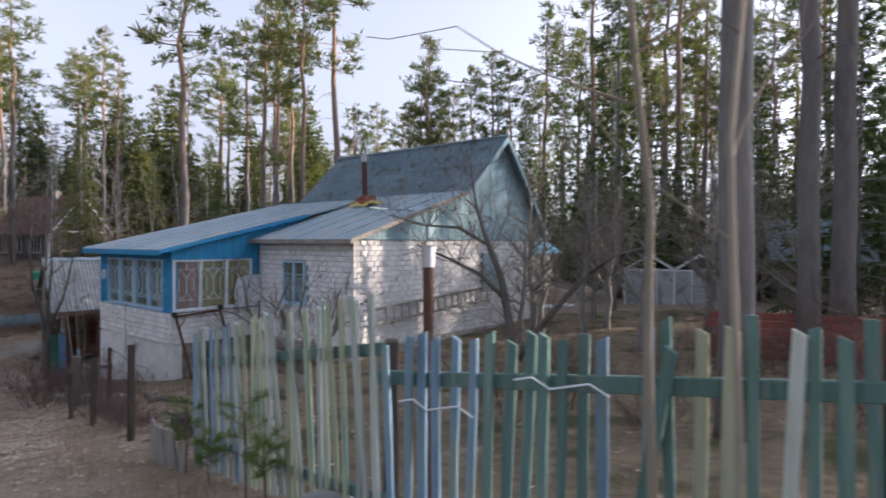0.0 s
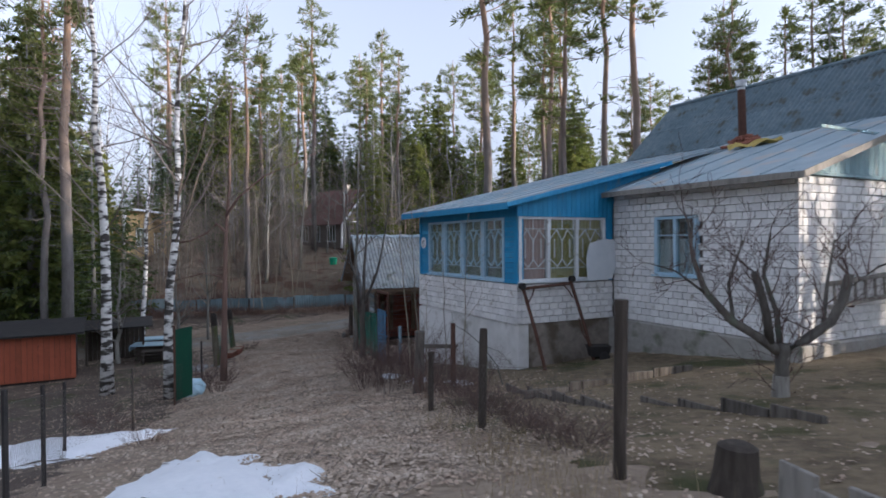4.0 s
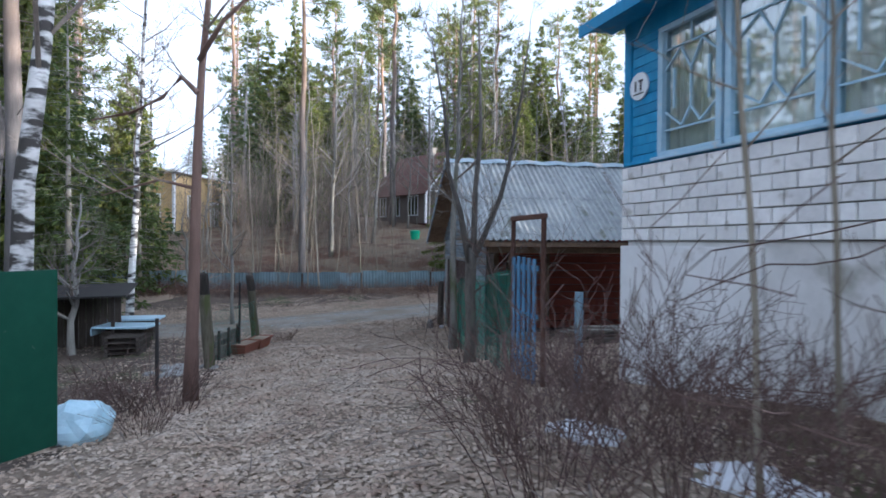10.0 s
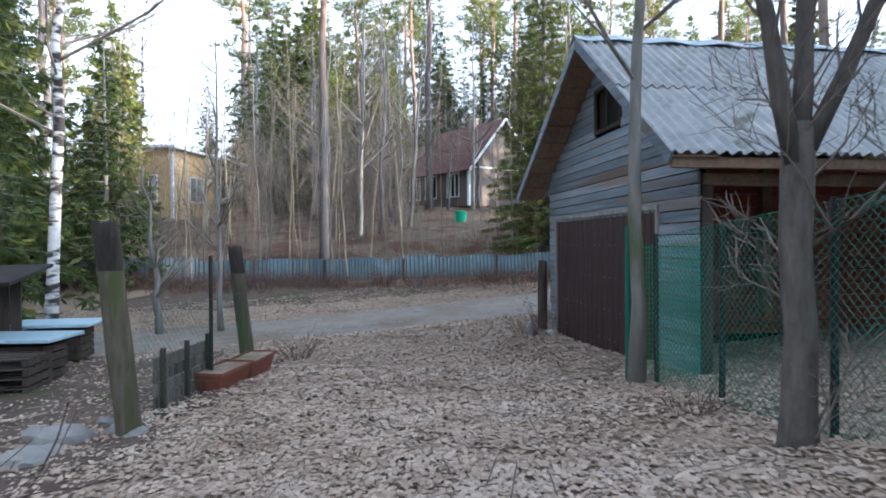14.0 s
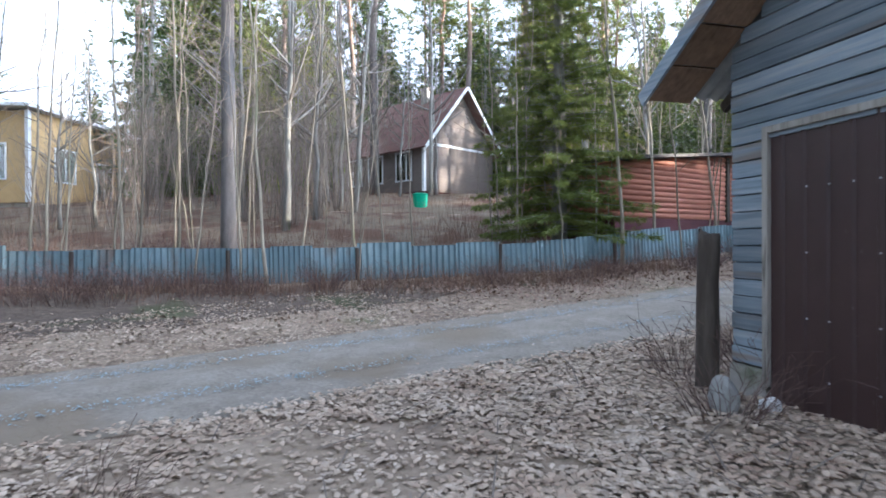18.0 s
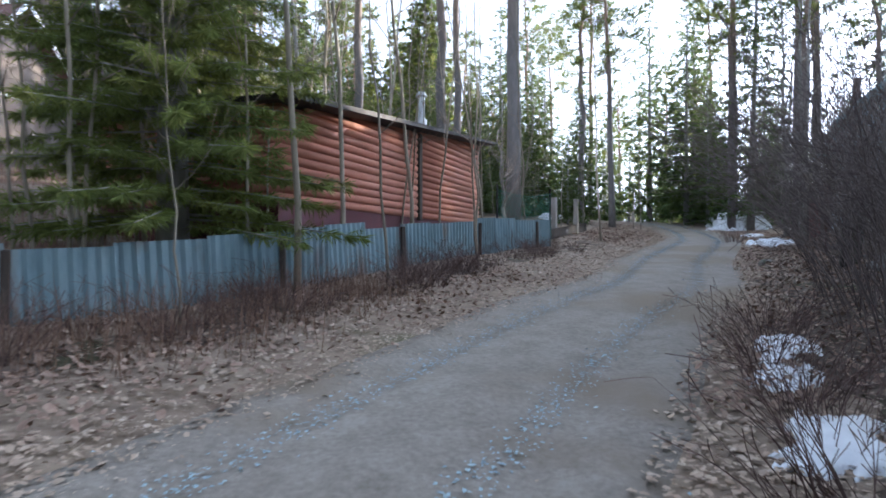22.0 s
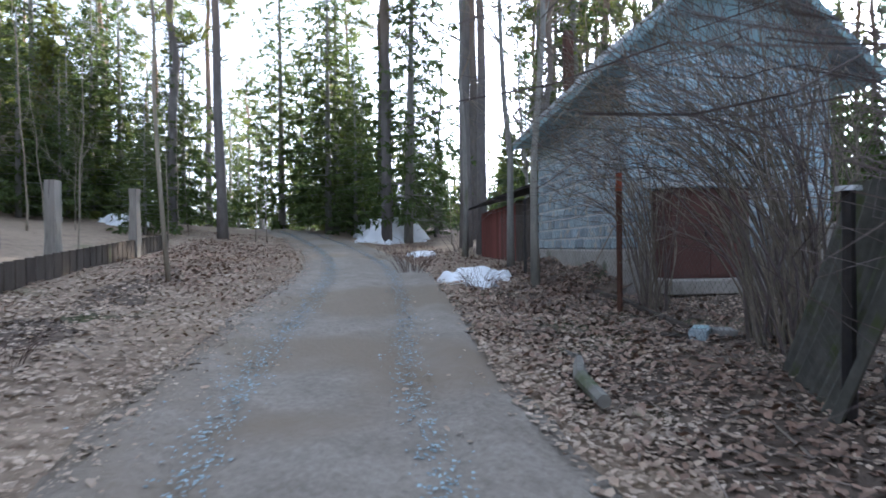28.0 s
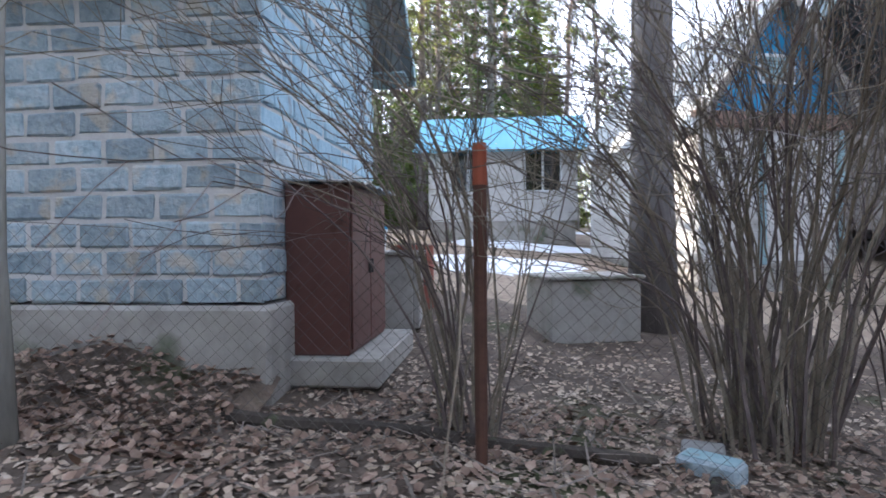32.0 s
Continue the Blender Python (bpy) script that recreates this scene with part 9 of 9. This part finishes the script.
# young pines at the picket fence
for k, (x, y, s) in enumerate(((-2.8, 6.3, 0.85), (-1.75, 5.15, 0.95), (-1.5, 4.95, 0.6), (-2.35, 5.85, 0.5))):
    yp = thing("pine_seedling", on_ground(x, y, 60 * k), "small green pine seedling growing against the pickets", "seedling", "pine seedlings at the fence")
    g, v, f = Geo(), [], []
    g.tube([(0, 0, -0.1), (0.02, 0.02, 0.5 * s), (0.0, 0.03, 0.95 * s)], [0.011, 0.008, 0.004], 5)
    rg = random.Random(200 + k)
    for b in range(11):
        z = 0.35 * s + 0.055 * b * s
        a = b * 2.4
        e = Vector((math.cos(a), math.sin(a), 0.5)) * 0.24 * s
        g.tube([(0, 0.02, z), (e.x, e.y, z + e.z)], [0.006, 0.003], 3)
        for q in range(7):
            tuft(v, f, Vector((0, 0.02, z)).lerp(Vector((e.x, e.y, z + e.z)), 0.35 + 0.1 * q), e.normalized(), 0.1, 12, 0.03, rg)
    part("trunk", g, "bark_red", yp)
    c = Geo()
    c.v, c.f = v, f
    part("crown", c, "needle_young", yp)

# young trees standing in the bushes before the veranda
for proto, x, y, size, turn in ((saplings[3], -10.2, 16.1, 0.5, 40), (saplings[0], -9.0, 16.4, 0.55, 300)):
    plant(proto, x, y, size, turn, 0.05, 3)
arch_br = thing("fallen_branch", on_ground(-8.95, 15.6), "dark bare branch arching from the iron post over the bushes", "branch")
part("wood", Geo().tube([(0.03, 0.04, 1.3), (0.35, -0.1, 1.2), (0.75, -0.3, 0.98), (1.15, -0.5, 0.62), (1.35, -0.62, 0.1)], [0.006, 0.009, 0.011, 0.013, 0.015], 7), "bark_dark", arch_br)
part("side_shoot", Geo().tube([(0.75, -0.3, 0.98), (1.1, -0.2, 0.85), (1.5, -0.25, 0.5)], [0.008, 0.006, 0.003], 5), "bark_dark", arch_br)
# half-sunk pole lying on the leaves
pole = thing("fallen_pole", pose(0, 0, 0), "dark half-sunk wooden pole lying on the leaves", "log")
g = Geo()
run = [Vector((-7.6, 44.0)).lerp(Vector((-9.75, 41.2)), i / 8) for i in range(9)]
g.tube([(q.x + 0.05 * math.sin(i * 1.7), q.y, ground(q.x, q.y) + 0.035) for i, q in enumerate(run)], [0.03, 0.05, 0.055, 0.05, 0.06, 0.055, 0.05, 0.055, 0.035], 8)
part("wood", g, "oldwood", pole)


# ---- pieces of the walls ----
def brick_mesh(w, h, d, c=0.006):
    return Geo().cbox(-w / 2, w / 2, 0, d, -h / 2, h / 2, c)


PW, PH, JT = 0.26, 0.1525, 0.012
full = brick_mesh(PW - JT, PH - JT, 0.116).mesh("brick")
fix_normals(full)
full.materials.append(M["brick"])
joined_v, joined_f = [], []
count = 0


def lay(m, length, z0, rows, gaps=(), limit=300, lo=0.0):
    """Courses in stretcher bond on a wall whose pose is m: x along it, y inwards."""
    global count
    for r in range(rows):
        x = lo - (PW / 2 if r % 2 else 0)
        while x < length - 0.03:
            a, b = max(x, lo), min(x + PW, length)
            z = z0 + (r + 0.5) * PH
            x += PW
            if b - a < 0.06 or any(g0 < (a + b) / 2 < g1 and h0 < z < h1 for g0, g1, h0, h1 in gaps):
                continue
            mm = m @ pose((a + b) / 2, uni(-0.004, 0.004), z, uni(-0.6, 0.6), uni(-0.5, 0.5), uni(-0.5, 0.5)) @ Matrix.Diagonal(((b - a - JT) / (PW - JT), 1, 1, 1))
            if count < limit:
                part("brick", full, "brick", house, m=mm)
                count += 1
            else:
                k = len(joined_v)
                joined_v.extend([tuple(mm @ q.co) for q in full.vertices])
                joined_f.extend([tuple(k + i for i in p.vertices) for p in full.polygons])


WIN = ((6.7, 7.88, -0.52, 0.82),)
lay(pose(0, 0, -HZ), 5.34, V0, 6)
lay(pose(5.34, 0, -HZ, 0, 0, 90), 2.87, V0, 6, lo=0.12)
lay(pose(0, 2.87, -HZ), 9.98, B0, 20, WIN, lo=5.36)
lay(pose(9.98, 2.87, -HZ, 0, 0, 90), 9.25, B0, 20, ((5.95, 6.9, -0.35, 0.95),), lo=0.12)
jm = bpy.data.meshes.new("brickwork")
jm.from_pydata(joined_v, [], joined_f)
jm.materials.append(surf("white_silicate_brickwork", [(0.6, 0.595, 0.59), (0.72, 0.715, 0.71), (0.8, 0.795, 0.79)], 14.0, 0.9, 0.35, rand=0.11, spots=(0.42, 0.4, 0.37), spot_scale=5.0, spot_cut=0.66, island=True))
jo = new("brickwork", jm)
jo.parent = house
tagged(jo, kind="stuff")

bw, bh = 0.4, 0.2
cmesh, bmesh_ = [], []
for k in range(7):
    g = Geo()
    g.cbox(-bw / 2 + 0.015, bw / 2 - 0.015, 0, 0.05, -bh / 2 + 0.015, bh / 2 - 0.015, 0.014)
    g.v = [(x + uni(-0.009, 0.009), y + uni(-0.006, 0.006), z + uni(-0.008, 0.008)) for x, y, z in g.v]
    me = g.mesh("block")
    fix_normals(me)
    me.materials.append(M["block"])
    cmesh.append(me)
    me = me.copy()
    me.materials[0] = M["blueblock"]
    bmesh_.append(me)
for m, L, painted in ((pose(0, AL, -KZ0, 0, 0, -90), AL, False), (pose(0, 0, -KZ0), BL, True)):
    for r in range(15):
        x = -(bw / 2 if r % 2 else 0)
        z = -2.33 + (r + 0.5) * bh
        while x < L - 0.03:
            a, b = max(x, 0), min(x + bw, L)
            x += bw
            if b - a > 0.08:
                part("block", wr.choice(bmesh_ if painted and z > -1.2 else cmesh), "block", outb, m=m @ pose((a + b) / 2, uni(-0.012, 0.004), z + uni(-0.005, 0.005), uni(-1, 1), uni(-0.8, 0.8), uni(-0.8, 0.8)) @ Matrix.Diagonal(((b - a) / bw, 1, 1, 1)))

# ---- leaf litter, grass and gravel ----
rs = np.random.RandomState(3)
HN = np.array(HEIGHTS)


def ground_many(x, y):
    u, v = np.clip((x - HX) / HD, 1.001, 7.999), np.clip((y - HY) / HD, 1.001, 7.999)
    i, j = u.astype(int), v.astype(int)
    wu, wv = spline_w(u - i), spline_w(v - j)
    return sum(wu[p] * wv[q] * HN[i - 1 + p, j - 1 + q] for p in range(4) for q in range(4))


def road_far(x, y):
    out = np.full(len(x), 99.0)
    for k in range(0, len(x), 4000):
        out[k:k + 4000] = np.sqrt(((road_arr[None, :, :] - np.stack([x[k:k + 4000], y[k:k + 4000]], 1)[:, None, :]) ** 2).sum(2)).min(1)
    return out


def relief_many(x, y):
    k = np.clip((road_far(x, y) - 1.1) / 0.8, 0, 1)
    b = np.array([0.05 * noise.noise((p * 0.7, q * 0.7, 0)) + 0.03 * noise.noise((p * 2.3, q * 2.3, 5)) for p, q in zip(x.tolist(), y.tolist())])
    return ground_many(x, y) + k * b - 0.012 * (1 - k)


def scatter(name, x, y, shape, size, mat, label, category, lift=0.01, tilt=0.45, thin=False, rise=0.0):
    """Many small flat pieces, each turned and tilted by chance, as one mesh."""
    n, k = len(x), len(shape)
    z = relief_many(x, y) + rise + lift * rs.uniform(0.4, 1.6, n)
    sc = size * rs.uniform(0.55, 1.25, n)
    a = rs.uniform(0, 2 * np.pi, n)
    tx, ty = rs.normal(0, tilt, n), rs.normal(0, tilt, n)
    s = np.array(shape)
    jig = 1 + rs.normal(0, 0.16, (n, k))
    px, py, pz = s[None, :, 0] * jig, s[None, :, 1] * jig, s[None, :, 2] * rs.uniform(0.2, 1.6, (n, 1))
    qx = px * np.cos(a)[:, None] - py * np.sin(a)[:, None]
    qy = px * np.sin(a)[:, None] + py * np.cos(a)[:, None]
    qz = pz + qx * tx[:, None] + qy * ty[:, None]
    if not thin:
        qz = qz - np.minimum(0, qz.min(1))[:, None] * 0.55
    v = np.stack([qx * sc[:, None] + x[:, None], qy * sc[:, None] + y[:, None], qz * sc[:, None] + z[:, None]], 2).reshape(-1, 3)
    me = bpy.data.meshes.new(name)
    me.vertices.add(n * k)
    me.vertices.foreach_set("co", v.ravel())
    me.loops.add(n * k)
    me.loops.foreach_set("vertex_index", np.arange(n * k, dtype=np.int32))
    me.polygons.add(n)
    me.polygons.foreach_set("loop_start", np.arange(0, n * k, k, dtype=np.int32))
    me.update(calc_edges=True)
    me.materials.append(M[mat])
    return tagged(new(name, me), label, category, kind="stuff")


def along(line, n, spread, lo=0.0, hi=1.0, shift=0.0):
    pts = np.array([tuple(p) for p in line])
    i = rs.uniform(lo, hi, n) * (len(pts) - 2)
    k = i.astype(int)
    p = pts[k] + (pts[k + 1] - pts[k]) * (i - k)[:, None]
    d = pts[k + 1] - pts[k]
    d /= np.linalg.norm(d, axis=1)[:, None]
    o = rs.normal(0, 1, n) * spread + shift
    return p[:, 0] + d[:, 1] * o, p[:, 1] - d[:, 0] * o


LEAF = ((-0.5, -0.05, 0.0), (-0.1, -0.4, 0.12), (0.5, -0.25, 0.14), (0.48, 0.22, 0.06), (-0.1, 0.4, 0.14))
lane = catmull(LANE, 0.5)
sets = [along(lane, 44000, 1.5, 0.2, 0.64), along(lane, 34000, 2.6, 0.3, 0.74), along(lane, 4000, 2.5, 0.0, 0.3), along(road_line, 20000, 0.9, 0.32, 0.72, -2.7), along(road_line, 9000, 0.7, 0.36, 0.72, 2.4)]
sets.append((rs.normal(-9.9, 1.9, 18000), rs.normal(41.9, 1.9, 18000)))
for lo, hi, many, a, b in ((0.9, 4.3, 38000, 0.3, 0.68), (1.2, 3.6, 15000, 0.3, 0.7)):
    side = -1 if many > 20000 else 1
    pts = np.array([tuple(p) for p in road_line])
    i = rs.uniform(a, b, many) * (len(pts) - 2)
    k = i.astype(int)
    d = pts[k + 1] - pts[k]
    q = pts[k] + d * (i - k)[:, None]
    d /= np.linalg.norm(d, axis=1)[:, None]
    o = side * (lo + (hi - lo) * rs.uniform(0, 1, many) ** 0.8)
    sets.append((q[:, 0] + d[:, 1] * o, q[:, 1] - d[:, 0] * o))
sets.append(along(lane, 30000, 1.9, 0.44, 0.68))
sets.append(along(road_line, 9000, 0.32, 0.4, 0.68, 1.65))
sets.append((rs.normal(-15.8, 1.8, 6000), rs.normal(22.8, 1.8, 6000)))
sets.append((rs.uniform(-8, 0, 1500), rs.uniform(7, 15, 1500)))
sets.append((rs.uniform(-30, -12, 9000), rs.uniform(5, 24, 9000)))
lx, ly = np.concatenate([s[0] for s in sets]), np.concatenate([s[1] for s in sets])
gap = road_far(lx, ly)
# leaves drift onto the road from the fence side
near = np.array([tuple(p) for p in catmull(ROAD, 2.0)])
pick_ = ((near[None, :, :] - np.stack([lx, ly], 1)[:, None, :]) ** 2).sum(2).argmin(1)
verge = ((lx - near[pick_, 0]) * -0.79 + (ly - near[pick_, 1]) * 0.61 > 0) & (ly > 30)
ok = (gap > 1.25) | (gap > 0.8 + 0.5 * rs.uniform(0, 1, len(lx)) ** 0.7) & (lx < -10) & verge | (rs.uniform(0, 1, len(lx)) < 0.025)
# browner leaves at the fence; right of the road, thicket shade painted by colour
dark_litter = ok & (ly > 33) & ((ly < 39.5 + rs.normal(0, 0.6, len(lx))) | (lx > -13) & (rs.uniform(0, 1, len(lx)) < 0.4)) & (gap < 4.5) & (gap > 1.7 + 0.5 * rs.normal(0, 1, len(lx))) & (rs.uniform(0, 1, len(lx)) < 0.72)
# trodden gravelly ground where the lane meets the road
bare = np.array([noise.noise((p * 0.45, q * 0.45, 6)) for p, q in zip(lx.tolist(), ly.tolist())]) > -0.1
ok &= ~(bare & (np.hypot(lx + 21.4, ly - 25.6) < 1.5) & (rs.uniform(0, 1, len(lx)) < 0.7))
dry = ok & ~dark_litter
scatter("fallen_leaves", lx[dry], ly[dry], LEAF, 0.05, "dryleaf", "thick layer of dry brown and beige fallen leaves", "leaves", 0.014, 0.2)
scatter("fallen_leaves", lx[dark_litter], ly[dark_litter], LEAF, 0.058, "darkleaf", "dark brown fallen leaves on the road verge, partly darkened as thicket shade", "leaves", 0.035, 0.35)
bu, bw = rs.uniform(0.0, AL - 0.2, 3600), -1.1 + 1.05 * rs.uniform(0, 1, 3600) ** 1.25
bq = [BLOCKS @ Vector((w_, u, 0)) for u, w_ in zip(bu, bw)]
scatter("fallen_leaves", np.array([q.x for q in bq]), np.array([q.y for q in bq]), LEAF, 0.055, "darkleaf", "dark brown leaves on the earth bank", "leaves", 0.035, 0.35, rise=np.array([max(0.0, bank_rise(u, w_)) for u, w_ in zip(bu, bw)]))
cx, cy = along(road_line, 14000, 0.2, 0.32, 0.72, -1.32)
scatter("leaf_crumbs", cx, cy, LEAF, 0.022, "dryleaf", "crushed leaf bits along the road edge", "leaves", 0.03, 0.2)
BLADE = ((-0.012, 0, 0), (0.012, 0, 0), (0.16, 0.1, 1.0))
gx1, gy1 = along(catmull(((-2.2, 5.2), (-4.6, 7.6), (-6.4, 10.6), (-7.8, 12.4)), 0.3), 2600, 0.28)
scatter("dry_grass", gx1, gy1, BLADE, 0.2, "drygrass", "tufts of dry straw-coloured grass at the fence", "grass", 0.0, 0.7, True)
gx2, gy2 = rs.uniform(-9, 8, 26000), rs.uniform(4.5, 17, 26000)
scatter("dry_grass", gx2, gy2, BLADE, 0.11, "mossgrass", "thin dry grass of the garden", "grass", 0.0, 0.9, True)
gx3, gy3 = along(fence_line, 16000, 1.7, 0.0, 0.8, -3.4)
scatter("dry_weeds", gx3, gy3, BLADE, 0.34, "rustgrass", "brown dry weeds on the bank behind the fence", "weeds", 0.0, 0.4, True)
gx4, gy4 = along(fence_line, 15000, 0.42, 0.0, 0.75, 0.75)
scatter("dry_weeds", gx4, gy4, BLADE, 0.34, "rustgrass", "reddish dry weeds at the foot of the fence", "weeds", 0.0, 0.5, True)
gx5, gy5 = rs.uniform(-50, -20, 36000), rs.uniform(26, 50, 36000)
bank = (gy5 - 36.8) * 0.8 - (gx5 + 23.5) * 0.6 > 0.6
gx5, gy5 = gx5[bank], gy5[bank]
scatter("dry_grass", gx5, gy5, BLADE, 0.34, "rustgrass", "dry grass on the bank", "grass", 0.0, 0.7, True)
STONE = ((-0.5, -0.3, 0), (0.4, -0.5, 0.15), (0.5, 0.3, 0.1), (-0.1, 0.5, 0.2))
s1 = [along(road_line, 9000, 0.09, 0.3, 0.75, o) for o in (-0.66, 0.52)] + [along(road_line, 1800, 0.7, 0.2, 0.8)]
scatter("gravel_stones", np.concatenate([s[0] for s in s1]), np.concatenate([s[1] for s in s1]), STONE, 0.024, "gravel", "blue-grey crushed stone in the wheel ruts", "gravel", 0.025, 0.12)
tx, ty = [np.concatenate(q) for q in zip(along(lane, 1500, 2.5, 0.2, 1.0), (rs.normal(-10, 2, 900), rs.normal(41.8, 2, 900)))]
off_road = road_far(tx, ty) > 1.7
scatter("twig_litter", tx[off_road], ty[off_road], ((-1, -0.03, 0), (1.0, -0.02, 0.1), (1.0, 0.02, 0.1), (-1, 0.03, 0)), 0.22, "twig", "thin fallen twigs on the leaves", "twigs", 0.03, 0.1)
